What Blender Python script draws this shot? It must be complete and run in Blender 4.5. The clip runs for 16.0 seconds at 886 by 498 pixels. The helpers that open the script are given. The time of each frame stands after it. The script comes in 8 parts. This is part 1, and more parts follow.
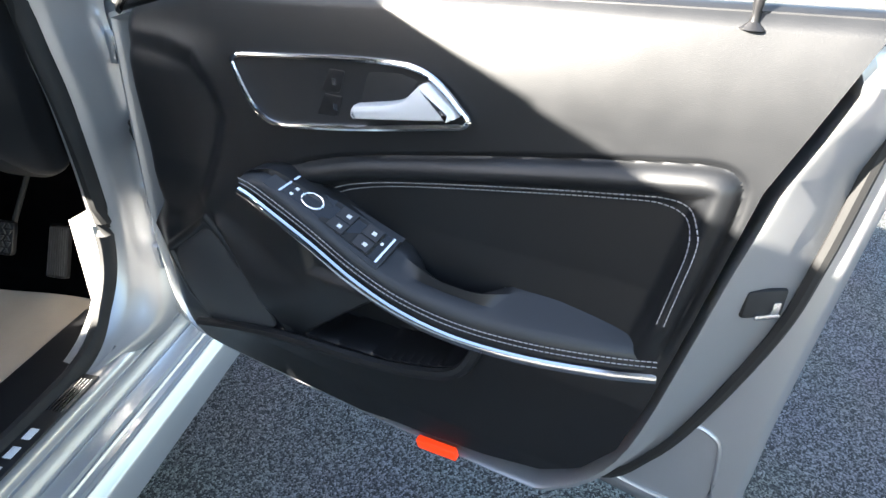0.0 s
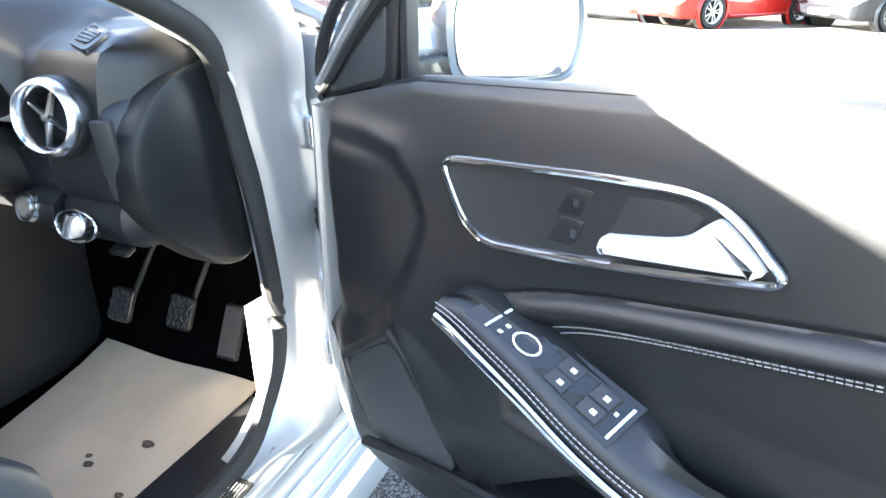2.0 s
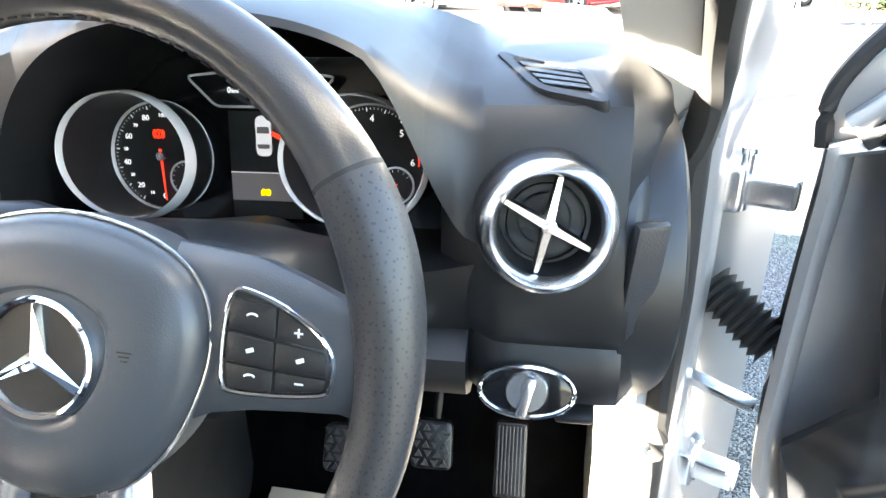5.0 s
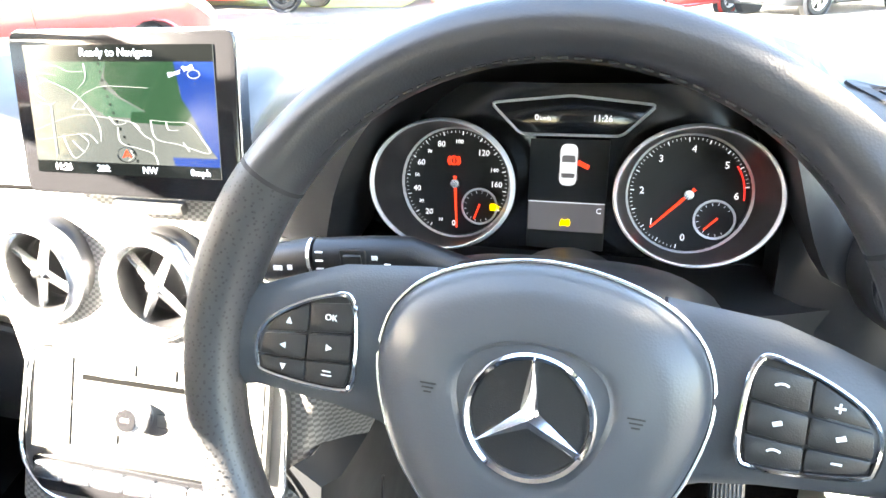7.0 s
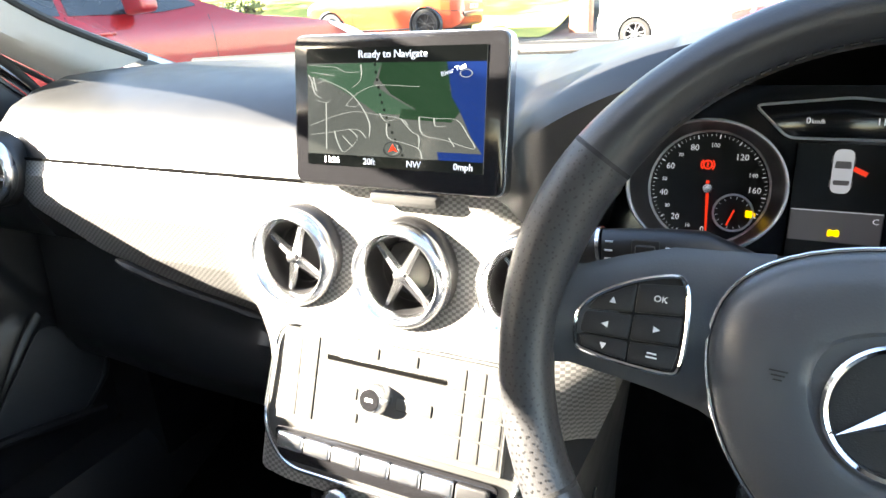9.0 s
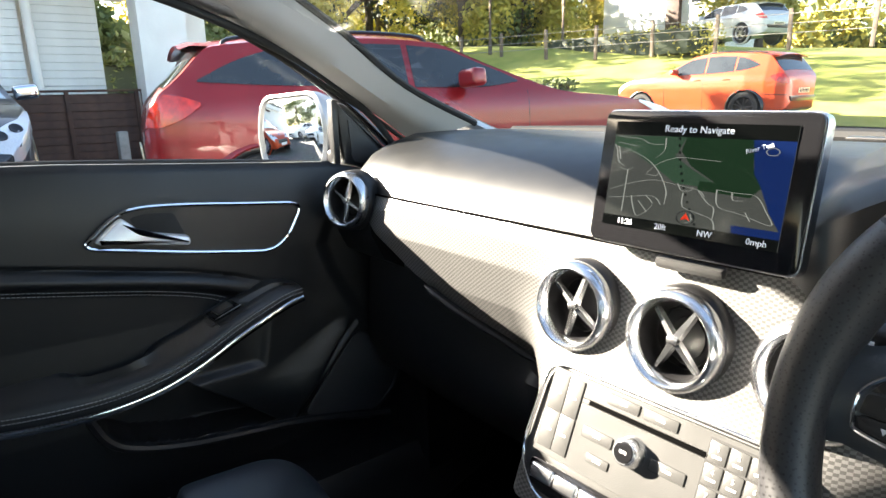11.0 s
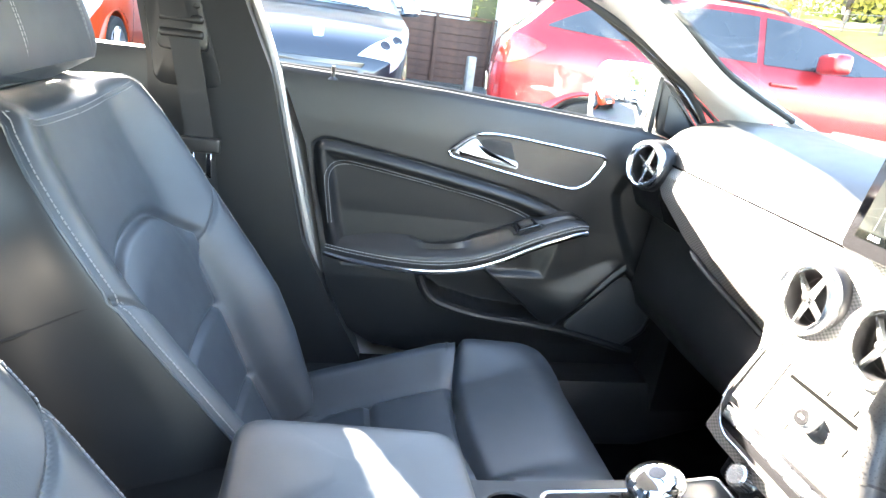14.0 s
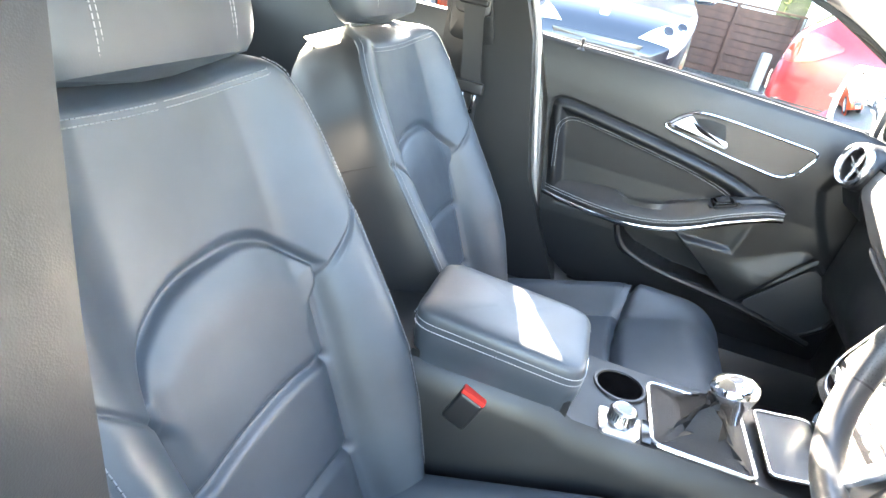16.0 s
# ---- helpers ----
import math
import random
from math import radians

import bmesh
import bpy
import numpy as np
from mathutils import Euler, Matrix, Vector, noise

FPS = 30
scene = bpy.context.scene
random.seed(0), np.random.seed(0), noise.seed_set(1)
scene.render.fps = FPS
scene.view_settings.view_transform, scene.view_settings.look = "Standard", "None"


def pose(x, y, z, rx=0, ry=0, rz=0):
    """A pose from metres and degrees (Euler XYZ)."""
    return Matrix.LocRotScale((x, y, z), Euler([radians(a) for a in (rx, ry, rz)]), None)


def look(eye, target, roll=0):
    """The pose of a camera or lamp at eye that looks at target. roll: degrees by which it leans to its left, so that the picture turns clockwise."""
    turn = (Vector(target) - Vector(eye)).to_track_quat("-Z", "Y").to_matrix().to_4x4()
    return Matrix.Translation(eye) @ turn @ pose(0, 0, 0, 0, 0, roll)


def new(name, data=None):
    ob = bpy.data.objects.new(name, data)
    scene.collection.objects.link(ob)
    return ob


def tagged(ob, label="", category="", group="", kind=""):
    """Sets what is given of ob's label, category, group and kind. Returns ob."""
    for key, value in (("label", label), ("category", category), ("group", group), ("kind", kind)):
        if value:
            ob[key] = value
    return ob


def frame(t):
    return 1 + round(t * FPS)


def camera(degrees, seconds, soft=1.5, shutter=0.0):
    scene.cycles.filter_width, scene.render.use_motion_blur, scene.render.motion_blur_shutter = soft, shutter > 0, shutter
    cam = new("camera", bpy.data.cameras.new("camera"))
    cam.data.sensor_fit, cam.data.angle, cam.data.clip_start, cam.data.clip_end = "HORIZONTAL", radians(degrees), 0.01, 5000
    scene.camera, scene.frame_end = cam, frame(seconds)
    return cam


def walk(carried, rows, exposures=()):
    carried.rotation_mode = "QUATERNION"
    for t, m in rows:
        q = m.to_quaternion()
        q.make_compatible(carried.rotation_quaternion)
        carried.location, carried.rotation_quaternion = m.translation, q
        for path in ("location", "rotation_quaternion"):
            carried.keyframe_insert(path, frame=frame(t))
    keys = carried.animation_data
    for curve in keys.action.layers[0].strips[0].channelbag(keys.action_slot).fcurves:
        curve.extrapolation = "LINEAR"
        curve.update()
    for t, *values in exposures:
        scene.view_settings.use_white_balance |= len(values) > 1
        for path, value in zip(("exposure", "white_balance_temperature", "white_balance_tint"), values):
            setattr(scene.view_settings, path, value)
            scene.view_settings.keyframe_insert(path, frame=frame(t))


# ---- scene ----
cam = camera(69.6, 16.0)
PATH = [
    (0, (1.567, -0.539, 1.225), (1.308, 1.185, 0.245), 2.0),
    (0.5, (1.584, -0.532, 1.207), (1.346, 1.15, 0.151), 2.3),
    (1, (1.574, -0.503, 1.203), (1.291, 1.2, 0.194), 1.3),
    (1.5, (1.533, -0.446, 1.196), (1.113, 1.249, 0.22), 0.3),
    (2, (1.426, -0.367, 1.225), (0.708, 1.308, 0.401), 0.2),
    (2.5, (1.228, -0.36, 1.24), (0.732, 1.427, 0.491), -1.1),
    (3, (1.058, -0.357, 1.258), (0.671, 1.467, 0.533), -1.6),
    (3.2, (0.997, -0.352, 1.254), (0.594, 1.469, 0.531), -1.6),
    (5.3, (0.587, -0.247, 1.219), (0.281, 1.531, 0.356), -1.4),
    (5.5, (0.559, -0.249, 1.223), (0.232, 1.518, 0.344), -2.0),
    (6, (0.504, -0.254, 1.224), (0.112, 1.484, 0.315), -2.5),
    (6.5, (0.458, -0.263, 1.22), (0.028, 1.46, 0.3), -2.9),
    (7, (0.405, -0.266, 1.241), (-0.083, 1.492, 0.42), -2.2),
    (7.5, (0.376, -0.263, 1.253), (-0.201, 1.539, 0.604), -2.2),
    (8, (0.348, -0.27, 1.25), (-0.303, 1.495, 0.571), -3.8),
    (8.5, (0.325, -0.29, 1.232), (-0.386, 1.439, 0.521), -4.0),
    (9, (0.302, -0.319, 1.223), (-0.547, 1.342, 0.5), -3.4),
    (9.2, (0.297, -0.329, 1.222), (-0.603, 1.306, 0.503), -2.7),
    (11.3, (0.346, -0.401, 1.222), (-1.27, 0.686, 0.769), -0.1),
    (11.5, (0.351, -0.425, 1.225), (-1.311, 0.586, 0.761), 0.7),
    (12, (0.367, -0.46, 1.239), (-1.433, 0.279, 0.78), 0.7),
    (12.5, (0.383, -0.508, 1.251), (-1.508, 0.008, 0.857), 2.4),
    (13, (0.416, -0.525, 1.26), (-1.532, -0.32, 0.86), 3.0),
    (13.5, (0.474, -0.502, 1.258), (-1.426, -0.294, 0.671), 5.4),
    (14, (0.578, -0.486, 1.269), (-1.269, -0.108, 0.599), 7.8),
    (14.5, (0.652, -0.46, 1.285), (-1.176, -0.058, 0.581), 9.9),
    (15, (0.711, -0.42, 1.297), (-1.171, -0.44, 0.618), 11.6),
    (15.5, (0.794, -0.385, 1.3), (-1.026, -0.73, 0.544), 11.1),
    (16, (0.919, -0.388, 1.298), (-0.858, -0.731, 0.448), 12.5),
]
walk(cam, [(t, look(eye, target, roll)) for t, eye, target, roll in PATH],
     [(t, e, k, 10) for t, e, k in ((0, 4.0, 6500), (0.5, 4.45, 6500), (1.5, 5.2, 6500), (2.5, 5.3, 6700), (3.2, 5.4, 6800), (5.5, 5.95, 7100), (6.5, 6.35, 7100), (7.5, 6.1, 7100), (9, 4.9, 7100), (11.3, 3.6, 6950), (12.5, 4.45, 6750), (13.5, 5.6, 6850), (14.5, 6.4, 7150), (16, 6.5, 7250))])

# ---------------------------------------------------------------- light
SUN_FROM_REAR = 59.0      # degrees, from the car's tail towards its left side
SUN_UP = 22.0
ray = Vector((math.sin(radians(SUN_FROM_REAR)) * math.cos(radians(SUN_UP)),
              math.cos(radians(SUN_FROM_REAR)) * math.cos(radians(SUN_UP)), -math.sin(radians(SUN_UP))))
sun = new("sun", bpy.data.lights.new("sun", "SUN"))
sun.data.energy, sun.data.angle, sun.data.color = 5.0, radians(0.53), (1.0, 0.93, 0.82)
sun.matrix_world = look((-20, -10, 12), Vector((-20, -10, 12)) + ray)
world = bpy.data.worlds.new("sky")
scene.world = world
world.use_nodes = True
wn = world.node_tree
sky = wn.nodes.new("ShaderNodeTexSky")
sky.sky_type, sky.sun_disc = "NISHITA", False
sky.sun_elevation, sky.sun_rotation = radians(SUN_UP), math.atan2(-ray.x, -ray.y)
wn.nodes["Background"].inputs["Strength"].default_value = 0.052
wn.links.new(sky.outputs[0], wn.nodes["Background"].inputs["Color"])

# ---------------------------------------------------------------- materials
def material(name, color, rough=0.5, metal=0.0, grain=0.0, grain_size=400.0, vary=0.0, vary_size=4.0, coat=0.0,
             spec=0.5, second=None, sheen=0.0, wear=0.0):
    """A surface with fine relief, colour drift at a large scale and a drift of gloss."""
    m = bpy.data.materials.new(name)
    m.use_nodes = True
    nt = m.node_tree
    b = nt.nodes["Principled BSDF"]
    b.inputs["Base Color"].default_value = (*color, 1)
    b.inputs["Roughness"].default_value = rough
    b.inputs["Metallic"].default_value = metal
    b.inputs["Coat Weight"].default_value = coat
    b.inputs["Coat Roughness"].default_value = 0.04
    b.inputs["Specular IOR Level"].default_value = spec
    b.inputs["Sheen Weight"].default_value = sheen
    tc = nt.nodes.new("ShaderNodeTexCoord")
    if vary or second:
        n = nt.nodes.new("ShaderNodeTexNoise")
        n.inputs["Scale"].default_value, n.inputs["Detail"].default_value = vary_size, 5
        nt.links.new(tc.outputs["Object"], n.inputs["Vector"])
        r = nt.nodes.new("ShaderNodeValToRGB")
        other = second or tuple(c * (1 - vary) for c in color)
        r.color_ramp.elements[0].position, r.color_ramp.elements[1].position = 0.35, 0.68
        r.color_ramp.elements[0].color, r.color_ramp.elements[1].color = (*other, 1), (*color, 1)
        nt.links.new(n.outputs["Fac"], r.inputs["Fac"])
        nt.links.new(r.outputs["Color"], b.inputs["Base Color"])
    if wear:
        n2 = nt.nodes.new("ShaderNodeTexNoise")
        n2.inputs["Scale"].default_value, n2.inputs["Detail"].default_value = 23, 6
        nt.links.new(tc.outputs["Object"], n2.inputs["Vector"])
        mr = nt.nodes.new("ShaderNodeMapRange")
        mr.inputs["To Min"].default_value, mr.inputs["To Max"].default_value = max(0.02, rough - wear), min(1, rough + wear)
        nt.links.new(n2.outputs["Fac"], mr.inputs["Value"])
        nt.links.new(mr.outputs[0], b.inputs["Roughness"])
    if grain:
        v = nt.nodes.new("ShaderNodeTexVoronoi")
        v.inputs["Scale"].default_value = grain_size
        nt.links.new(tc.outputs["Object"], v.inputs["Vector"])
        bp = nt.nodes.new("ShaderNodeBump")
        bp.inputs["Strength"].default_value, bp.inputs["Distance"].default_value = grain, 0.3 / grain_size
        nt.links.new(v.outputs["Distance"], bp.inputs["Height"])
        nt.links.new(bp.outputs[0], b.inputs["Normal"])
    return m


def glow(name, color, strength):
    m = material(name, color, 0.4)
    b = m.node_tree.nodes["Principled BSDF"]
    b.inputs["Emission Color"].default_value, b.inputs["Emission Strength"].default_value = (*color, 1), strength
    return m


def glass(name, tint=(1, 1, 1), gloss=1.0):
    m = bpy.data.materials.new(name)
    m.use_nodes = True
    nt = m.node_tree
    nt.nodes.remove(nt.nodes["Principled BSDF"])
    tr, gl, mix = nt.nodes.new("ShaderNodeBsdfTransparent"), nt.nodes.new("ShaderNodeBsdfGlossy"), nt.nodes.new("ShaderNodeMixShader")
    fr, mul = nt.nodes.new("ShaderNodeFresnel"), nt.nodes.new("ShaderNodeMath")
    mul.operation = "MULTIPLY"
    mul.inputs[1].default_value = gloss
    fr.inputs["IOR"].default_value = 1.45
    tr.inputs["Color"].default_value = (*tint, 1)
    gl.inputs["Roughness"].default_value = 0.0
    nt.links.new(fr.outputs[0], mul.inputs[0])
    nt.links.new(mul.outputs[0], mix.inputs[0])
    nt.links.new(tr.outputs[0], mix.inputs[1])
    nt.links.new(gl.outputs[0], mix.inputs[2])
    nt.links.new(mix.outputs[0], nt.nodes["Material Output"].inputs["Surface"])
    return m


SOFT = material("soft_black_plastic", (0.0085, 0.0093, 0.0108), 0.43, spec=0.50, grain=0.2, grain_size=900, vary=0.2, vary_size=7, wear=0.08)
SOFT_B = material("dash_grey_plastic", (0.0105, 0.0113, 0.0128), 0.40, spec=0.42, grain=0.14, grain_size=800, vary=0.2, vary_size=6, wear=0.06)
HARD = material("hard_black_plastic", (0.013, 0.013, 0.014), 0.38, grain=0.3, grain_size=1100, vary=0.25, wear=0.08)
GLOSSY = material("gloss_black", (0.008, 0.008, 0.009), 0.12, wear=0.04)
LEATHER = material("black_leather", (0.036, 0.045, 0.056), 0.47, spec=0.70, grain=0.12, grain_size=700, vary=0.25, vary_size=9, wear=0.08)
PAD = material("wheel_pad_plastic", (0.058, 0.064, 0.072), 0.34, grain=0.15, grain_size=800, vary=0.15, wear=0.06)
RECESS = material("handle_recess_plastic", (0.022, 0.022, 0.023), 0.34, grain=0.2, grain_size=900, vary=0.2)
# Door armrest leather, also the shaded copy of the seat leather.
ARM_SHADE_LEATHER = material("door_and_shaded_seat_leather", (0.016, 0.017, 0.019), 0.42, grain=0.12, grain_size=700, vary=0.25, vary_size=9, wear=0.08)
RIMLEATHER = material("rim_leather", (0.029, 0.029, 0.031), 0.33, spec=0.6, grain=0.16, grain_size=700, vary=0.2, wear=0.08)
CHROME = material("chrome", (0.82, 0.83, 0.85), 0.08, 1.0, wear=0.04)
SEATTHREAD = material("grey_thread", (0.20, 0.20, 0.21), 0.7)
RINGS = material("ring_silver", (0.78, 0.78, 0.79), 0.25, 0.35, wear=0.06)
SATIN = material("satin_silver", (0.72, 0.73, 0.75), 0.24, 1.0, wear=0.06)
SILVER = material("silver_paint", (0.40, 0.403, 0.407), 0.32, 0.6, grain=0.08, grain_size=1500, vary=0.08, coat=0.8, wear=0.05)
RUBBER = material("rubber_seal", (0.012, 0.012, 0.012), 0.7, vary=0.3, wear=0.1)
CARPET = material("black_carpet", (0.003, 0.003, 0.0033), 0.95, spec=0.0, grain=1.0, grain_size=700, vary=0.5, vary_size=30)
PAPER = material("paper_floor_mat", (0.55, 0.45, 0.34), 0.8, grain=0.3, grain_size=300, vary=0.14, vary_size=9)
HEADLINER = material("light_grey_fabric", (0.55, 0.54, 0.52), 0.9, grain=0.3, grain_size=1200, vary=0.08)
THREAD = material("pale_thread", (0.30, 0.30, 0.31), 0.7)
MIRROR = material("mirror_glass", (0.9, 0.92, 0.93), 0.0, 1.0)
WHITE = material("white_print", (0.75, 0.75, 0.75), 0.5)
LIT = glow("white_light_print", (0.80, 0.83, 0.90), 0.020)
RED_LIT = glow("red_light", (0.9, 0.04, 0.01), 0.03)
MARKER = glow("red_marker_light", (1.0, 0.05, 0.008), 0.055)
AMBER_LIT = glow("amber_light", (1.0, 0.55, 0.0), 0.07)
STEEL = material("pedal_rubber", (0.045, 0.045, 0.047), 0.5, grain=0.3, grain_size=600, vary=0.3, vary_size=60)

# ---------------------------------------------------------------- mesh tools
def piece(name, verts, faces, normals, mat, parent, label=""):
    """A mesh with its own smooth normals, so that panels cut from one surface meet without a crease."""
    me = bpy.data.meshes.new(name)
    me.from_pydata(verts, [], faces)
    me.materials.append(mat)
    me.polygons.foreach_set("use_smooth", [True] * len(me.polygons))
    me.normals_split_custom_set_from_vertices(normals)
    ob = new(name, me)
    ob.parent = parent
    if label:
        ob["label"] = label
    return ob


def part(name, bm, mat, parent=None, label="", smooth=True):
    me = bpy.data.meshes.new(name)
    bmesh.ops.recalc_face_normals(bm, faces=bm.faces)
    bm.to_mesh(me)
    bm.free()
    me.materials.append(mat)
    if smooth:
        me.polygons.foreach_set("use_smooth", [True] * len(me.polygons))
        me.set_sharp_from_angle(angle=radians(38))
    ob = new(name, me)
    ob.parent = parent
    if label:
        ob["label"] = label
    return ob


def thing(name, label, category, group="", kind="", at=(0, 0, 0)):
    """An Empty at the base of a thing; its parts are given in the same axes as the place."""
    ob = new(name)
    ob.empty_display_size = 0.05
    ob.matrix_basis = Matrix.Translation(at)
    return tagged(ob, label, category, group, kind)


def place(ob, m):
    """Turns a thing, built in the car's axes, to the pose m."""
    ob.matrix_basis = m
    return ob


def loft(rings, closed=True, caps=True, bm=None):
    bm = bm or bmesh.new()
    vs = [[bm.verts.new(p) for p in ring] for ring in rings]
    n = len(vs[0])
    for a, b in zip(vs, vs[1:]):
        for i in range(n if closed else n - 1):
            j = (i + 1) % n
            bm.faces.new((a[i], a[j], b[j], b[i]))
    if caps and closed:
        bm.faces.new(vs[0][::-1])
        bm.faces.new(vs[-1])
    return bm


def smooth_line(pts, n=8, closed=False):
    """A Catmull-Rom line through points."""
    p = [Vector(q) for q in pts]
    out, m = [], len(p)
    for i in range(m if closed else m - 1):
        if closed:
            a, b, c, d = p[i - 1], p[i], p[(i + 1) % m], p[(i + 2) % m]
        else:
            a, b, c, d = p[max(i - 1, 0)], p[i], p[i + 1], p[min(i + 2, m - 1)]
        for k in range(n):
            t = k / n
            out.append(0.5 * ((2 * b) + (c - a) * t + (2 * a - 5 * b + 4 * c - d) * t * t + (3 * b - a - 3 * c + d) * t ** 3))
    if not closed:
        out.append(p[-1])
    return out


def tube(path, r, n=10, closed=False, flat=1.0, up=(0, 0, 1), bm=None, caps=True):
    """Sweeps a round or flattened section along a path; r may be a list. flat: thickness along the second axis over the first."""
    path = [Vector(p) for p in path]
    m, rings = len(path), []
    up = Vector(up)
    for i, p in enumerate(path):
        a = path[i - 1] if closed or i else p
        b = path[(i + 1) % m] if closed or i < m - 1 else p
        d = (b - a).normalized()
        s = d.cross(up)
        s = s.normalized() if s.length > 1e-4 else d.orthogonal().normalized()
        w = s.cross(d).normalized()
        rr = r[i] if isinstance(r, (list, tuple)) else r
        rings.append([p + rr * (math.cos(2 * math.pi * k / n) * s + flat * math.sin(2 * math.pi * k / n) * w) for k in range(n)])
    if closed:
        rings.append(rings[0])
        bm = loft(rings, True, False, bm)
        bmesh.ops.remove_doubles(bm, verts=bm.verts, dist=1e-6)
        return bm
    return loft(rings, True, caps, bm)


def revolve(profile, m=Matrix(), n=40, bm=None, closed=False):
    """Turns a profile of (radius, height) round the z axis of m."""
    bm = bm or bmesh.new()
    vs = []
    for r, h in profile:
        if r < 1e-6:
            vs.append([bm.verts.new(m @ Vector((0, 0, h)))] * n)
        else:
            vs.append([bm.verts.new(m @ Vector((r * math.cos(2 * math.pi * k / n), r * math.sin(2 * math.pi * k / n), h))) for k in range(n)])
    pairs = list(zip(vs, vs[1:])) + ([(vs[-1], vs[0])] if closed else [])
    for a, b in pairs:
        for i in range(n):
            j = (i + 1) % n
            f = list(dict.fromkeys((a[i], a[j], b[j], b[i])))
            if len(f) > 2:
                bm.faces.new(f)
    return bm


def box(size, m=Matrix(), bevel=0.0, seg=2, bm=None):
    own = bmesh.new()
    bmesh.ops.create_cube(own, size=1.0, matrix=Matrix.Diagonal((*size, 1)))
    if bevel:
        bmesh.ops.bevel(own, geom=own.edges[:], offset=bevel, segments=seg, affect="EDGES", profile=0.6)
    own.transform(m)
    if bm is None:
        return own
    me = bpy.data.meshes.new("tmp")
    own.to_mesh(me)
    own.free()
    bm.from_mesh(me)
    bpy.data.meshes.remove(me)
    return bm


def slab(outline, depth, m=Matrix(), bevel=0.0, bm=None):
    """An outline in x and y, drawn out along z by depth, with a rounded front edge."""
    bm = bm or bmesh.new()
    pts = [Vector((p[0], p[1])) for p in outline]
    n = len(pts)

    def inset(d):
        out = []
        for i in range(n):
            a, b, c = pts[i - 1], pts[i], pts[(i + 1) % n]
            e1, e2 = (b - a), (c - b)
            nn = Vector((-(e1.y), e1.x)).normalized() + Vector((-(e2.y), e2.x)).normalized()
            out.append(b + nn.normalized() * d if nn.length > 1e-6 else b)
        return out

    area = sum(pts[i - 1].x * pts[i].y - pts[i].x * pts[i - 1].y for i in range(n))
    sgn = 1 if area > 0 else -1
    steps = [(0.0, 0.0), (0.0, depth - bevel)] + ([(bevel * 0.3, depth - bevel * 0.3), (bevel, depth)] if bevel else [])
    rings = [[m @ Vector((p.x, p.y, h)) for p in (inset(sgn * d) if d else pts)] for d, h in steps]
    return loft(rings, True, True, bm)


def sheet(fn, nu, nv, bm=None):
    """A grid of nu by nv cells; fn gives a point for u and v from 0 to 1."""
    bm = bm or bmesh.new()
    vs = [[bm.verts.new(fn(i / nu, j / nv)) for i in range(nu + 1)] for j in range(nv + 1)]
    for j in range(nv):
        for i in range(nu):
            bm.faces.new((vs[j][i], vs[j][i + 1], vs[j + 1][i + 1], vs[j + 1][i]))
    return bm


def interp(x, table):
    """A smooth-ended line through a table of (x, value)."""
    t = sorted(table)
    return float(np.interp(x, [a for a, _ in t], [b for _, b in t]))


def bump(x, centre, width):
    return math.exp(-((x - centre) / width) ** 2)


def step(x, a, b):
    t = min(1.0, max(0.0, (x - a) / (b - a)))
    return t * t * (3 - 2 * t)


def stitches(path, pitch=0.006, length=0.0042, r=0.0007, twin=0.0, up=(0, 0, 1)):
    """A row of stitches, or two, along a path."""
    bm = bmesh.new()
    path = [Vector(p) for p in path]
    dist = [0.0]
    for a, b in zip(path, path[1:]):
        dist.append(dist[-1] + (b - a).length)
    s, up = 0.0, Vector(up)
    while s + length < dist[-1]:
        ends = []
        for q in (s, s + length):
            i = max(k for k in range(len(path) - 1) if dist[k] <= q)
            f = (q - dist[i]) / max(1e-9, dist[i + 1] - dist[i])
            ends.append(path[i].lerp(path[i + 1], f))
        d = (ends[1] - ends[0]).normalized()
        side = d.cross(up)
        side = side.normalized() if side.length > 1e-4 else d.orthogonal()
        for k in ((-1, 1) if twin else (0,)):
            off = side * twin * 0.5 * k
            tube([ends[0] + off, ends[1] + off], r, 5, bm=bm, up=up)
        s += pitch
    return bm


def rounded(pts, r, n=4):
    """Rounds the corners of a closed outline."""
    out, m = [], len(pts)
    for i in range(m):
        a, b, c = Vector(pts[i - 1]).to_2d(), Vector(pts[i]).to_2d(), Vector(pts[(i + 1) % m]).to_2d()
        rr = min(r, (a - b).length * 0.45, (c - b).length * 0.45)
        p, q = b + (a - b).normalized() * rr, b + (c - b).normalized() * rr
        for k in range(n + 1):
            t = k / n
            out.append((1 - t) ** 2 * p + 2 * t * (1 - t) * b + t * t * q)
    return out


def write(text, m, size, mat, parent, name="lettering", depth=0.0004, align="CENTER"):
    """Letters of the built-in font, made into a mesh, in the plane of m."""
    cu = bpy.data.curves.new(name, "FONT")
    cu.body, cu.size, cu.extrude, cu.align_x, cu.align_y = text, size, depth, align, "CENTER"
    cu.resolution_u = 2
    tmp = bpy.data.objects.new("tmp", cu)
    scene.collection.objects.link(tmp)
    me = bpy.data.meshes.new_from_object(tmp.evaluated_get(bpy.context.evaluated_depsgraph_get()))
    bpy.data.objects.remove(tmp)
    bpy.data.curves.remove(cu)
    me.transform(m)
    me.materials.clear()
    me.materials.append(mat)
    ob = new(name, me)
    ob.parent = parent
    return ob


def facing(at, normal, up=(0, 0, 1)):
    """A pose whose z axis points along normal and whose y axis is as near as may be to up."""
    z = Vector(normal).normalized()
    x = Vector(up).cross(z).normalized()
    y = z.cross(x)
    return Matrix.Translation(at) @ Matrix((x, y, z)).transposed().to_4x4()

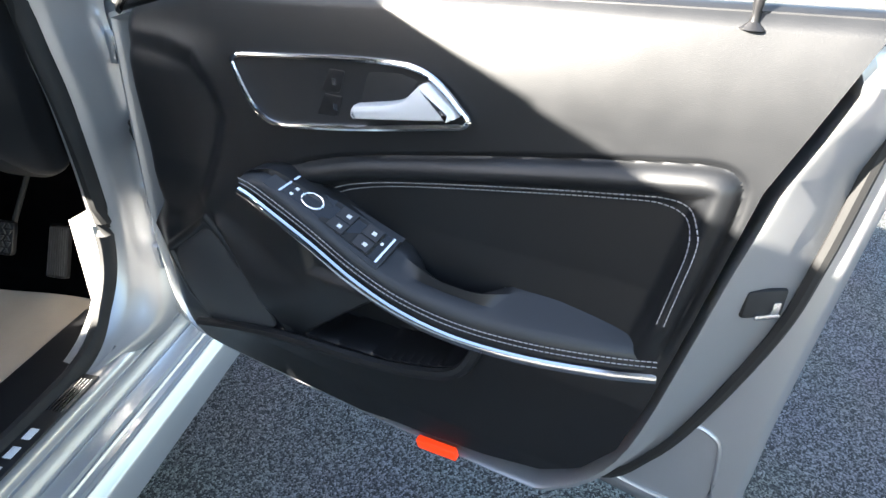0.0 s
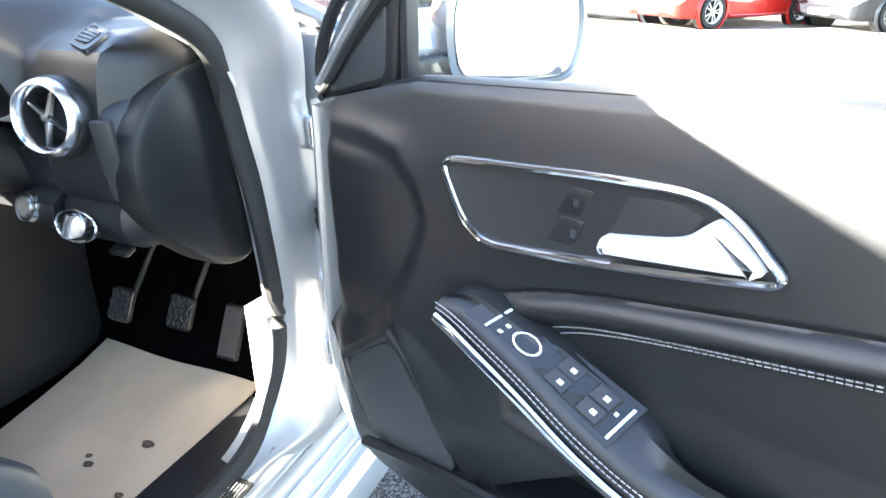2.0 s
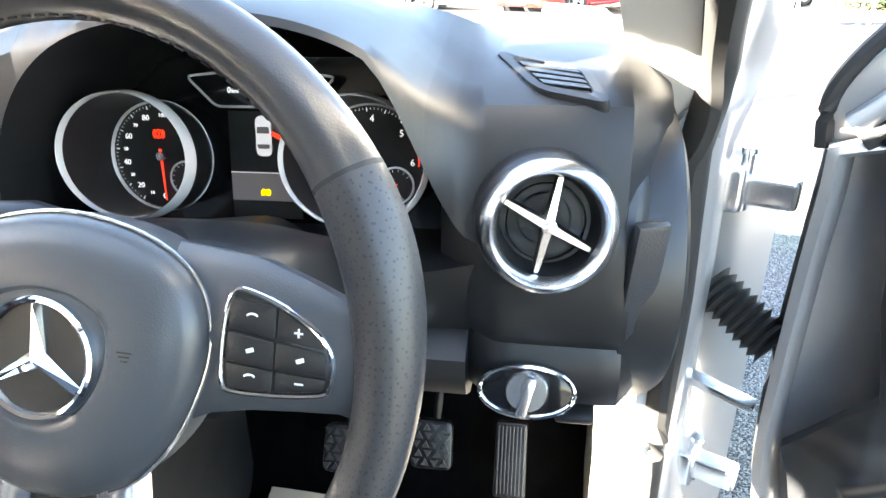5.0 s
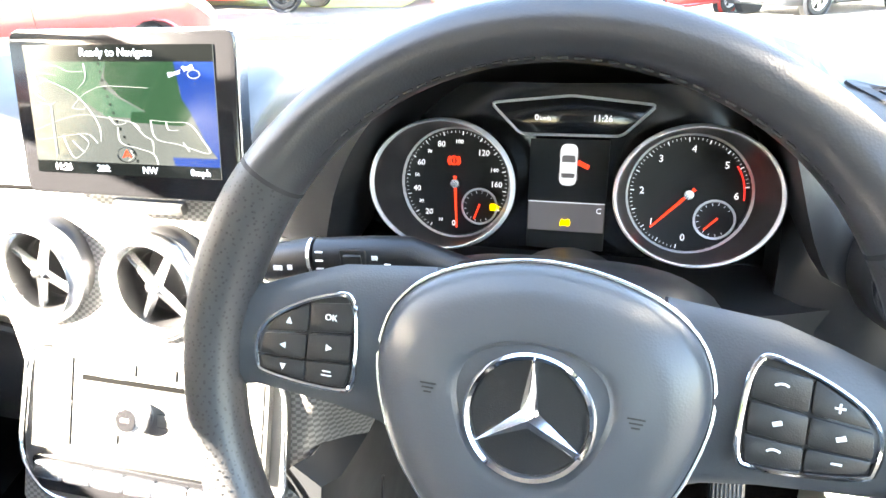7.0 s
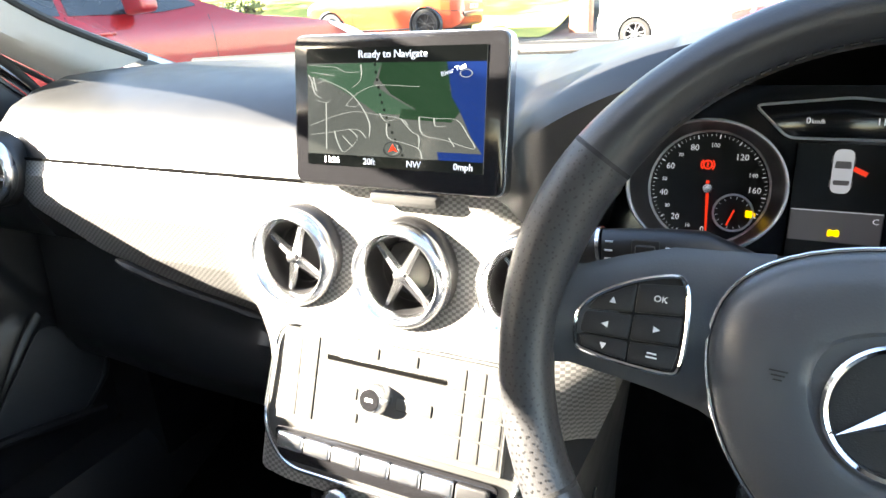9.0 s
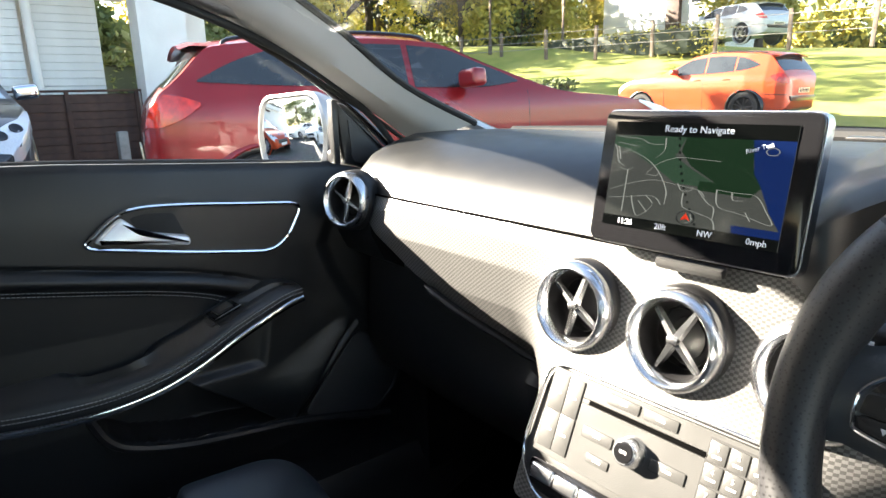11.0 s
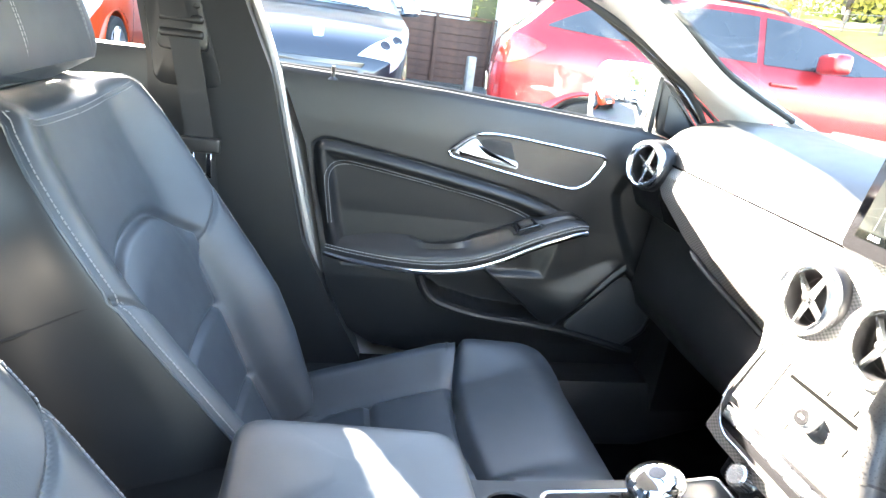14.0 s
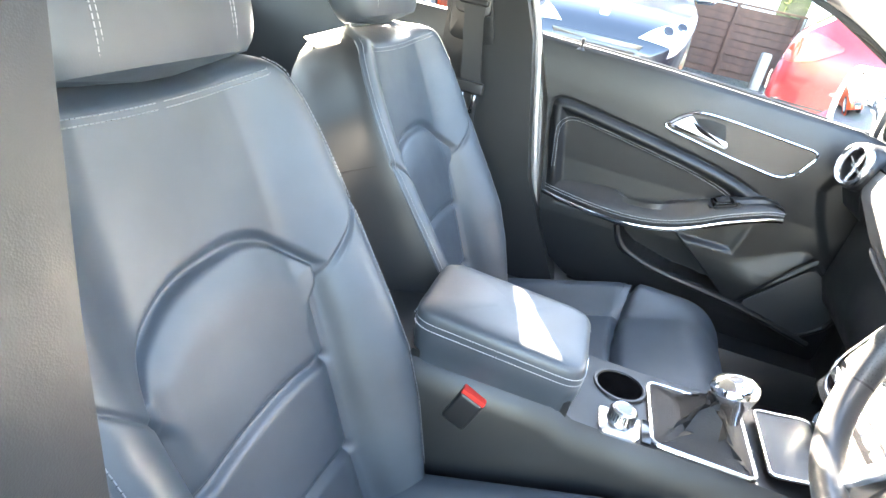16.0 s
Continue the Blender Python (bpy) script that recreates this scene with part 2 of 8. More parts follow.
# ---------------------------------------------------------------- ground
def asphalt():
    m = material("asphalt", (0.075, 0.077, 0.08), 0.85)
    nt = m.node_tree
    b = nt.nodes["Principled BSDF"]
    tc = nt.nodes["Texture Coordinate"]
    v = nt.nodes.new("ShaderNodeTexVoronoi")
    v.inputs["Scale"].default_value = 230
    nt.links.new(tc.outputs["Object"], v.inputs["Vector"])
    n = nt.nodes.new("ShaderNodeTexNoise")
    n.inputs["Scale"].default_value, n.inputs["Detail"].default_value = 1.3, 6
    nt.links.new(tc.outputs["Object"], n.inputs["Vector"])
    r = nt.nodes.new("ShaderNodeValToRGB")
    r.color_ramp.elements[0].color, r.color_ramp.elements[1].color = (0.012, 0.012, 0.0125, 1), (0.30, 0.295, 0.29, 1)
    r.color_ramp.elements[0].position, r.color_ramp.elements[1].position = 0.36, 0.84
    nt.links.new(v.outputs["Color"], r.inputs["Fac"])
    mx = nt.nodes.new("ShaderNodeMix")
    mx.data_type, mx.blend_type = "RGBA", "MULTIPLY"
    mx.inputs["Factor"].default_value = 0.5
    nt.links.new(r.outputs["Color"], mx.inputs["A"])
    nt.links.new(n.outputs["Color"], mx.inputs["B"])
    nt.links.new(mx.outputs["Result"], b.inputs["Base Color"])
    bp = nt.nodes.new("ShaderNodeBump")
    bp.inputs["Strength"].default_value, bp.inputs["Distance"].default_value = 1.0, 0.006
    bp.invert = True
    nt.links.new(v.outputs["Distance"], bp.inputs["Height"])
    nt.links.new(bp.outputs[0], b.inputs["Normal"])
    return m


ASPHALT = asphalt()


def ground_at(x, y):
    """The yard climbs away from the car's passenger side."""
    return interp(-x, [(1.0, 0.0), (3.4, 0.18), (4.6, 0.215), (7.3, 0.28), (9.0, 0.40), (45.0, 2.2)])


def gfn(u, v):
    def spread(t):
        s = 2 * t - 1
        return math.copysign(abs(s) ** 3 * 900 + abs(s) * 12, s)
    x, y = spread(u), spread(v)
    return Vector((x, y, ground_at(x, y)))


tagged(part("ground", sheet(gfn, 60, 60), ASPHALT), "grey speckled tarmac of a car park", "ground", kind="structure")

# ---------------------------------------------------------------- the car's shell
HINGE = Vector((0.867, 0.492, 0))
OPEN = Matrix.Translation(HINGE + Vector((0.0053, -0.015, 0.004))) @ Matrix.Rotation(radians(68.8), 4, "Z") @ Matrix.Translation(Vector((0, 0.22, 0)) - HINGE) @ Matrix.Diagonal((1, 0.972, 1, 1)) @ Matrix.Translation((0, -0.22, 0))
MIRROR_X = Matrix.Diagonal((-1, 1, 1, 1))


def sided(bm, sx):
    if sx < 0:
        bm.transform(MIRROR_X)
    return bm


# Pale colour stands in for sunlight on the driver's kick panel.
KICK = material("sun_paled_plastic", (0.38, 0.37, 0.34), 0.5, grain=0.2, grain_size=900, vary=0.1)
body = thing("car_body", "silver car body shell with pillars, roof and sills", "car", kind="structure")
roofline = [(0.79, 0.70, 1.10), (0.765, 0.42, 1.205), (0.715, 0.08, 1.345), (0.665, -0.3, 1.425), (0.645, -0.75, 1.445), (0.65, -1.3, 1.44), (0.69, -1.9, 1.38)]
OPENING = [(0.655, -0.45, 1.425), (0.685, -0.15, 1.38), (0.73, 0.10, 1.30), (0.77, 0.26, 1.215), (0.79, 0.355, 1.13), (0.797, 0.398, 1.03), (0.80, 0.41, 0.86), (0.80, 0.41, 0.64), (0.795, 0.375, 0.52), (0.79, 0.28, 0.445), (0.785, 0.10, 0.426), (0.785, -0.30, 0.428), (0.785, -0.42, 0.45)]


DRIVER_EDGE = [(0.66, -0.7, 1.45), (0.683, -0.25, 1.42), (0.708, 0.01, 1.335), (0.725, 0.12, 1.265), (0.745, 0.207, 1.21), (0.762, 0.28, 1.17), (0.777, 0.335, 1.127), (0.788, 0.365, 1.06)]
DRIVER_OPENING = [(0.655, -0.45, 1.425), (0.68, -0.2, 1.39)] + DRIVER_EDGE[2:] + [(0.793, 0.378, 0.985), (0.80, 0.395, 0.86)] + OPENING[7:]


for sx in (1, -1):
    part("roof_rail", sided(tube(smooth_line(roofline, 6), 0.032, 10, flat=0.6), sx), SILVER, body)
    # woven pillar cover between side window and windscreen
    e1 = smooth_line([(0.80, 0.41, 1.13), (0.773, 0.286, 1.202), (0.729, 0.061, 1.318), (0.702, -0.11, 1.389), (0.683, -0.314, 1.438), (0.66, -0.7, 1.45)], 6)
    if sx > 0:
        e1 = smooth_line(DRIVER_EDGE[::-1], 6)
        e1 = [e1[round(k * (len(e1) - 1) / 30)] for k in range(31)]
    e2 = smooth_line([(0.725, 0.53, 1.155), (0.695, 0.33, 1.235), (0.662, 0.184, 1.322), (0.639, 0.073, 1.382), (0.613, -0.041, 1.45), (0.56, -0.5, 1.50)], 6)
    rings = []
    for p, q in zip(e1, e2):
        mid = (p + q) / 2 + (Vector((-0.018, -0.012, -0.006)) if sx < 0 else Vector((-0.018, -0.012, -0.006)).lerp(Vector((-0.055, -0.060, -0.010)), 1 - step(p.z, 1.30, 1.42)))
        out = (p + q) / 2 + Vector((0.02, 0.02, 0.0))
        rings.append([p, p.lerp(mid, 0.6) + Vector((-0.004, 0, 0)), mid, q.lerp(mid, 0.6), q, out])
    part("pillar_trim", sided(loft(rings), sx), HEADLINER, body, "light grey woven pillar cover")
    part("screen_seal", sided(tube([q + Vector((0.004, 0.010, 0.002)) for q in e2], 0.0075, 8), sx), RUBBER, body, "black rubber windscreen seal")
    if sx < 0:
        part("pillar_seal", sided(tube([p + Vector((0.004, -0.004, -0.004)) for p in e1], 0.005, 8), sx), RUBBER, body)
    # rounded flange of the door opening with its rubber seal
    path = smooth_line(DRIVER_OPENING if sx > 0 else OPENING, 7)
    rings = []
    for k, p in enumerate(path):
        d = (path[min(k + 1, len(path) - 1)] - path[max(k - 1, 0)])
        d.x = 0
        d.normalize()
        o = Vector((0, -d.z, d.y))
        if (p + o - Vector((0.8, 0.0, 0.85))).length < (p - Vector((0.8, 0.0, 0.85))).length:
            o = -o
        slim = (1 - 0.8 * step(p.z, 1.22, 1.36)) * (0.25 + 0.75 * step(p.z, 0.435, 0.50))
        inn = 1 - 0.85 * step(p.z, 1.04, 1.14)
        low = 1 - 0.5 * step(p.z, 0.50, 0.60) * (1 - step(p.z, 1.0, 1.12))
        rings.append([p + Vector((dx * (slim * low if dx > 0.02 else inn if dx < -0.02 else 1), 0, 0)) + o * oo * (slim if oo > 0.03 else 1) for dx, oo in ((-0.05, 0.0), (-0.012, 0.0), (0.0, 0.006), (0.012, 0.022), (0.032, 0.046), (0.05, 0.058), (0.062, 0.075), (0.064, 0.11), (-0.06, 0.11))])
    if sx > 0:
        part("door_flange", sided(loft(rings, True, True), sx), SILVER, body, "rounded silver flange of the door opening")
    part("opening_seal", sided(tube([p + Vector((-0.022 + 0.016 * step(p.z, 1.04, 1.14) + 0.010 * (1 - step(p.z, 0.44, 0.5)), 0, 0)) for p in path], 0.016 if sx > 0 else 0.006, 10, flat=1.2), sx), RUBBER, body, "black rubber door seal")
    # hinge post behind the flange
    post = [[(0.74, 0.50, z), (0.835, 0.505, z), (0.85, 0.53, z), (0.86, 0.64, z), (0.72, 0.66, z)] for z in (0.30, 0.5, 0.8, 1.0, 1.12)]
    part("hinge_post", sided(loft([[Vector(p) for p in r] for r in post]), sx), SILVER, body)
    bp = [[(x0, y0, z), (x0 - 0.004, (y0 + y1) / 2, z), (x0, y1, z), (x1, y1, z), (x1, y0, z)] for z, x0, x1, y0, y1 in
          ((0.30, 0.745, 0.83, -0.40, -0.80), (0.50, 0.745, 0.83, -0.42, -0.80), (0.64, 0.745, 0.83, -0.485, -0.81), (0.785, 0.745, 0.83, -0.53, -0.82), (0.95, 0.742, 0.83, -0.562, -0.83), (1.13, 0.735, 0.82, -0.60, -0.835), (1.3, 0.69, 0.76, -0.665, -0.86), (1.46, 0.645, 0.69, -0.73, -0.90))]
    fwd = Vector((0, 0.028 if sx > 0 else 0.0, 0))
    lean = lambda p: Vector((0, 0.014 * step(p[2], 1.08, 1.2) if sx > 0 else 0.02 * step(p[2], 1.08, 1.2) * (p[1] < -0.8), 0))
    part("centre_pillar", sided(loft([[Vector(p) + lean(p) + (fwd + Vector((0.05 * sx * (p[0] > 0.755 and sx > 0), 0, 0))) * step(p[2], 0.6, 1.1) for p in r] for r in (bp if sx > 0 else [[(x, y + (0.042 - 0.042 * step(z, 0.55, 0.85)) * (y > -0.7), z) for x, y, z in r] for r in bp])]), sx), SOFT, body, "black plastic centre pillar cover")
    if sx < 0:
        part("pillar_edge", sided(tube(smooth_line([(0.795, -0.47, 0.62), (0.795, -0.53 + fwd.y * 0.5, 0.85), (0.79, -0.595 + fwd.y, 1.13), (0.745, -0.655, 1.3), (0.69, -0.72, 1.44)], 5), 0.010, 8), sx), SILVER, body)
    sill = [[(0.70, y, 0.36), (0.72, y, 0.415), (0.765, y, 0.425), (0.815, y, 0.426), (0.822, y, 0.422), (0.827, y, 0.412), (0.829, y, 0.400), (0.834, y, 0.399), (0.838, y, 0.378), (0.842, y, 0.373), (0.8425, y, 0.365), (0.8465, y, 0.365), (0.849, y, 0.362), (0.862, y, 0.356), (0.868, y, 0.353), (0.8685, y, 0.343), (0.8725, y, 0.343), (0.875, y, 0.338), (0.884, y, 0.334), (0.885, y, 0.325), (0.889, y, 0.325), (0.893, y, 0.316), (0.902, y, 0.306), (0.906, y, 0.30), (0.90, y, 0.22), (0.70, y, 0.20)] for y in (-1.25, -0.9, -0.5, 0.0, 0.36, 0.62)]
    part("sill", sided(loft([[Vector(p) for p in r] for r in sill]), sx), SILVER, body, "silver painted stepped door sill")
    # tread plate with ribs and worn lettering bars
    pl = part("tread_plate", sided(box((0.038, 0.62, 0.006), pose(0.803, -0.06, 0.4305, 0, 1), 0.0015), sx), RECESS, body, "ribbed metal tread plate")
    for k in range(5):
        part("rib", sided(box((0.003, 0.085, 0.002), pose(0.790 + 0.0065 * k, 0.195, 0.4345), 0.0008), sx), CHROME, pl)
    for k, (yy, ll) in enumerate(((0.10, 0.03), (0.06, 0.03), (0.02, 0.03), (-0.02, 0.02), (-0.05, 0.02), (-0.08, 0.02), (-0.12, 0.02), (-0.15, 0.02), (-0.19, 0.03))):
        part("mark", sided(box((0.015, ll * 0.8, 0.0008), pose(0.803, yy, 0.434), 0.0002), sx), WHITE, pl)
    part("sill_cover", sided(loft([[Vector((x, y, z)) for x, z in (((0.655, 0.33), (0.661, 0.425), (0.668, 0.436), (0.685, 0.440), (0.735, 0.441), (0.782, 0.438), (0.786, 0.425), (0.742, 0.33)) if sx > 0 else ((0.64, 0.33), (0.66, 0.43), (0.70, 0.485), (0.79, 0.49), (0.79, 0.33)))] for y in ((-0.6, -0.2, 0.2, 0.36, 0.43) if sx > 0 else (-0.9, -0.2, 0.2, 0.36, 0.50))]), sx), HARD, body, "black plastic sill cover")
    # driver's side gets the colour with sunlight painted in, passenger's stays black
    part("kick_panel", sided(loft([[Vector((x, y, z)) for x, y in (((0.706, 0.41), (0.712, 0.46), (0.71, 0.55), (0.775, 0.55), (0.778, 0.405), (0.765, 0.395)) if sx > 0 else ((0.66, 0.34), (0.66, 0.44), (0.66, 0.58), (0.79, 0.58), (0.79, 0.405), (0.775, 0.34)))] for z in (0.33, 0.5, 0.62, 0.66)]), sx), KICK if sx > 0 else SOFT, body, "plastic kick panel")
    # bar added out of view to keep stray sun off the tarmac
    part("rear_sun_block", sided(loft([[Vector((x, y, z)) for x, z in ((0.665, 1.375), (0.70, 1.365), (0.70, 1.45), (0.655, 1.45))] for y in (-0.88, -1.3, -1.9)]), sx), SOFT, body, "black bar over the rear side window, added to block sun")
    part("rear_side", sided(loft([[Vector((x, y, z)) for x, z in ((0.80, 0.40), (0.76, 0.7), (0.775, 1.0), (0.79, 1.12), (0.80, 1.145), (0.86, 1.145), (0.88, 0.7), (0.86, 0.40))] for y in (-0.83, -1.3, -2.0)]), sx), SOFT, body, "rear door trim")
    part("wing", sided(loft([[Vector((x, y, z)) for x, z in ((0.60, 1.10), (0.76, 1.085), (0.84, 1.02), (0.885, 0.88), (0.88, 0.45), (0.60, 0.45))] for y in (0.68, 1.0, 1.4, 1.62)]), sx), SILVER, body)
    part("jamb_panel", sided(loft([[Vector((x, y + dy * step(z, 0.95, 1.1), z)) for x, y, dy in ((0.842, 0.520, 0.02), (0.868, 0.528, 0.03), (0.898, 0.545, 0.03), (0.922, 0.560, 0.03), (0.925, 0.600, 0.0), (0.905, 0.72, 0.0), (0.842, 0.72, 0.0))] for z in (0.30, 0.45, 0.60, 0.80, 0.95, 1.02, 1.06)]), sx), SILVER, body, "silver painted door jamb")
    # hinges, check strap bellows
    for hz in (0.975, 0.565):
        hg = part("hinge", sided(box((0.030, 0.075, 0.055), pose(0.845, 0.50, hz, 0, 0, -20), 0.008, 3), sx), SATIN, body, "silver painted door hinge")
        part("hinge_arm", sided(box((0.075, 0.03, 0.035), pose(0.872, 0.478, hz - 0.002, 0, 0, -25), 0.007, 3), sx), SATIN, hg)
        part("bolt", sided(revolve([(0, 0.045), (0.009, 0.044), (0.010, 0.038), (0.0075, 0.036), (0.0075, -0.03)], pose(0.853, 0.487, hz), 12), sx), SATIN, hg)
    bel = []
    for k in range(19):
        bel.append((0.022 if k % 2 else 0.030))
    if sx > 0:
        part("cable_bellows", tube([Vector((0.84, 0.50, 0.84)).lerp(Vector((0.905, 0.44, 0.79)), k / 18) for k in range(19)], bel, 14), RUBBER, body, "black rubber cable bellows")
        part("check_strap", box((0.10, 0.022, 0.012), pose(0.86, 0.475, 0.70, 0, 8, -30), 0.003), SATIN, body)
# strip added, and lowered towards the rear, to stop sun spots on the driver's door
part("side_sun_block", loft([[Vector((x, y, z)) for x, z in ((-0.645, 1.43 - 0.024 * step(-y, 0.4, 0.6)), (-0.675, 1.432 - 0.024 * step(-y, 0.4, 0.6)), (-0.65, 1.475), (-0.60, 1.49))] for y in (-0.36, -0.42, -0.5, -0.58, -0.7, -1.0, -1.5)]), HEADLINER, body, "light grey strip above the side window, added to block sun")
part("roof", loft([[Vector((x, y, z - 0.055 * (x / 0.62) ** 2)) for x in np.linspace(-0.62, 0.62, 13)] + [Vector((x, y, z - 0.03 - 0.055 * (x / 0.62) ** 2)) for x in np.linspace(0.62, -0.62, 13)]
                   for y, z in ((-0.185, 1.506), (-0.32, 1.527), (-0.8, 1.55), (-1.4, 1.545), (-1.95, 1.46))]), HEADLINER, body, "roof with light grey lining")
part("bonnet", loft([[Vector((x, y, z - 0.05 * (x / 0.8) ** 2)) for x in np.linspace(-0.8, 0.8, 11)] + [Vector((x, y, z - 0.1)) for x in np.linspace(0.8, -0.8, 11)]
                     for y, z in ((0.82, 1.085), (1.1, 1.05), (1.45, 0.97), (1.62, 0.86))]), SILVER, body)
part("floor_pan", box((1.5, 2.4, 0.05), pose(0, -0.6, 0.32)), CARPET, body)
part("bulkhead", loft([[Vector((-0.75, y, z)), Vector((0.75, y, z)), Vector((0.75, y + 0.05, z)), Vector((-0.75, y + 0.05, z))] for y, z in ((0.30, 0.34), (0.50, 0.395), (0.60, 0.60), (0.62, 1.05))]), CARPET, body)
part("tail", loft([[Vector((x, y, z)) for x, z in ((-0.74, 0.35), (0.74, 0.35), (0.78, 1.12), (-0.78, 1.12))] for y in (-1.9, -2.0)]), SOFT, body)
SCREENGLASS = glass("windscreen_glass", (0.97, 0.98, 0.98), 0.12)
SIDEGLASS = glass("side_glass", (0.97, 0.98, 0.98), 0.3)
ws = sheet(lambda u, v: Vector(((2 * u - 1) * (0.70 - 0.11 * v), 0.76 - 0.95 * v - 0.10 * (2 * u - 1) ** 2 * (1 - v), 1.125 + 0.365 * v - 0.02 * (2 * u - 1) ** 2)), 12, 8)
w = part("windscreen", ws, SCREENGLASS, body, "clear laminated windscreen")
w.visible_shadow = False
part("windscreen_frame", tube(smooth_line([((2 * u - 1) * 0.72, 0.765 - 0.12 * (2 * u - 1) ** 2, 1.139 - 0.006 * (2 * u - 1) ** 2) for u in np.linspace(0, 1, 13)], 3), 0.013, 8), RUBBER, body)
for wx0, wx1 in ((-0.55, 0.05), (0.0, 0.62)):
    part("wiper", tube([(wx0, 0.80, 1.118), (wx1, 0.815, 1.128)], 0.007, 6), HARD, body, "black wiper arm")

# ---------------------------------------------------------------- doors
FRONT_EDGE = [(0.47, 0.26), (0.485, 0.33), (0.54, 0.385), (0.65, 0.41), (0.69, 0.425), (0.74, 0.385), (0.80, 0.35), (0.90, 0.372), (1.05, 0.385), (1.15, 0.385)]
REAR_EDGE = [(0.47, 0.0), (0.49, -0.1), (0.506, -0.27), (0.524, -0.355), (0.563, -0.412), (0.62, -0.452), (0.71, -0.476), (0.83, -0.50), (0.99, -0.53), (1.13, -0.585), (1.15, -0.59)]
ROLL = [(0.40, 0.84), (0.16, 0.865), (0.09, 0.882), (0.043, 0.898), (-0.088, 0.930), (-0.276, 0.968), (-0.394, 0.985), (-0.47, 0.992), (-0.60, 0.99)]


def sill_z(y):
    return interp(y, [(0.42, 1.045), (0.3, 1.075), (0.2, 1.098), (0.0, 1.112), (-0.25, 1.13), (-0.6, 1.143)])


def inside(poly, y, z):
    """Signed distance to a convex outline in y and z: positive inside."""
    d = 9.0
    n = len(poly)
    for i in range(n):
        (a, b), (c, e) = poly[i], poly[(i + 1) % n]
        ey, ez = c - a, e - b
        ln = math.hypot(ey, ez)
        d = min(d, (ey * (z - b) - ez * (y - a)) / ln)
    return d


INSERT = [(p.x, p.y) for p in smooth_line([(0.10, 0.868, 0), (0.044, 0.894, 0), (-0.016, 0.916, 0), (-0.088, 0.936, 0), (-0.21, 0.961, 0), (-0.335, 0.983, 0), (-0.438, 0.999, 0), (-0.480, 1.0045, 0), (-0.501, 1.001, 0), (-0.512, 0.988, 0), (-0.512, 0.962, 0), (-0.506, 0.925, 0), (-0.496, 0.87, 0)], 3)] + [(-0.46, 0.70), (0.06, 0.70)]
POD = [(0.46, 1.03), (0.274, 1.028), (0.215, 1.018), (0.182, 0.986), (0.166, 0.944), (0.187, 0.883), (0.236, 0.79), (0.311, 0.726), (0.46, 0.70)]
POCKET = [(0.070, 0.606), (-0.04, 0.69), (-0.10, 0.74), (-0.25, 0.74), (-0.262, 0.722), (-0.240, 0.678), (-0.201, 0.654), (-0.105, 0.628)]
if sum(POCKET[i - 1][0] * POCKET[i][1] - POCKET[i][0] * POCKET[i - 1][1] for i in range(len(POCKET))) < 0:
    POCKET = POCKET[::-1]
SPEAKER = [(0.348, 0.676), (0.236, 0.760), (0.092, 0.600), (0.262, 0.550), (0.320, 0.60)]
if sum(SPEAKER[i - 1][0] * SPEAKER[i][1] - SPEAKER[i][0] * SPEAKER[i - 1][1] for i in range(len(SPEAKER))) < 0:
    SPEAKER = SPEAKER[::-1]


def door_x(y, z):
    """The inner face of the door trim."""
    zz = z + (1.112 - sill_z(y)) * step(z, 0.98, 1.05)
    x = interp(zz, [(0.45, 0.79), (0.55, 0.768), (0.7, 0.757), (0.85, 0.762), (0.95, 0.757), (1.2, 0.757)])
    x += 1.1 * max(0.0, zz - 0.98) ** 2 + 0.032 * step(zz, 1.098, 1.155)
    x += 0.02 * step(-y, 0.1, 0.55)
    # padded roll that runs back over the insert and down behind it
    d = inside(INSERT, y, z) if y < 0.08 and z > 0.69 else -1.0
    k = step(-y, -0.075, 0.0) * step(z, 0.74, 0.82)
    x -= 0.010 * bump(d, 0.018, 0.0125) * k
    x += 0.006 * bump(d, 0.0, 0.0042) * k
    x += 0.012 * step(d, 0.024, 0.044) * step(-y, -0.075, 0.0)
    # fin that widens from the speaker's top corner down to the pocket
    t = ((y - 0.215) * -0.135 + (z - 0.772) * -0.172) / 0.0478
    p = ((y - 0.215) * -0.172 + (z - 0.772) * 0.135) / 0.2187
    w = 0.030 + 0.11 * t
    if -0.1 < t < 1.1 and p > -0.02:
        x -= (0.011 + 0.016 * t) * step(p, -0.008, 0.004) * (1 - step(p, 0.0, w)) * step(t, -0.06, 0.08) * (1 - step(t, 0.62, 1.06))
    # forward pod that swells towards the dashboard
    x += 0.012 * step(inside(POD, y, z), -0.012, 0.022) * step(z, 0.70, 0.76)
    x -= 0.016 * step(y, 0.13, 0.26) * step(z, 0.72, 0.82) * (1 - step(z, 0.985, 1.06)) * (1 - step(y, 0.34, 0.40))
    x += 0.03 * step(y, 0.345, 0.42)
    x += 0.065 * step(inside(POCKET, y, z), 0.0, 0.012)
    x -= 0.006 * step(inside(SPEAKER, y, z), -0.014, -0.006) * (1 - step(inside(SPEAKER, y, z), 0.0, 0.004))
    return x


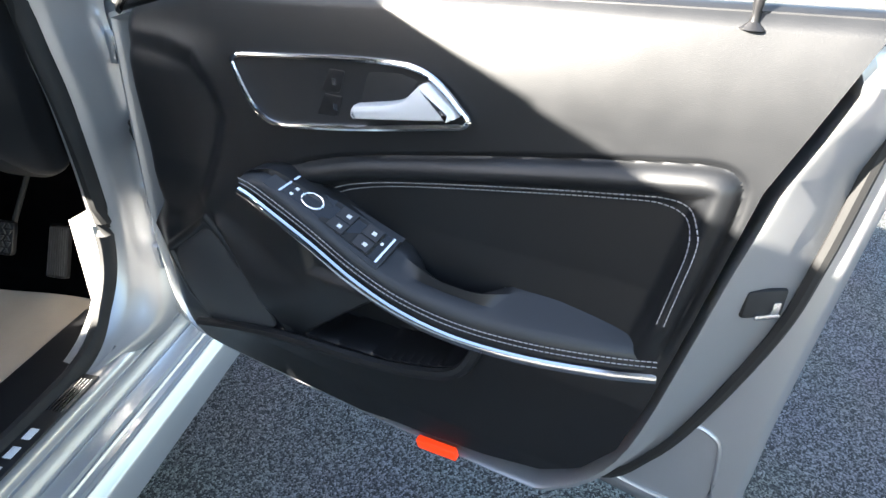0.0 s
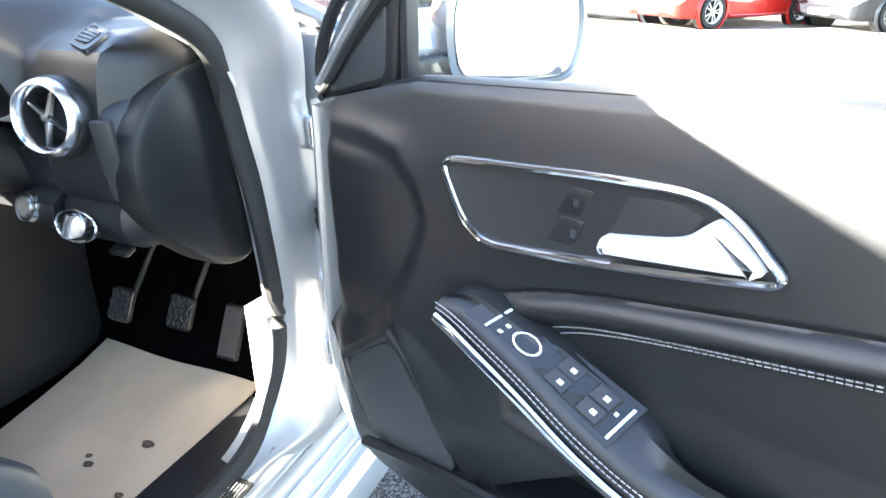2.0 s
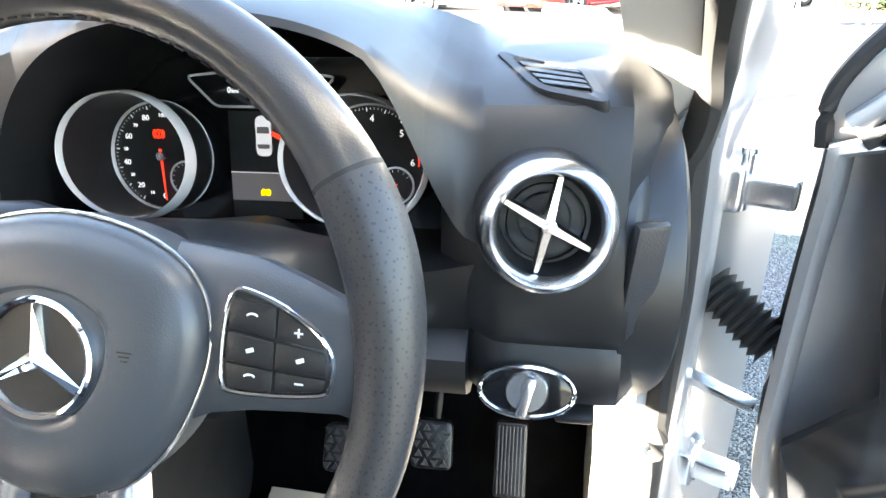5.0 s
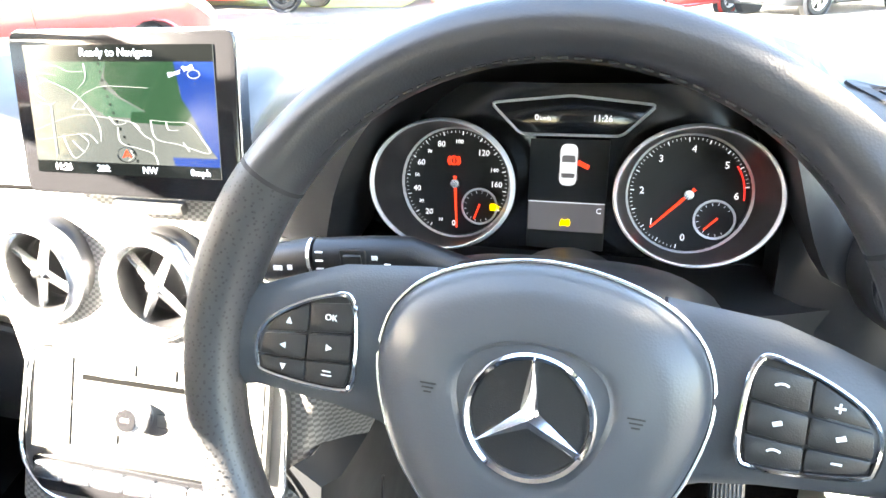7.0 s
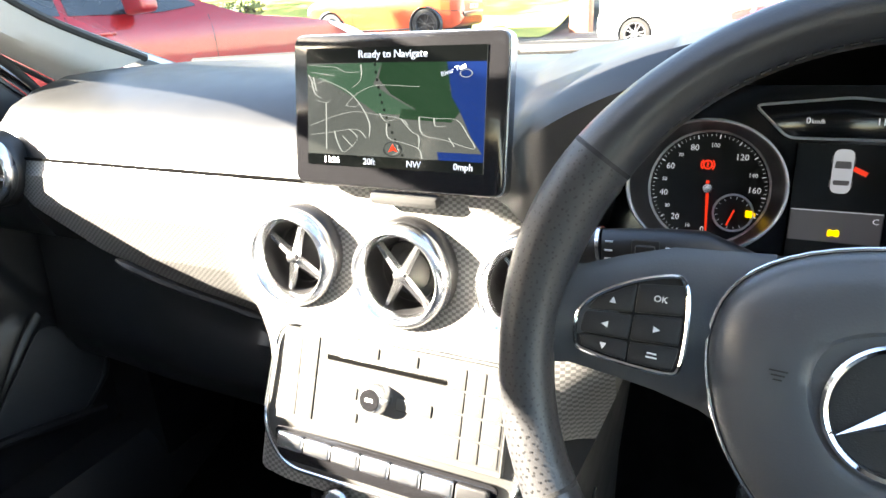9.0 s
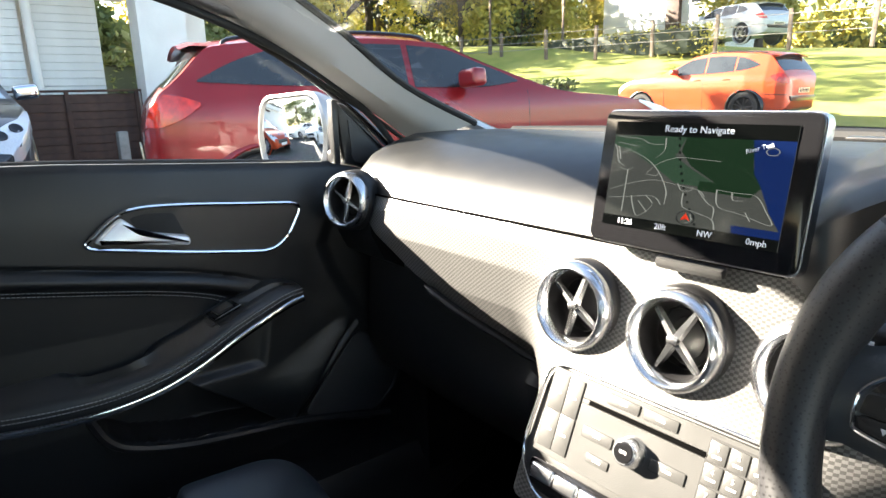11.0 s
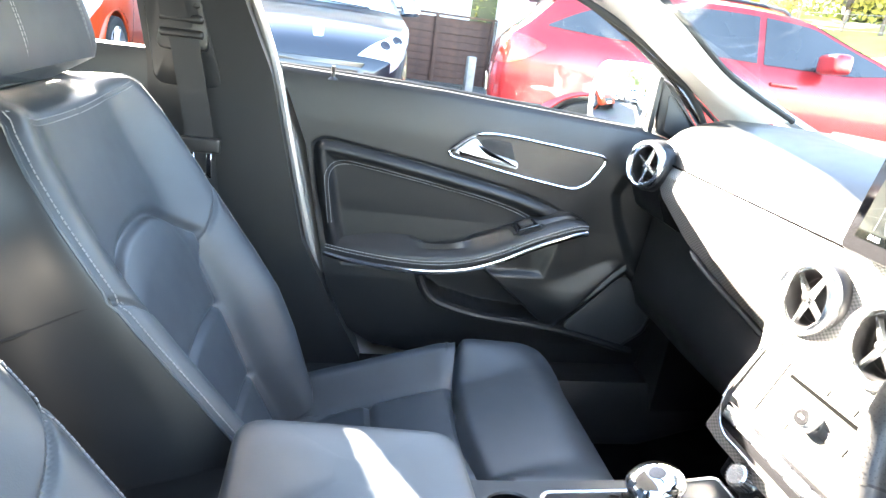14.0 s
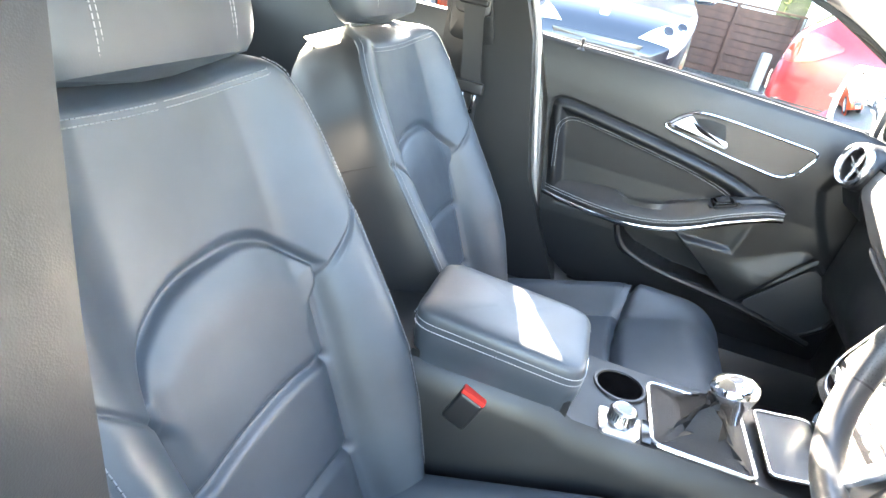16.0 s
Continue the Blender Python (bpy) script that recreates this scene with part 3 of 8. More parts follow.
def dots():
    m = material("perforated_grille", (0.02, 0.021, 0.023), 0.5)
    nt = m.node_tree
    tc = nt.nodes["Texture Coordinate"]
    v = nt.nodes.new("ShaderNodeTexVoronoi")
    v.inputs["Scale"].default_value, v.inputs["Randomness"].default_value = 260, 0.0
    nt.links.new(tc.outputs["Object"], v.inputs["Vector"])
    r = nt.nodes.new("ShaderNodeValToRGB")
    r.color_ramp.elements[0].position, r.color_ramp.elements[1].position = 0.25, 0.35
    r.color_ramp.elements[0].color, r.color_ramp.elements[1].color = (0.003, 0.003, 0.003, 1), (0.03, 0.031, 0.033, 1)
    nt.links.new(v.outputs["Distance"], r.inputs["Fac"])
    nt.links.new(r.outputs["Color"], nt.nodes["Principled BSDF"].inputs["Base Color"])
    bp_ = nt.nodes.new("ShaderNodeBump")
    bp_.inputs["Strength"].default_value, bp_.inputs["Distance"].default_value = 0.8, 0.001
    nt.links.new(r.outputs["Color"], bp_.inputs["Height"])
    nt.links.new(bp_.outputs[0], nt.nodes["Principled BSDF"].inputs["Normal"])
    return m


DOTS = dots()
SWQ = [(0.722, 0.035, 0.872), (0.75, 0.022, 0.885), (0.757, -0.128, 0.832), (0.728, -0.116, 0.809)]
ARM_LINE = [(0.105, 0.872, 0.716, 0.010), (0.08, 0.868, 0.713, 0.020), (0.05, 0.858, 0.711, 0.028), (-0.02, 0.828, 0.712, 0.032), (-0.09, 0.792, 0.715, 0.034), (-0.16, 0.766, 0.720, 0.034), (-0.24, 0.752, 0.728, 0.036), (-0.33, 0.750, 0.742, 0.036), (-0.42, 0.755, 0.762, 0.034), (-0.478, 0.760, 0.780, 0.030)]


TRIM_GRID = []


def car_door(sx, m):
    side = "driver's" if sx > 0 else "passenger's"
    d = thing("door_1" if sx > 0 else "door_2", f"black trimmed {side} front car door with chrome handle surround, " + ("wide open" if sx > 0 else "closed"), "car door", "front doors", "structure")
    P = lambda y, z, o=0.0: Vector((door_x(y, z) - o, y, z))

    def trim(u, v):
        # rows run along the padded roll, so that it stays crisp
        y = 0.42 - 1.0 * u
        for _ in range(3):
            zb, zr, zt = 0.478, interp(y, ROLL), sill_z(y)
            z = zb + (zr - zb) * v / 0.62 if v < 0.62 else zr + (zt - zr) * (v - 0.62) / 0.38
            y0, y1 = interp(z, FRONT_EDGE), interp(z, REAR_EDGE)
            y = y0 + (y1 - y0) * u
        return Vector((door_x(y, z), y, z))
    if not TRIM_GRID:
        TRIM_GRID.extend([[trim(i / 330, j / 230) for i in range(331)] for j in range(231)])
    panel = loft(TRIM_GRID, False, False)
    ex = bmesh.ops.extrude_edge_only(panel, edges=[e for e in panel.edges if e.is_boundary])
    for v in ex["geom"]:
        if isinstance(v, bmesh.types.BMVert):
            v.co.x += 0.016
    part("door_trim", sided(panel, sx), SOFT, d, "grained black door trim")
    front, top = [(0.30, 0.462), (0.41, 0.50), (0.44, 0.60), (0.45, 0.72), (0.445, 1.0), (0.43, 1.045)], [(0.28, 1.068), (0.0, 1.093), (-0.3, 1.112)]
    o1 = front + top + [(-0.575, 1.122), (-0.555, 1.0), (-0.532, 0.90), (-0.512, 0.80), (-0.480, 0.65), (-0.445, 0.56), (-0.38, 0.49), (-0.28, 0.465)]
    o3 = [(0.30, 0.472)] + front[1:] + top + [(-0.622, 1.125), (-0.609, 1.0), (-0.598, 0.90), (-0.580, 0.80), (-0.527, 0.65), (-0.482, 0.56), (-0.42, 0.490), (-0.29, 0.474)]
    o4 = [(0.30, 0.472), (0.42, 0.505), (0.45, 0.60), (0.455, 0.72), (0.45, 1.0), (0.435, 1.04)] + top + [(-0.645, 1.12), (-0.642, 1.0), (-0.634, 0.90), (-0.626, 0.80), (-0.616, 0.65), (-0.612, 0.54), (-0.595, 0.455), (-0.40, 0.470)]
    cyz = Vector((-0.1, 0.78))
    ring = lambda o, x, k=1.0: smooth_line([(x, cyz.x + (y - cyz.x) * k, cyz.y + (z - cyz.y) * k) for y, z in o], 3, True)
    o2 = [((a[0] + b_[0]) / 2, (a[1] + b_[1]) / 2) for a, b_ in zip(o1, o3)]
    part("door_shell", sided(loft([ring(o1, 0.862, 0.90), ring(o1, 0.85, 0.955), ring(o1, 0.800, 0.972), ring(o1, 0.793, 0.985), ring(o1, 0.797, 1.004), ring(o2, 0.835, 1.003), ring(o3, 0.858), ring(o3, 0.862, 1.004), ring(o4, 0.864, 0.975), ring(o4, 0.868, 0.985), ring(o4, 0.882), ring(o4, 0.908)]), sx), SILVER, d, "silver painted door shell")
    press = [(0.862, y, z) for y, z in ((-0.520, 0.625), (-0.553, 0.628), (-0.568, 0.60), (-0.572, 0.505), (-0.55, 0.49), (-0.455, 0.492), (-0.447, 0.508), (-0.470, 0.540))]
    part("pressing", sided(tube(smooth_line(press, 4, True), 0.0035, 6, True), sx), SILVER, d)
    seal = [Vector((0.858, y, z)) for y, z in ((0.440, 1.03), (0.447, 0.72), (0.42, 0.53), (0.30, 0.482), (-0.27, 0.484), (-0.42, 0.490), (-0.485, 0.56), (-0.53, 0.65), (-0.582, 0.80), (-0.600, 0.90), (-0.611, 1.0), (-0.624, 1.12))]
    part("door_seal", sided(tube(smooth_line(seal, 5), 0.009, 8), sx), RUBBER, d, "black rubber edge seal")
    fr = [(0.815, 0.43, 1.06), (0.80, 0.28, 1.195), (0.765, 0.03, 1.345), (0.725, -0.2, 1.425), (0.705, -0.5, 1.455), (0.70, -0.70, 1.46), (0.77, -0.655, 1.28), (0.825, -0.605, 1.13)]
    part("window_frame", sided(tube([p + Vector((0.0 if sx > 0 else 0.022, 0, 0.0 if sx > 0 else 0.008)) for p in smooth_line(fr[:5], 5) + [Vector(p) for p in fr[5:]]], 0.018 if sx > 0 else 0.010, 10, flat=0.8), sx), SILVER if sx > 0 else GLOSSY, d)
    if sx > 0:
        part("window_seal", sided(tube([p + Vector((-0.014, -0.012, -0.012)) for p in smooth_line(fr[:5], 5)], 0.010, 8), sx), RUBBER, d)
    gl = bmesh.new()
    loop = [Vector(p) for p in ((0.805, 0.24, 1.09), (0.80, 0.24, 1.205), (0.768, 0.02, 1.335), (0.73, -0.2, 1.415), (0.71, -0.5, 1.445), (0.705, -0.69, 1.445), (0.77, -0.65, 1.28), (0.815, -0.60, 1.12))]
    gl.faces.new([gl.verts.new(p) for p in loop])
    g = part("window_glass", sided(gl, sx), SIDEGLASS, d, smooth=False)
    g.visible_shadow = False
    if sx > 0:
        ledge = []
        for y in np.linspace(0.27, -0.585, 30):
            z0 = sill_z(y)
            x0 = door_x(y, z0)
            ledge.append([Vector((x0 + a, y, z0 + b_)) for a, b_ in ((-0.0005, -0.008), (0.001, 0.0015), (0.007, 0.005), (0.018, 0.006), (0.030, 0.004), (0.032, -0.02), (0.012, -0.02))])
        part("window_ledge", loft(ledge), SOFT, d, "rounded black ledge under the window")
    if sx < 0:
        part("waist_seal", sided(tube(smooth_line([(0.838, y, sill_z(y) - 0.002) for y in (0.24, 0.0, -0.3, -0.63)], 5), 0.006, 8), sx), RUBBER, d)
    if sx > 0:
        corner = rounded([(-0.395, 1.030), (-0.455, 1.045), (-0.448, 1.095), (-0.395, 1.165), (-0.285, 1.250), (-0.235, 1.225)], 0.015, 4)
        part("frame_panel", slab(corner, 0.016, facing((0.842, 0, 0), (-1, 0, 0)), 0.004), SILVER, d, "silver front corner of the window frame")
        part("frame_seal", tube(smooth_line([(0.826, 0.452, 1.035), (0.824, 0.452, 1.095), (0.818, 0.400, 1.168), (0.808, 0.290, 1.255), (0.785, 0.13, 1.320)], 6), 0.009, 8), RUBBER, d, "black rubber frame seal")
    tri = rounded([(-0.415, 1.046), (-0.25, 1.088), (-0.238, 1.21), (-0.262, 1.205)], 0.012, 3)
    cc = part("corner_cover", sided(slab(tri, 0.022, facing((0.812, 0, 0), (-1, 0, 0)), 0.007), sx), HARD, d, "black corner cover")
    part("tweeter_mesh", sided(slab(rounded([(-0.385, 1.060), (-0.268, 1.093), (-0.260, 1.18)], 0.012, 3), 0.003, facing((0.7905, 0, 0), (-1, 0, 0)), 0.001), sx), DOTS, cc)
    part("quarter_post", sided(box((0.02, 0.014, 0.13), pose(0.80, 0.235, 1.15), 0.004), sx), HARD, d)
    # handle bowl
    bez = smooth_line([(-0.126, 1.02), (-0.122, 1.028), (-0.110, 1.033), (-0.085, 1.036), (-0.017, 1.043), (0.067, 1.052), (0.128, 1.056), (0.158, 1.0545), (0.180, 1.048), (0.201, 1.034), (0.215, 1.021), (0.226, 1.011), (0.2275, 1.005), (0.221, 1.000), (0.205, 0.9965), (0.141, 0.984), (0.061, 0.969), (-0.030, 0.955), (-0.057, 0.9525), (-0.077, 0.957), (-0.099, 0.973), (-0.117, 1.001)], 4, True)
    bx = lambda p: 0.757 + 0.02 * step(p.x, 0.1, 0.55)
    part("handle_surround", sided(tube([Vector((bx(p) - 0.007, -p.x, p.y)) for p in bez], 0.0037, 8, True), sx), CHROME, d, "chrome handle surround")
    ctr = sum((Vector((p.x, p.y)) for p in bez), Vector((0, 0))) / len(bez)
    rings = [[Vector((bx(p) - 0.004 + dx, -(ctr.x + (p.x - ctr.x) * k), ctr.y + (p.y - ctr.y) * k)) for p in bez] for k, dx in ((1.0, 0.0), (0.97, 0.0), (0.9, 0.004), (0.4, 0.008))]
    part("handle_recess", sided(loft(rings), sx), RECESS, d, "dark handle recess")
    # flat black patch paints in the shaded cavity behind the lever
    part("cavity_shade", sided(slab(rounded([(0.080, 1.002), (0.094, 1.041), (0.140, 1.045), (0.163, 1.040), (0.150, 1.015), (0.120, 1.005)], 0.006, 3), 0.003, facing((0.757, 0, 0), (-1, 0, 0)), 0.001), sx), RUBBER, d)
    lever = smooth_line([(0.075, 0.991), (0.078, 1.001), (0.090, 1.0045), (0.132, 1.014), (0.152, 1.022), (0.165, 1.034), (0.175, 1.0415), (0.184, 1.038), (0.199, 1.026), (0.213, 1.013), (0.209, 1.007), (0.146, 0.996), (0.086, 0.9865), (0.078, 0.987)], 5, True)
    part("handle_lever", sided(slab([(p.x, p.y) for p in lever], 0.020, facing((0.757, 0, 0), (-1, 0, 0)), 0.007), sx), RINGS, d, "satin chrome pull lever")
    if sx > 0:
        for z0, z1 in ((1.007, 1.036), (0.977, 1.005)):
            b_ = part("lock_button", sided(slab(rounded([(0.030 - (1.037 - z0) * 0.3, z0), (0.056 - (1.037 - z0) * 0.2, z0 + 0.002), (0.060 - (1.037 - z1) * 0.2, z1), (0.036 - (1.037 - z1) * 0.3, z1)], 0.003, 2), 0.004, facing((0.757, 0, 0), (-1, 0, 0)), 0.001), sx), HARD, d, "lock button")
            part("mark", sided(box((0.0006, 0.0065, 0.008), pose(0.7525, -0.043, (z0 + z1) / 2)), sx), SATIN, b_)
    # armrest
    line = [tuple(p) for p in smooth_line([(a, b_, c_) for a, b_, c_, h in ARM_LINE], 5)]
    hs = np.interp(range(len(line)), [5 * i for i in range(len(ARM_LINE))], [a[3] for a in ARM_LINE])
    rings = []
    for (y, z, x), h in zip(line, hs):
        # a hand hold is scooped out of the top behind the switches
        scoop = 0.045 * step(-y, 0.15, 0.18) * (1 - step(-y, 0.24, 0.30))
        rise = interp(y, [(0.105, 0.0), (0.05, 0.022), (-0.02, 0.030), (-0.13, 0.040), (-0.24, 0.035), (-0.32, 0.055), (-0.48, 0.062)])
        wide = interp(y, [(0.105, 0.015), (0.06, 0.035), (-0.14, 0.05), (-0.20, 0.03), (-0.26, 0.032), (-0.30, 0.055), (-0.48, 0.055)])
        rings.append([Vector(p) for p in ((x + 0.016, y, z - 0.026), (x + 0.004, y, z - 0.012), (x, y, z + 0.002), (x + 0.003, y, z + h * 0.45), (x + 0.010, y, z + h * 0.78), (x + 0.022, y, z + h * 0.92), (x + wide * 0.7, y, z + h * 0.95 + rise * 0.35), (x + wide, y, z + h * 0.95 + rise * 0.5 - scoop * 0.3), (x + wide + 0.012, y, z + h * 0.95 + rise * 0.45 - scoop), (0.80, y, z + h * 0.9 + rise * 0.4 - scoop), (0.80, y, z - 0.03))])
    part("armrest", sided(loft(rings), sx), ARM_SHADE_LEATHER, d, "black leather armrest with pale stitching")
    strip = [Vector((x - 0.001, y, z - 0.013)) for y, z, x in line]
    part("trim_strip", sided(tube(strip, 0.0048, 8, flat=1.3), sx), CHROME, d, "bright metal strip along the armrest")
    st = [Vector((x - 0.0005, y, z + h * 0.22)) for (y, z, x), h in zip(line, hs)]
    part("armrest_stitching", sided(stitches(st, 0.0065, 0.0048, 0.0008, 0.007, (1, 0, 0)), sx), THREAD, d)
    for ins in ([(-0.008, 0.868), (-0.056, 0.889), (-0.144, 0.913), (-0.292, 0.940), (-0.414, 0.959), (-0.447, 0.962), (-0.472, 0.954), (-0.485, 0.937), (-0.486, 0.915), (-0.481, 0.878), (-0.473, 0.82)],
                [(-0.014, 0.862), (-0.058, 0.882), (-0.146, 0.906), (-0.293, 0.933), (-0.412, 0.952), (-0.443, 0.954), (-0.464, 0.948), (-0.476, 0.934), (-0.478, 0.912), (-0.473, 0.876), (-0.465, 0.82)]):
        part("insert_stitching", sided(stitches([P(p.x, p.y, 0.001) for p in smooth_line([(a, b_, 0) for a, b_ in ins], 6)], 0.0065, 0.0048, 0.0007, 0, (1, 0, 0)), sx), THREAD, d)
    # window switches on the armrest's shoulder
    q = [Vector(p) for p in SWQ]
    if sx < 0:
        q = [Vector((0.722, -0.01, 0.868)), Vector((0.745, -0.02, 0.876)), Vector((0.747, -0.065, 0.858)), Vector((0.725, -0.055, 0.85))]
    up = (q[1] - q[0]).cross(q[3] - q[0]).normalized()
    up = up if up.z > 0 else -up
    at = lambda u, v, h=0.0: q[0].lerp(q[3], u).lerp(q[1].lerp(q[2], u), v) + up * h
    quad = lambda u0, u1, v0, v1, h0, h1: loft([[at(u0, v0, h), at(u1, v0, h), at(u1, v1, h), at(u0, v1, h)] for h in (h0, h1)])
    bm = quad(-0.22, 1.10, -0.38, 1.30, -0.035, 0.001) if sx > 0 else quad(-0.3, 1.2, -0.28, 1.25, -0.02, 0.001)
    bmesh.ops.bevel(bm, geom=bm.edges[:], offset=0.009, segments=4, affect="EDGES")
    part("switch_shoulder", sided(bm, sx), ARM_SHADE_LEATHER, d)
    bm = quad(0, 1, 0, 1, -0.004, 0.003)
    bmesh.ops.bevel(bm, geom=bm.edges[:], offset=0.0015, segments=2, affect="EDGES")
    sp = part("switch_plate", sided(bm, sx), GLOSSY, d, "gloss black window switch plate")
    if sx > 0:
        for u0, u1 in ((-0.012, 0.008), (0.992, 1.012)):
            part("plate_edge", sided(quad(u0, u1, 0.0, 1.0, 0.0, 0.0045), sx), CHROME, sp)
        ring = [at(0.26 + 0.098 * math.cos(a), 0.47 + 0.29 * math.sin(a), 0.004) for a in np.linspace(0, 2 * math.pi, 32, endpoint=False)]
        part("mirror_dial", sided(tube(ring, 0.0018, 8, True, up=up), sx), CHROME, sp, "chrome-ringed mirror dial")
        mark = lambda u, v, du, dv, owner, h=0.003: part("mark", sided(quad(u - du, u + du, v - dv, v + dv, h, h + 0.0005), sx), WHITE, owner)
        for k in range(4):
            a = math.pi / 4 + k * math.pi / 2
            mark(0.26 + 0.045 * math.cos(a), 0.47 + 0.13 * math.sin(a), 0.012, 0.036, sp)
        for v0 in (0.20, 0.50, 0.80):
            mark(0.085, v0, 0.016, 0.055, sp)
        for u0 in (0.42, 0.68):
            part("switch_well", sided(quad(u0 - 0.01, u0 + 0.245, 0.02, 0.98, 0.003, 0.0034), sx), RUBBER, sp)
            for v0 in (0.05, 0.53):
                bm = loft([[at(u0 + du + 0.06, v0, h), at(u0 + 0.225, v0, h), at(u0 + 0.225, v0 + 0.42, h), at(u0 + du + 0.06, v0 + 0.42, h)] for h, du in ((0.002, 0.0), (0.0055, 0.008), (0.0062, 0.014))])
                k_ = part("window_switch", sided(bm, sx), HARD, sp, "window switch")
                mark(u0 + 0.165, v0 + 0.21, 0.020, 0.065, k_, 0.0062)
        mark(0.945, 0.62, 0.012, 0.05, sp)
    else:
        part("window_switch", sided(quad(0.2, 0.8, 0.2, 0.8, 0.003, 0.009), sx), HARD, sp, "window switch")
        part("mark", sided(quad(0.0, 1.0, -0.02, 0.04, 0.003, 0.0042), sx), CHROME, sp)
    # lower pocket lip, fin, speaker
    lip = smooth_line([(0.30, 0.545), (0.20, 0.572), (0.08, 0.598), (-0.105, 0.624), (-0.200, 0.650), (-0.240, 0.677), (-0.262, 0.722)], 6)
    part("pocket_lip", sided(tube([Vector((0.752, p.x, p.y)) for p in lip], 0.009, 8), sx), SOFT, d)
    gc = (sum(p[0] for p in SPEAKER) / 5, sum(p[1] for p in SPEAKER) / 5)
    spk = rounded([(-(gc[0] + (y - gc[0]) * 0.94), gc[1] + (z - gc[1]) * 0.94) for y, z in SPEAKER], 0.03, 4)
    part("speaker_grille", sided(slab(spk, 0.004, facing((0.760, 0, 0), (-1, 0, 0)), 0.001), sx), DOTS, d, "perforated black speaker grille")
    part("lock_pin", sided(revolve([(0.0, 0.022), (0.0045, 0.021), (0.005, 0.014), (0.0035, 0.008), (0.0045, 0.0), (0.012, -0.006)], pose(0.795, -0.483, 1.132), 14), sx), HARD, d)
    if sx > 0:
        part("marker_lamp", sided(box((0.012, 0.072, 0.020), pose(0.784, -0.186, 0.474, -9, -10, 0), 0.003), sx), MARKER, d, "red door marker lamp")
    lm = facing((0.833, -0.559, 0.851), (-0.78, -0.63, 0.0))
    lt = part("latch", sided(box((0.048, 0.034, 0.012), lm, 0.004), sx), RUBBER, d, "black door latch")
    part("latch_plate", sided(box((0.030, 0.006, 0.008), lm @ Matrix.Translation((0.004, -0.014, 0.006)), 0.002), sx), SATIN, lt)
    part("latch_claw", sided(box((0.010, 0.016, 0.010), lm @ Matrix.Translation((0.012, -0.004, 0.005)), 0.003), sx), SATIN, lt)
    # outside mirror
    prof = rounded([(-0.105, -0.07), (0.10, -0.075), (0.115, 0.0), (0.095, 0.075), (-0.085, 0.085), (-0.115, 0.02)], 0.04, 5)
    mm = facing((1.020, 0.245, 1.140), (-0.22, -1, 0.03)) @ Matrix.Diagonal((1.12, 1.12, 1, 1))
    rings = [[mm @ Vector((p.x * k, p.y * k, h)) for p in prof] for k, h in ((0.30, -0.115), (0.62, -0.10), (0.88, -0.065), (1.0, -0.02), (1.0, 0.0), (0.93, 0.004), (0.90, -0.006))]
    part("mirror_housing", sided(loft(rings), sx), SILVER, d, "silver mirror housing")
    part("mirror_glass", sided(slab([(p.x * 0.89, p.y * 0.87) for p in prof], 0.003, mm @ Matrix.Translation((0, 0, -0.003)), 0.0005), sx), MIRROR, d, "mirror glass")
    part("mirror_arm", sided(box((0.10, 0.06, 0.035), pose(0.875, 0.30, 1.095, 0, 0, 0), 0.012, 3), sx), HARD, d)
    return place(d, m)


car_door(1, OPEN)
car_door(-1, Matrix())

# ---------------------------------------------------------------- dashboard
def weave():
    m = material("woven_metal", (0.4, 0.4, 0.41), 0.36, 0.45)
    nt = m.node_tree
    b = nt.nodes["Principled BSDF"]
    tc = nt.nodes["Texture Coordinate"]
    ck = nt.nodes.new("ShaderNodeTexChecker")
    ck.inputs["Scale"].default_value = 290
    ck.inputs["Color1"].default_value, ck.inputs["Color2"].default_value = (0.165, 0.163, 0.160, 1), (0.078, 0.077, 0.075, 1)
    mp = nt.nodes.new("ShaderNodeMapping")
    mp.inputs["Scale"].default_value = (0.8, 0.004, 1.25)
    mp.inputs["Rotation"].default_value = (0, 0.06, 0)
    nt.links.new(tc.outputs["Object"], mp.inputs["Vector"])
    nt.links.new(mp.outputs[0], ck.inputs["Vector"])
    nt.links.new(ck.outputs["Color"], b.inputs["Base Color"])
    bp = nt.nodes.new("ShaderNodeBump")
    bp.inputs["Strength"].default_value, bp.inputs["Distance"].default_value = 0.4, 0.0006
    nt.links.new(ck.outputs["Fac"], bp.inputs["Height"])
    nt.links.new(bp.outputs[0], b.inputs["Normal"])
    return m


WEAVE = weave()
DARKWEAVE = material("dark_woven_plastic", (0.022, 0.023, 0.026), 0.4, grain=0.45, grain_size=520)
dash = thing("dashboard", "black padded dashboard with woven metal trim, sunlit on the passenger's side", "dashboard")


def lip_z(x):
    k = (x - 0.374) / (0.197 if x < 0.374 else 0.195)
    base = 1.052 - 0.052 * step(x, 0.09, 0.168) * (1 - step(x, 0.30, 0.45))
    return base + ((1.185 - base) * (1 - abs(k) ** 2.6) ** 0.55 if abs(k) < 1 else 0.0)


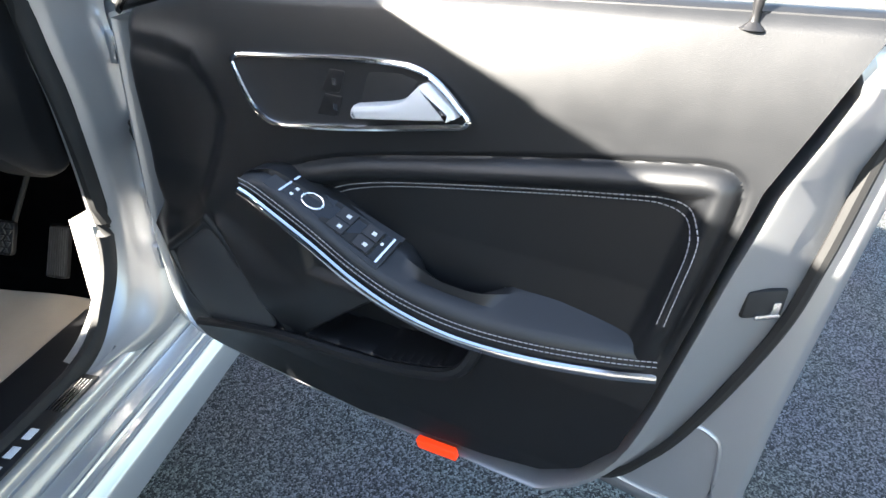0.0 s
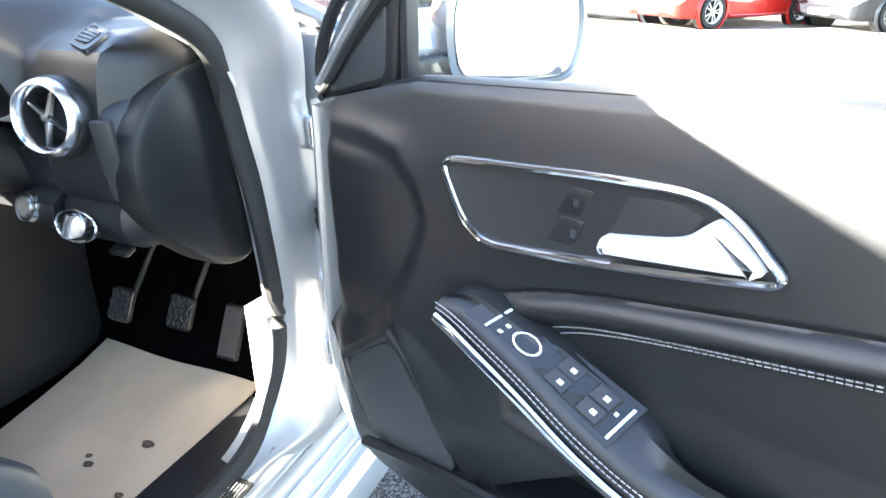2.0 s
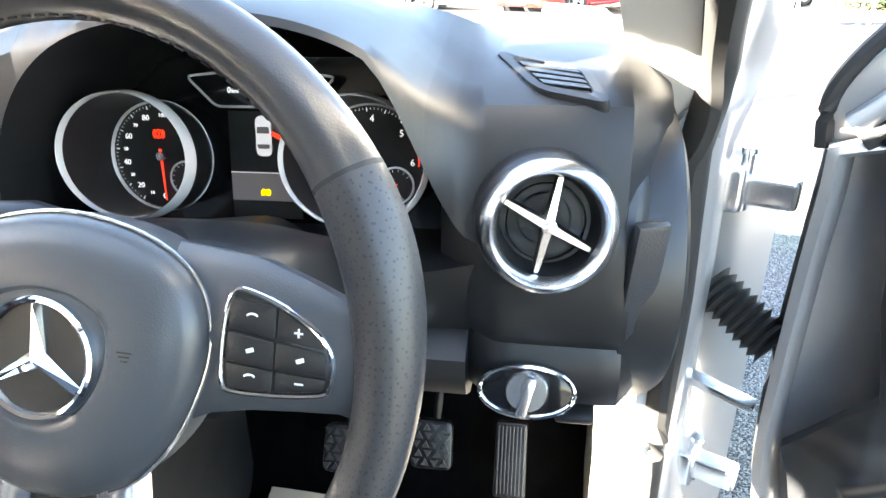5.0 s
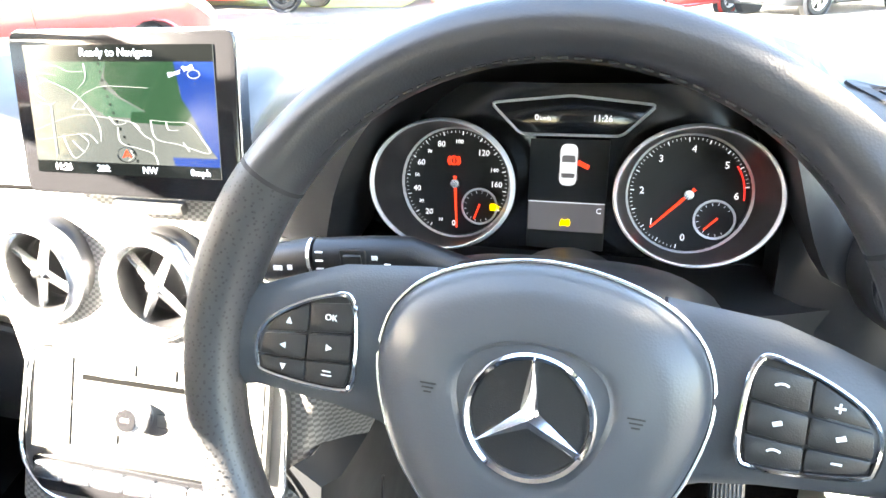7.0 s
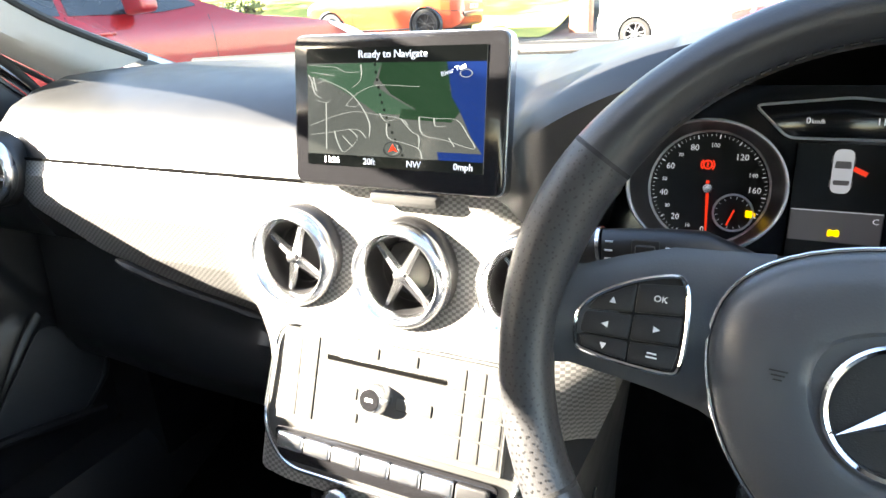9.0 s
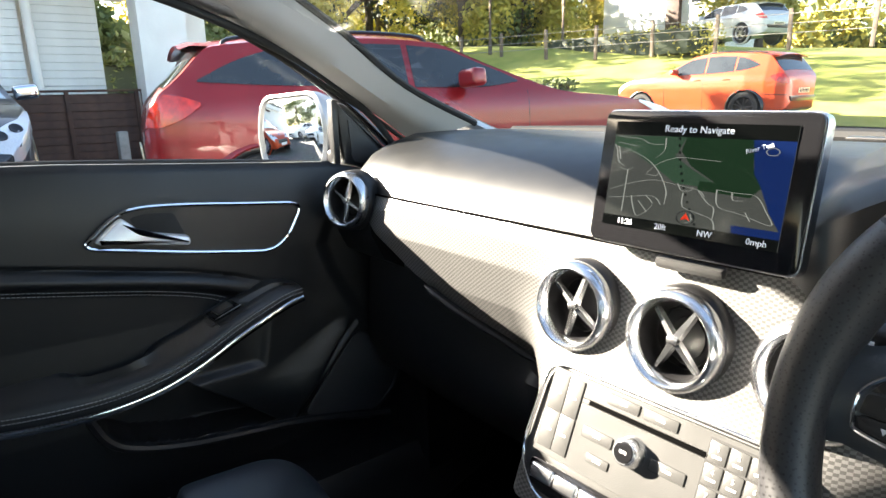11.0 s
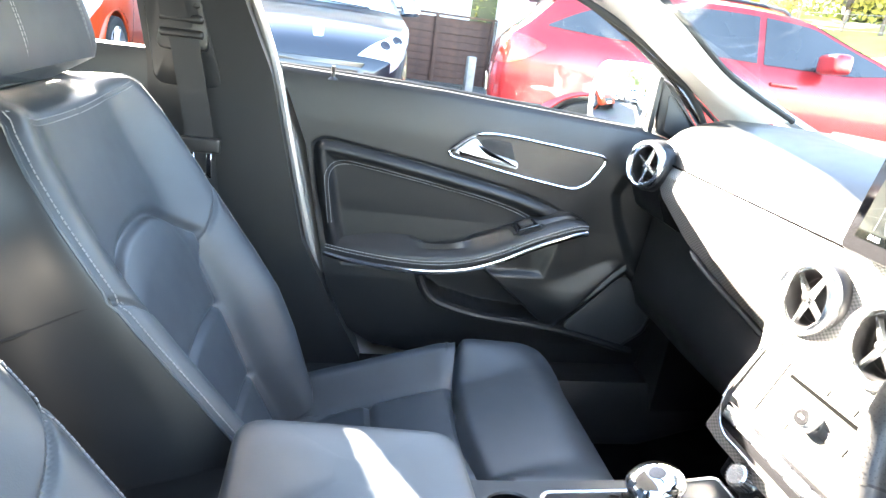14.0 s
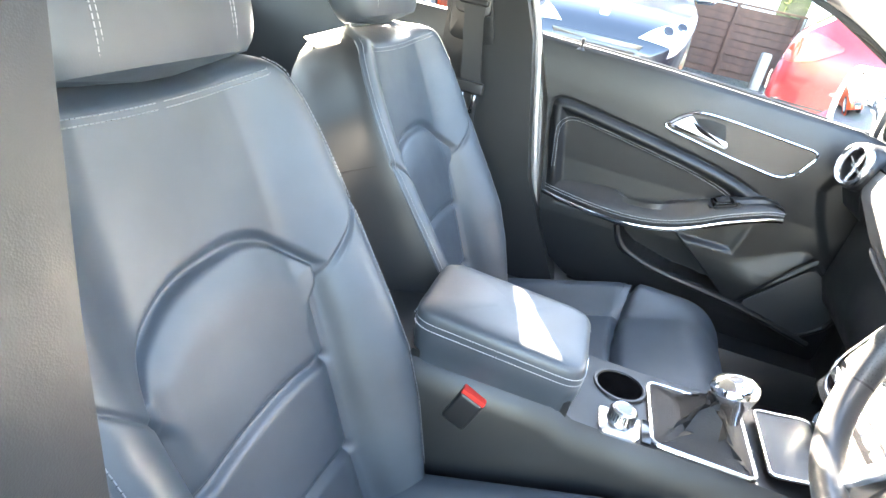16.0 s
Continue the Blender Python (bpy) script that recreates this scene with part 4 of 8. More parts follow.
def pad_profile(x):
    lz = lip_z(x)
    c = max(0.0, (lz - 1.052) / 0.133)
    k = abs(x - 0.374) / (0.29 if x < 0.374 else 0.205)
    d = (1 - k ** 2.4) ** 0.6 if k < 1 else 0.0
    e = step(abs(x), 0.69, 0.78)
    top = 1.148 + 0.053 * d
    pts = [(0.80, 1.125), (0.62, 1.143), (0.45, 1.148 + 0.3 * (top - 1.148)), (0.36, 1.143 + 0.8 * (top - 1.143)), (0.30, 1.132 + d * (top - 1.132)), (0.262, 1.115 + d * (top - 1.115)),
           (0.236 - 0.045 * d, 1.09 + d * (top - 0.004 - 1.09)), (0.222 - 0.05 * d, max(lz + 0.006, 1.070 + d * (top - 0.022 - 1.070))), (0.215 - 0.045 * d, lz), (0.24 + 0.06 * c, lz - 0.007), (0.40, 1.03 + 0.08 * c), (0.80, 1.0)]
    # the pad swells round the top vent
    q = step(x, 0.50, 0.585)
    # and comes down to the middle of the side vent; its end turns back towards the door
    swell = {4: (0.30, 1.1365), 5: (0.262, 1.1265), 6: (0.234, 1.1160), 7: (0.222, 1.0960), 8: (0.206, 1.012), 9: (0.225, 1.006), 10: (0.40, 1.0)}
    turn = 0.075 * step(x, 0.690, 0.735)
    out = []
    for i, (y, z) in enumerate(pts):
        if i in swell:
            y, z = y + q * (swell[i][0] - y), z + q * (swell[i][1] - z)
        y += 0.06 * e * (0.8 - y) + (turn if 4 <= i <= 9 else 0.0)
        out.append(Vector((x, y, z - 0.022 * e)))
    return out


xs = sorted(set(list(np.linspace(-0.765, 0.735, 70)) + list(np.linspace(0.145, 0.595, 50))))
part("dash_pad", loft([pad_profile(x) for x in xs]), SOFT_B, dash, "soft grained black dash pad")
# demister slot along the windscreen and small sensor dome
part("demister", box((0.30, 0.02, 0.004), pose(0.11, 0.66, 1.145, 2), 0.0015), HARD, dash, "dark demister slot")
TRIM_LOW = [(-0.66, 1.035), (-0.60, 0.985), (-0.5, 0.935), (-0.42, 0.90), (-0.325, 0.864), (-0.25, 0.832), (-0.205, 0.805), (-0.188, 0.785), (-0.176, 0.765), (-0.165, 0.763), (-0.145, 0.757), (-0.11, 0.753), (0.11, 0.753), (0.145, 0.757), (0.165, 0.763), (0.178, 0.780), (0.19, 0.81), (0.22, 0.90)]


def trim_y(x, z):
    side = interp(z, [(0.735, 0.27), (0.864, 0.236), (0.93, 0.205), (0.99, 0.196), (1.03, 0.202), (1.055, 0.214)])
    mid = interp(z, [(0.735, 0.085), (0.80, 0.112), (0.85, 0.136), (0.90, 0.156), (0.93, 0.172), (0.98, 0.192), (1.055, 0.214)])
    k = 1 - step(abs(x), 0.14, 0.27)
    return side + (mid - side) * k + 0.030 * step(abs(x), 0.150, 0.185) * (1 - step(z, 0.80, 0.90))


def trim_fn(u, v):
    x = -0.66 + u * 0.87
    low = interp(x, TRIM_LOW)
    top = 1.050 - 0.052 * step(x, 0.09, 0.168)
    z = top + (low - top) * v
    return Vector((x, trim_y(x, z), z))


bm = sheet(trim_fn, 200, 60)
bmesh.ops.delete(bm, geom=[f for f in bm.faces if any(math.hypot(f.calc_center_median().x - vx, f.calc_center_median().z - vz) < 0.044 for vx, vz in ((0.0, 0.974), (-0.134, 0.976), (0.134, 0.976)))], context="FACES")
ex = bmesh.ops.extrude_edge_only(bm, edges=[e for e in bm.edges if e.is_boundary])
for v in ex["geom"]:
    if isinstance(v, bmesh.types.BMVert):
        v.co.y += 0.03
part("trim_panel", bm, WEAVE, dash, "woven metal trim panel")
# Near-black colour paints the shade of gaps that are not hollow.
GAP_SHADE = material("gap_shade", (0.002, 0.002, 0.002), 0.95, spec=0.02)
part("seam", tube([(x, trim_y(x, 1.050) - 0.0004, 1.0508) for x in np.linspace(-0.63, 0.085, 30)], 0.0021, 6), GAP_SHADE, dash, "black bead for the shaded gap between pad and trim")
low = [[Vector((x, y + 0.012 * step(-x, 0.45, 0.7), z)) for y, z in ((0.265, min(1.02, interp(x, TRIM_LOW) + 0.02)), (0.262, min(0.95, interp(x, TRIM_LOW) - 0.03)), (0.25, 0.80), (0.245, 0.74), (0.27, 0.68), (0.34, 0.63), (0.5, 0.62), (0.5, 1.02))] for x in np.linspace(-0.745, -0.14, 30)]
part("glove_box", loft(low), HARD, dash, "black glove box lid and lower dash")
ledge = [Vector((x, trim_y(x, interp(x, TRIM_LOW)) - 0.002, interp(x, TRIM_LOW) - 0.004)) for x in np.linspace(-0.47, -0.27, 14)]
part("glove_handle", tube(ledge, [0.003] + [0.008] * 12 + [0.003], 8, flat=0.9), HARD, dash, "glove box handle")
part("side_cheek", loft([[Vector((x, y, z)) for y, z in ((0.235, 1.08), (0.20, 1.03), (0.20, 0.98), (0.225, 0.93), (0.28, 0.90), (0.5, 0.90), (0.5, 1.10))] for x in (-0.755, -0.72, -0.62)]), SOFT, dash)


def vent(at, normal, twist=0.0, size=1.0, name="air_vent"):
    """A round turbine vent: ring, bowl, four cross blades, hub."""
    v = thing(name, "round air vent with polished ring and cross blades", "air vent", "round air vents")
    m = facing(at, normal) @ Matrix.Rotation(radians(twist), 4, "Z") @ Matrix.Scale(size, 4)
    part("ring", revolve([(0.041, -0.014), (0.0425, -0.004), (0.045, 0.006), (0.0485, 0.010), (0.0535, 0.007), (0.0565, 0.0), (0.0572, -0.006), (0.0565, -0.010)], m, 56), SATIN, v, "polished ring")
    part("collar", revolve([(0.0565, -0.008), (0.0590, -0.012), (0.0600, -0.020), (0.0605, -0.040)], m, 44), HARD, v)
    part("bowl", revolve([(0.0425, -0.004), (0.0405, -0.016), (0.037, -0.045), (0.0, -0.05)], m, 36), HARD, v)
    part("inner_ring", revolve([(0.0215, -0.032), (0.0225, -0.028), (0.0235, -0.032), (0.0225, -0.036)], m, 32, closed=True), SATIN, v)
    for k, a in enumerate((52, 142, 232, 322)):
        a = radians(a + (-9 if k % 2 else 9))
        bl = loft([[m @ Vector((r * math.cos(a) - s * wd * math.sin(a), r * math.sin(a) + s * wd * math.cos(a), h)) for s, h in ((-1, hh - 0.005), (-0.55, hh), (0.55, hh), (1, hh - 0.005), (0, hh - 0.012))] for r, wd, hh in ((0.003, 0.0060, -0.003), (0.02, 0.0050, -0.005), (0.041, 0.0034, -0.007))])
        part("blade", bl, SATIN, v, "satin metal blade")
    part("outer_louvre", revolve([(0.0325, -0.022), (0.0333, -0.019), (0.0341, -0.022), (0.0333, -0.026)], m, 32, closed=True), HARD, v)
    part("hub", box((0.013, 0.008, 0.008), m @ Matrix.Translation((0, 0, -0.003)), 0.002), SATIN, v)
    return v


VN = (0, -1, 0.12)
vent((0.0, 0.172, 0.973), VN, 0, 0.95)
vent((-0.134, 0.175, 0.975), VN, 14, 0.95)
vent((0.134, 0.175, 0.975), VN, 0, 0.95)
vent((0.634, 0.180, 1.039), (0.15, -1, 0.14), 16, 0.90)
vent((-0.658, 0.172, 1.04), (0.30, -1, 0.12), 20, 0.90)

# top vent beside the windscreen pillar
tv = thing("top_vent", "slatted top vent in the dash pad", "air vent")
a_, b_, c_, d_ = Vector((0.579, 0.330, 1.1422)), Vector((0.6584, 0.283, 1.1343)), Vector((0.6745, 0.228, 1.1174)), Vector((0.6195, 0.2493, 1.1237))
nrm = (c_ - a_).cross(b_ - a_).normalized()
nrm = nrm if nrm.z > 0 else -nrm
cv = (a_ + b_ + c_ + d_) / 4


def vent_outline(k, h, n=5):
    """The vent's rounded outline, scaled about its middle and raised."""
    q, out = [cv + (p - cv) * k for p in (a_, b_, c_, d_)], []
    for i in range(4):
        p, m_, e = q[i - 1], q[i], q[(i + 1) % 4]
        for t in np.linspace(0, 1, n):
            out.append((m_.lerp(p, 0.22) * (1 - t) ** 2 + m_ * 2 * t * (1 - t) + m_.lerp(e, 0.22) * t * t) + nrm * h)
    return out


part("frame", loft([vent_outline(k, h) for k, h in ((1.05, -0.012), (1.05, -0.001), (1.02, 0.0025), (0.76, 0.0035), (0.71, 0.002), (0.70, -0.004))], True, False), SOFT_B, tv, "raised rounded frame")
part("well", loft([vent_outline(0.70, h) for h in (-0.012, 0.0020)]), RUBBER, tv)
ai, bi, ci, di = (cv + (p - cv) * 0.66 for p in (a_, b_, c_, d_))
for k in range(4):
    f0, f1 = min(0.98, (k + 1.15) / 4.5), max(0.02, (k + 0.35) / 4.5)
    pl_, pr_ = ai.lerp(di, f0), bi.lerp(ci, f1)
    dn = (di - ai) * 0.10
    part("slat", loft([[pl_ - dn * g + nrm * h, pr_ - dn * g + nrm * h, pr_ + dn + nrm * h, pl_ + dn + nrm * h] for h, g in ((0.0010, 1.0), (0.0034, 0.8), (0.0042, 0.2))]), SOFT_B, tv)

# navigation screen
scr = thing("navigation_screen", "free-standing navigation screen with a lit map", "screen")
SC = facing((-0.004, 0.196, 1.130), (0.0, -1, 0.19))
part("housing", slab(rounded([(-0.1135, -0.0725), (0.1135, -0.0725), (0.1135, 0.0715), (-0.1135, 0.0715)], 0.012, 5), 0.013, SC @ Matrix.Translation((0, 0, -0.013)), 0.002), SATIN, scr, "slim silver edge")
part("bezel", slab(rounded([(-0.1118, -0.0708), (0.1118, -0.0708), (0.1118, 0.0698), (-0.1118, 0.0698)], 0.011, 5), 0.0025, SC, 0.001), GLOSSY, scr, "gloss black bezel")


def mapm(name, c, s=0.019):
    m_ = glow(name, c, s)
    b_ = m_.node_tree.nodes["Principled BSDF"]
    b_.inputs["Base Color"].default_value = (c[0] * 0.02, c[1] * 0.02, c[2] * 0.02, 1)
    b_.inputs["Roughness"].default_value, b_.inputs["Specular IOR Level"].default_value = 0.10, 0.25
    return m_



MAPGREY, MAPG1, MAPG2, MAPBLUE, MAPBAR, MAPROAD = mapm("map_grey", (0.30, 0.33, 0.31)), mapm("map_green", (0.14, 0.30, 0.19)), mapm("map_dark_green", (0.05, 0.14, 0.07)), mapm("map_blue", (0.03, 0.10, 0.50)), mapm("map_bar", (0.02, 0.025, 0.025), 0.02), mapm("map_road", (0.60, 0.64, 0.60), 0.042)
MU = lambda u, v, h=0.0: SC @ Vector((-0.096 + 0.189 * u, 0.058 - 0.110 * v, 0.0026 + h))
dispo = part("display", loft([[MU(0, 0, h), MU(1, 0, h), MU(1, 1, h), MU(0, 1, h)] for h in (0, 0.0004)]), MAPGREY, scr, "lit map display", False)


def patch(name, pts, mat, h):
    bm_ = bmesh.new()
    bm_.faces.new([bm_.verts.new(MU(u, v, h)) for u, v in pts])
    return part(name, bm_, mat, dispo, smooth=False)


patch("map_field", [(0, .14), (.45, .12), (.40, .3), (.5, .4), (.63, .5), (.58, .55), (.42, .54), (.33, .45), (.15, .30), (0, .22)], MAPG1, 0.0006)
patch("map_wood", [(.45, .12), (.81, .12), (.82, .35), (.88, .5), (.83, .6), (.55, .58), (.56, .5), (.64, .5), (.5, .38), (.43, .25)], MAPG2, 0.0008)
patch("map_river", [(.80, .12), (1, .12), (1, .86), (.93, .7), (.87, .5), (.83, .4)], MAPBLUE, 0.0010)
patch("map_river", [(.76, .84), (1, .84), (1, .92), (.77, .92)], MAPBLUE, 0.0010)
patch("title_bar", [(0, 0), (1, 0), (1, .125), (0, .125)], MAPBAR, 0.0012)
patch("status_bar", [(0, .905), (1, .905), (1, 1), (0, 1)], MAPBAR, 0.0012)
lines = [[(.02, .14), (.10, .15), (.18, .16), (.24, .20), (.32, .20)], [(.33, .14), (.33, .26), (.28, .33)], [(.08, .25), (.17, .30), (.26, .37), (.33, .48), (.38, .62), (.38, .74)],
         [(.24, .48), (.29, .40), (.34, .35), (.42, .31), (.52, .31), (.66, .32)], [(.02, .66), (.12, .60), (.20, .56), (.30, .53), (.42, .55), (.56, .58), (.60, .63)],
         [(.12, .46), (.12, .60), (.12, .86)], [(.02, .74), (.12, .72), (.30, .68), (.36, .75)], [(.17, .70), (.19, .80), (.23, .88), (.31, .76), (.26, .68)], [(.22, .74), (.28, .83)], [(.03, .28), (.05, .38), (.09, .42)]]
lines += [[(.48, .62), (.49, .74), (.58, .78), (.66, .82), (.68, .90)], [(.56, .58), (.62, .68), (.66, .72), (.66, .82)], [(.66, .56), (.76, .57), (.86, .58), (.92, .70), (.95, .80), (.80, .74), (.68, .70), (.66, .56)],
          [(.74, .57), (.75, .63), (.80, .63)], [(.82, .72), (.85, .79)], [(.44, .54), (.47, .60), (.52, .59), (.53, .56)], [(.54, .80), (.55, .85), (.52, .88)], [(.03, .20), (.12, .22), (.17, .23)], [(.02, .32), (.07, .36)], [(.04, .24), (.06, .36)], [(.01, .22), (.05, .30), (.12, .26)], [(.06, .44), (.12, .46), (.15, .43)], [(.24, .48), (.30, .49), (.32, .46)]]
for ln in lines:
    part("map_road", tube([MU(p.x, p.y, 0.0013) for p in smooth_line([(a, b, 0) for a, b in ln], 4)], 0.0007, 4, flat=0.3), MAPROAD, dispo, smooth=False)
for k in range(13):
    f = k / 12
    u, v = .41 + .06 * f + .10 * f * f, .14 + .74 * f
    patch("route_dash", [(u - .006, v - .010), (u + .006, v - .010), (u + .007, v + .012), (u - .005, v + .012)], MAPBAR, 0.0013)
part("position_ring", tube([MU(.515 + .050 * math.cos(a), .835 + .060 * math.sin(a), 0.0014) for a in np.linspace(0, 2 * math.pi, 28, endpoint=False)], 0.0007, 5, True, flat=0.5), MAPBAR, dispo, smooth=False)
part("compass_sign", tube([MU(.90 + .030 * math.cos(a), .215 + .030 * math.sin(a), 0.0014) for a in np.linspace(0, 2 * math.pi, 24, endpoint=False)], 0.0006, 5, True, flat=0.5), MAPROAD, dispo, smooth=False)
patch("position_arrow", [(.515, .79), (.545, .86), (.52, .845), (.49, .86)], RED_LIT, 0.0015)
write("Ready to Navigate", SC @ Matrix.Translation((0.0, 0.0515, 0.0044)), 0.0098, LIT, scr)
write("11:26", SC @ Matrix.Translation((-0.067, -0.0468, 0.0044)), 0.0085, LIT, scr)
write("20ft", SC @ Matrix.Translation((-0.024, -0.0468, 0.0044)), 0.0085, LIT, scr)
write("NW", SC @ Matrix.Translation((0.024, -0.0468, 0.0044)), 0.0085, LIT, scr)
write("0mph", SC @ Matrix.Translation((0.074, -0.0468, 0.0044)), 0.0085, LIT, scr)
write("River Test", SC @ Matrix.Translation((0.062, 0.037, 0.0044)) @ Matrix.Rotation(radians(18), 4, "Z"), 0.006, LIT, scr)
part("stand", box((0.07, 0.06, 0.03), pose(0, 0.235, 1.062, -10), 0.008), HARD, scr)
part("mount_slot", box((0.075, 0.012, 0.012), pose(0.0, 0.196, 1.046, 15), 0.005), RUBBER, scr, "dark mounting slot")

# instrument cluster
clu = thing("instrument_cluster", "instrument cluster with two ringed dials and a lit display", "instrument cluster")
CN = (0, -1, 0.2)
part("back_panel", slab(rounded([(-0.212, -0.09), (0.212, -0.09), (0.205, 0.05), (0.12, 0.088), (-0.12, 0.088), (-0.205, 0.05)], 0.03, 5), 0.01, facing((0.369, 0.318, 1.05), CN)), GLOSSY, clu)


def dial(gx, numbers, needle, small):
    m = facing((gx, 0.290, 1.051), CN)
    part("dial_face", revolve([(0, 0.0), (0.049, 0.0), (0.051, 0.003)], m, 48), RUBBER, clu, "black dial face")
    part("dial_bezel", revolve([(0.0498, 0.0008), (0.0506, 0.003), (0.0520, 0.0045), (0.0530, 0.002)], m, 56), RINGS, clu, "silver dial bezel")
    # the hood of each dial flares forward into a low oval ring
    hood = lambda prof, m_=m: loft([[m_ @ Vector((q * math.cos(a), q * math.sin(a) * (1 - 1.9 * h) + 0.085 * h, h)) for a in np.linspace(0, 2 * math.pi, 56, endpoint=False)] for q, h in prof], True, False)
    part("dial_tunnel", hood([(0.0520, 0.001), (0.0550, 0.025), (0.0600, 0.058)]), HARD, clu)
    part("dial_ring", hood([(0.0600, 0.058), (0.0606, 0.0635), (0.0616, 0.0650), (0.0628, 0.0630), (0.0634, 0.050)]), RINGS, clu, "polished dial ring")
    ticks = bmesh.new()
    for k in range(61):
        a = radians(240 - 4.5 * k) if gx < 0.3 else radians(262 - 4.2 * k)
        big = k % 5 == 0
        r0, r1 = (0.0450 if big else 0.0466), 0.0485
        wd = 0.00042 if big else 0.0002
        ticks.faces.new([ticks.verts.new(m @ Vector((r * math.cos(a) - s * math.sin(a), r * math.sin(a) + s * math.cos(a), 0.0012))) for r, s in ((r0, -wd), (r1, -wd), (r1, wd), (r0, wd))])
    part("scale", ticks, LIT, clu, "lit scale marks", False)
    for txt, ang, sz in numbers:
        write(txt, m @ Matrix.Translation((0.0385 * math.cos(radians(ang)), 0.0385 * math.sin(radians(ang)), 0.001)), sz, LIT, clu)
    sm = m @ Matrix.Translation((0.023, -0.021, 0.001))
    part("small_dial", tube([sm @ Vector((0.0165 * math.cos(a), 0.0165 * math.sin(a), 0)) for a in np.linspace(0, 2 * math.pi, 32, endpoint=False)], 0.0011, 6, True), RINGS, clu, "small inset dial")
    tk = bmesh.new()
    for k in range(13):
        a = radians(300 - 22 * k)
        tk.faces.new([tk.verts.new(sm @ Vector((q * math.cos(a) - e * math.sin(a), q * math.sin(a) + e * math.cos(a), 0.0006))) for q, e in ((0.0125, -0.0002), (0.0148, -0.0002), (0.0148, 0.0002), (0.0125, 0.0002))])
    part("small_scale", tk, LIT, clu, smooth=False)
    for a, hub, base, ln in ((radians(needle), m, 0.007, 0.042), (radians(small), sm, 0.003, 0.012)):
        part("needle", loft([[hub @ Vector((r * math.cos(a) - s * math.sin(a), r * math.sin(a) + s * math.cos(a), 0.004)) for s in (-wd, wd)] + [hub @ Vector((r * math.cos(a), r * math.sin(a), 0.0052))] for r, wd in ((-base, 0.0016 if base > 0.004 else 0.0009), (ln, 0.0008))]), RED_LIT, clu, "glowing red needle")
    part("needle_cap", revolve([(0, 0.007), (0.004, 0.0065), (0.0055, 0.003), (0.0055, 0.0)], m, 20), SATIN, clu)


dial(0.266, [("0", 268, 0.0075), ("10", 248, 0.0046), ("30", 209, 0.0046), ("50", 171, 0.0046), ("70", 132, 0.0046), ("20", 228, 0.0075), ("40", 190, 0.0075), ("60", 152, 0.0075), ("80", 112, 0.0075), ("100", 86, 0.0052), ("120", 48, 0.0075), ("140", 20, 0.0052), ("160", 0, 0.0075)], -87, 250)
dial(0.472, [("0", 268, 0.0085), ("1", 222, 0.0085), ("2", 178, 0.0085), ("3", 130, 0.0085), ("4", 88, 0.0085), ("5", 42, 0.0085), ("6", 0, 0.0085)], 226, 225)
RIMRED = glow("red_scale", (0.9, 0.03, 0.02), 0.02)
mr = facing((0.472, 0.290, 1.051), CN)
part("red_zone", tube([mr @ Vector((0.0445 * math.cos(radians(a)), 0.0445 * math.sin(radians(a)), 0.0015)) for a in range(-4, 38, 3)], 0.0008, 5), RIMRED, clu, "red zone of the scale")
mc = facing((0.369, 0.292, 1.05), CN)
part("display_hood", slab(rounded([(-0.044, 0.048), (0.044, 0.048), (0.072, 0.075), (0.0, 0.082), (-0.072, 0.075)], 0.006, 4), 0.004, mc, 0.001), GLOSSY, clu, "gloss black display lens")
part("display_edge", tube([mc @ Vector((p.x, p.y, 0.004)) for p in rounded([(-0.044, 0.048), (0.044, 0.048), (0.072, 0.075), (0.0, 0.082), (-0.072, 0.075)], 0.006, 4)], 0.0013, 6, True), RINGS, clu)
write("0", mc @ Matrix.Translation((-0.030, 0.0625, 0.0045)), 0.0075, LIT, clu)
write("km/h", mc @ Matrix.Translation((-0.0225, 0.062, 0.0045)), 0.005, LIT, clu)
write("11:26", mc @ Matrix.Translation((0.027, 0.0625, 0.0045)), 0.0078, LIT, clu)
scp = part("centre_screen", box((0.070, 0.10, 0.002), mc @ Matrix.Translation((0, -0.006, 0.0)), 0.001), RUBBER, clu, "dark centre display")
GREYLIT, PANEL = glow("grey_light", (0.6, 0.62, 0.66), 0.018), glow("display_grey", (0.10, 0.095, 0.10), 0.012)
part("status_panel", box((0.068, 0.026, 0.0008), mc @ Matrix.Translation((0, -0.026, 0.0016))), PANEL, scp)
part("status_line", box((0.068, 0.0008, 0.0006), mc @ Matrix.Translation((0, -0.0125, 0.0023))), GREYLIT, scp)
part("car_icon", slab(rounded([(-0.0075, -0.018), (0.0075, -0.018), (0.0075, 0.019), (-0.0075, 0.019)], 0.006, 4), 0.001, mc @ Matrix.Translation((0, 0.021, 0.0012))), GREYLIT, scp, "pale car symbol")
part("icon_glass", slab(rounded([(-0.0062, 0.003), (0.0062, 0.003), (0.0055, 0.009), (-0.0055, 0.009)], 0.001, 2), 0.0008, mc @ Matrix.Translation((0, 0.021, 0.0022))), PANEL, scp)
for wx_, wy_ in ((-0.0078, 0.010), (0.0078, 0.010), (-0.0078, -0.010), (0.0078, -0.010)):
    part("icon_wheel", box((0.0016, 0.006, 0.0008), mc @ Matrix.Translation((wx_, 0.021 + wy_, 0.0014))), PANEL, scp)
part("icon_rear_glass", slab(rounded([(-0.0055, -0.011), (0.0055, -0.011), (0.0062, -0.007), (-0.0062, -0.007)], 0.001, 2), 0.0008, mc @ Matrix.Translation((0, 0.021, 0.0022))), PANEL, scp)
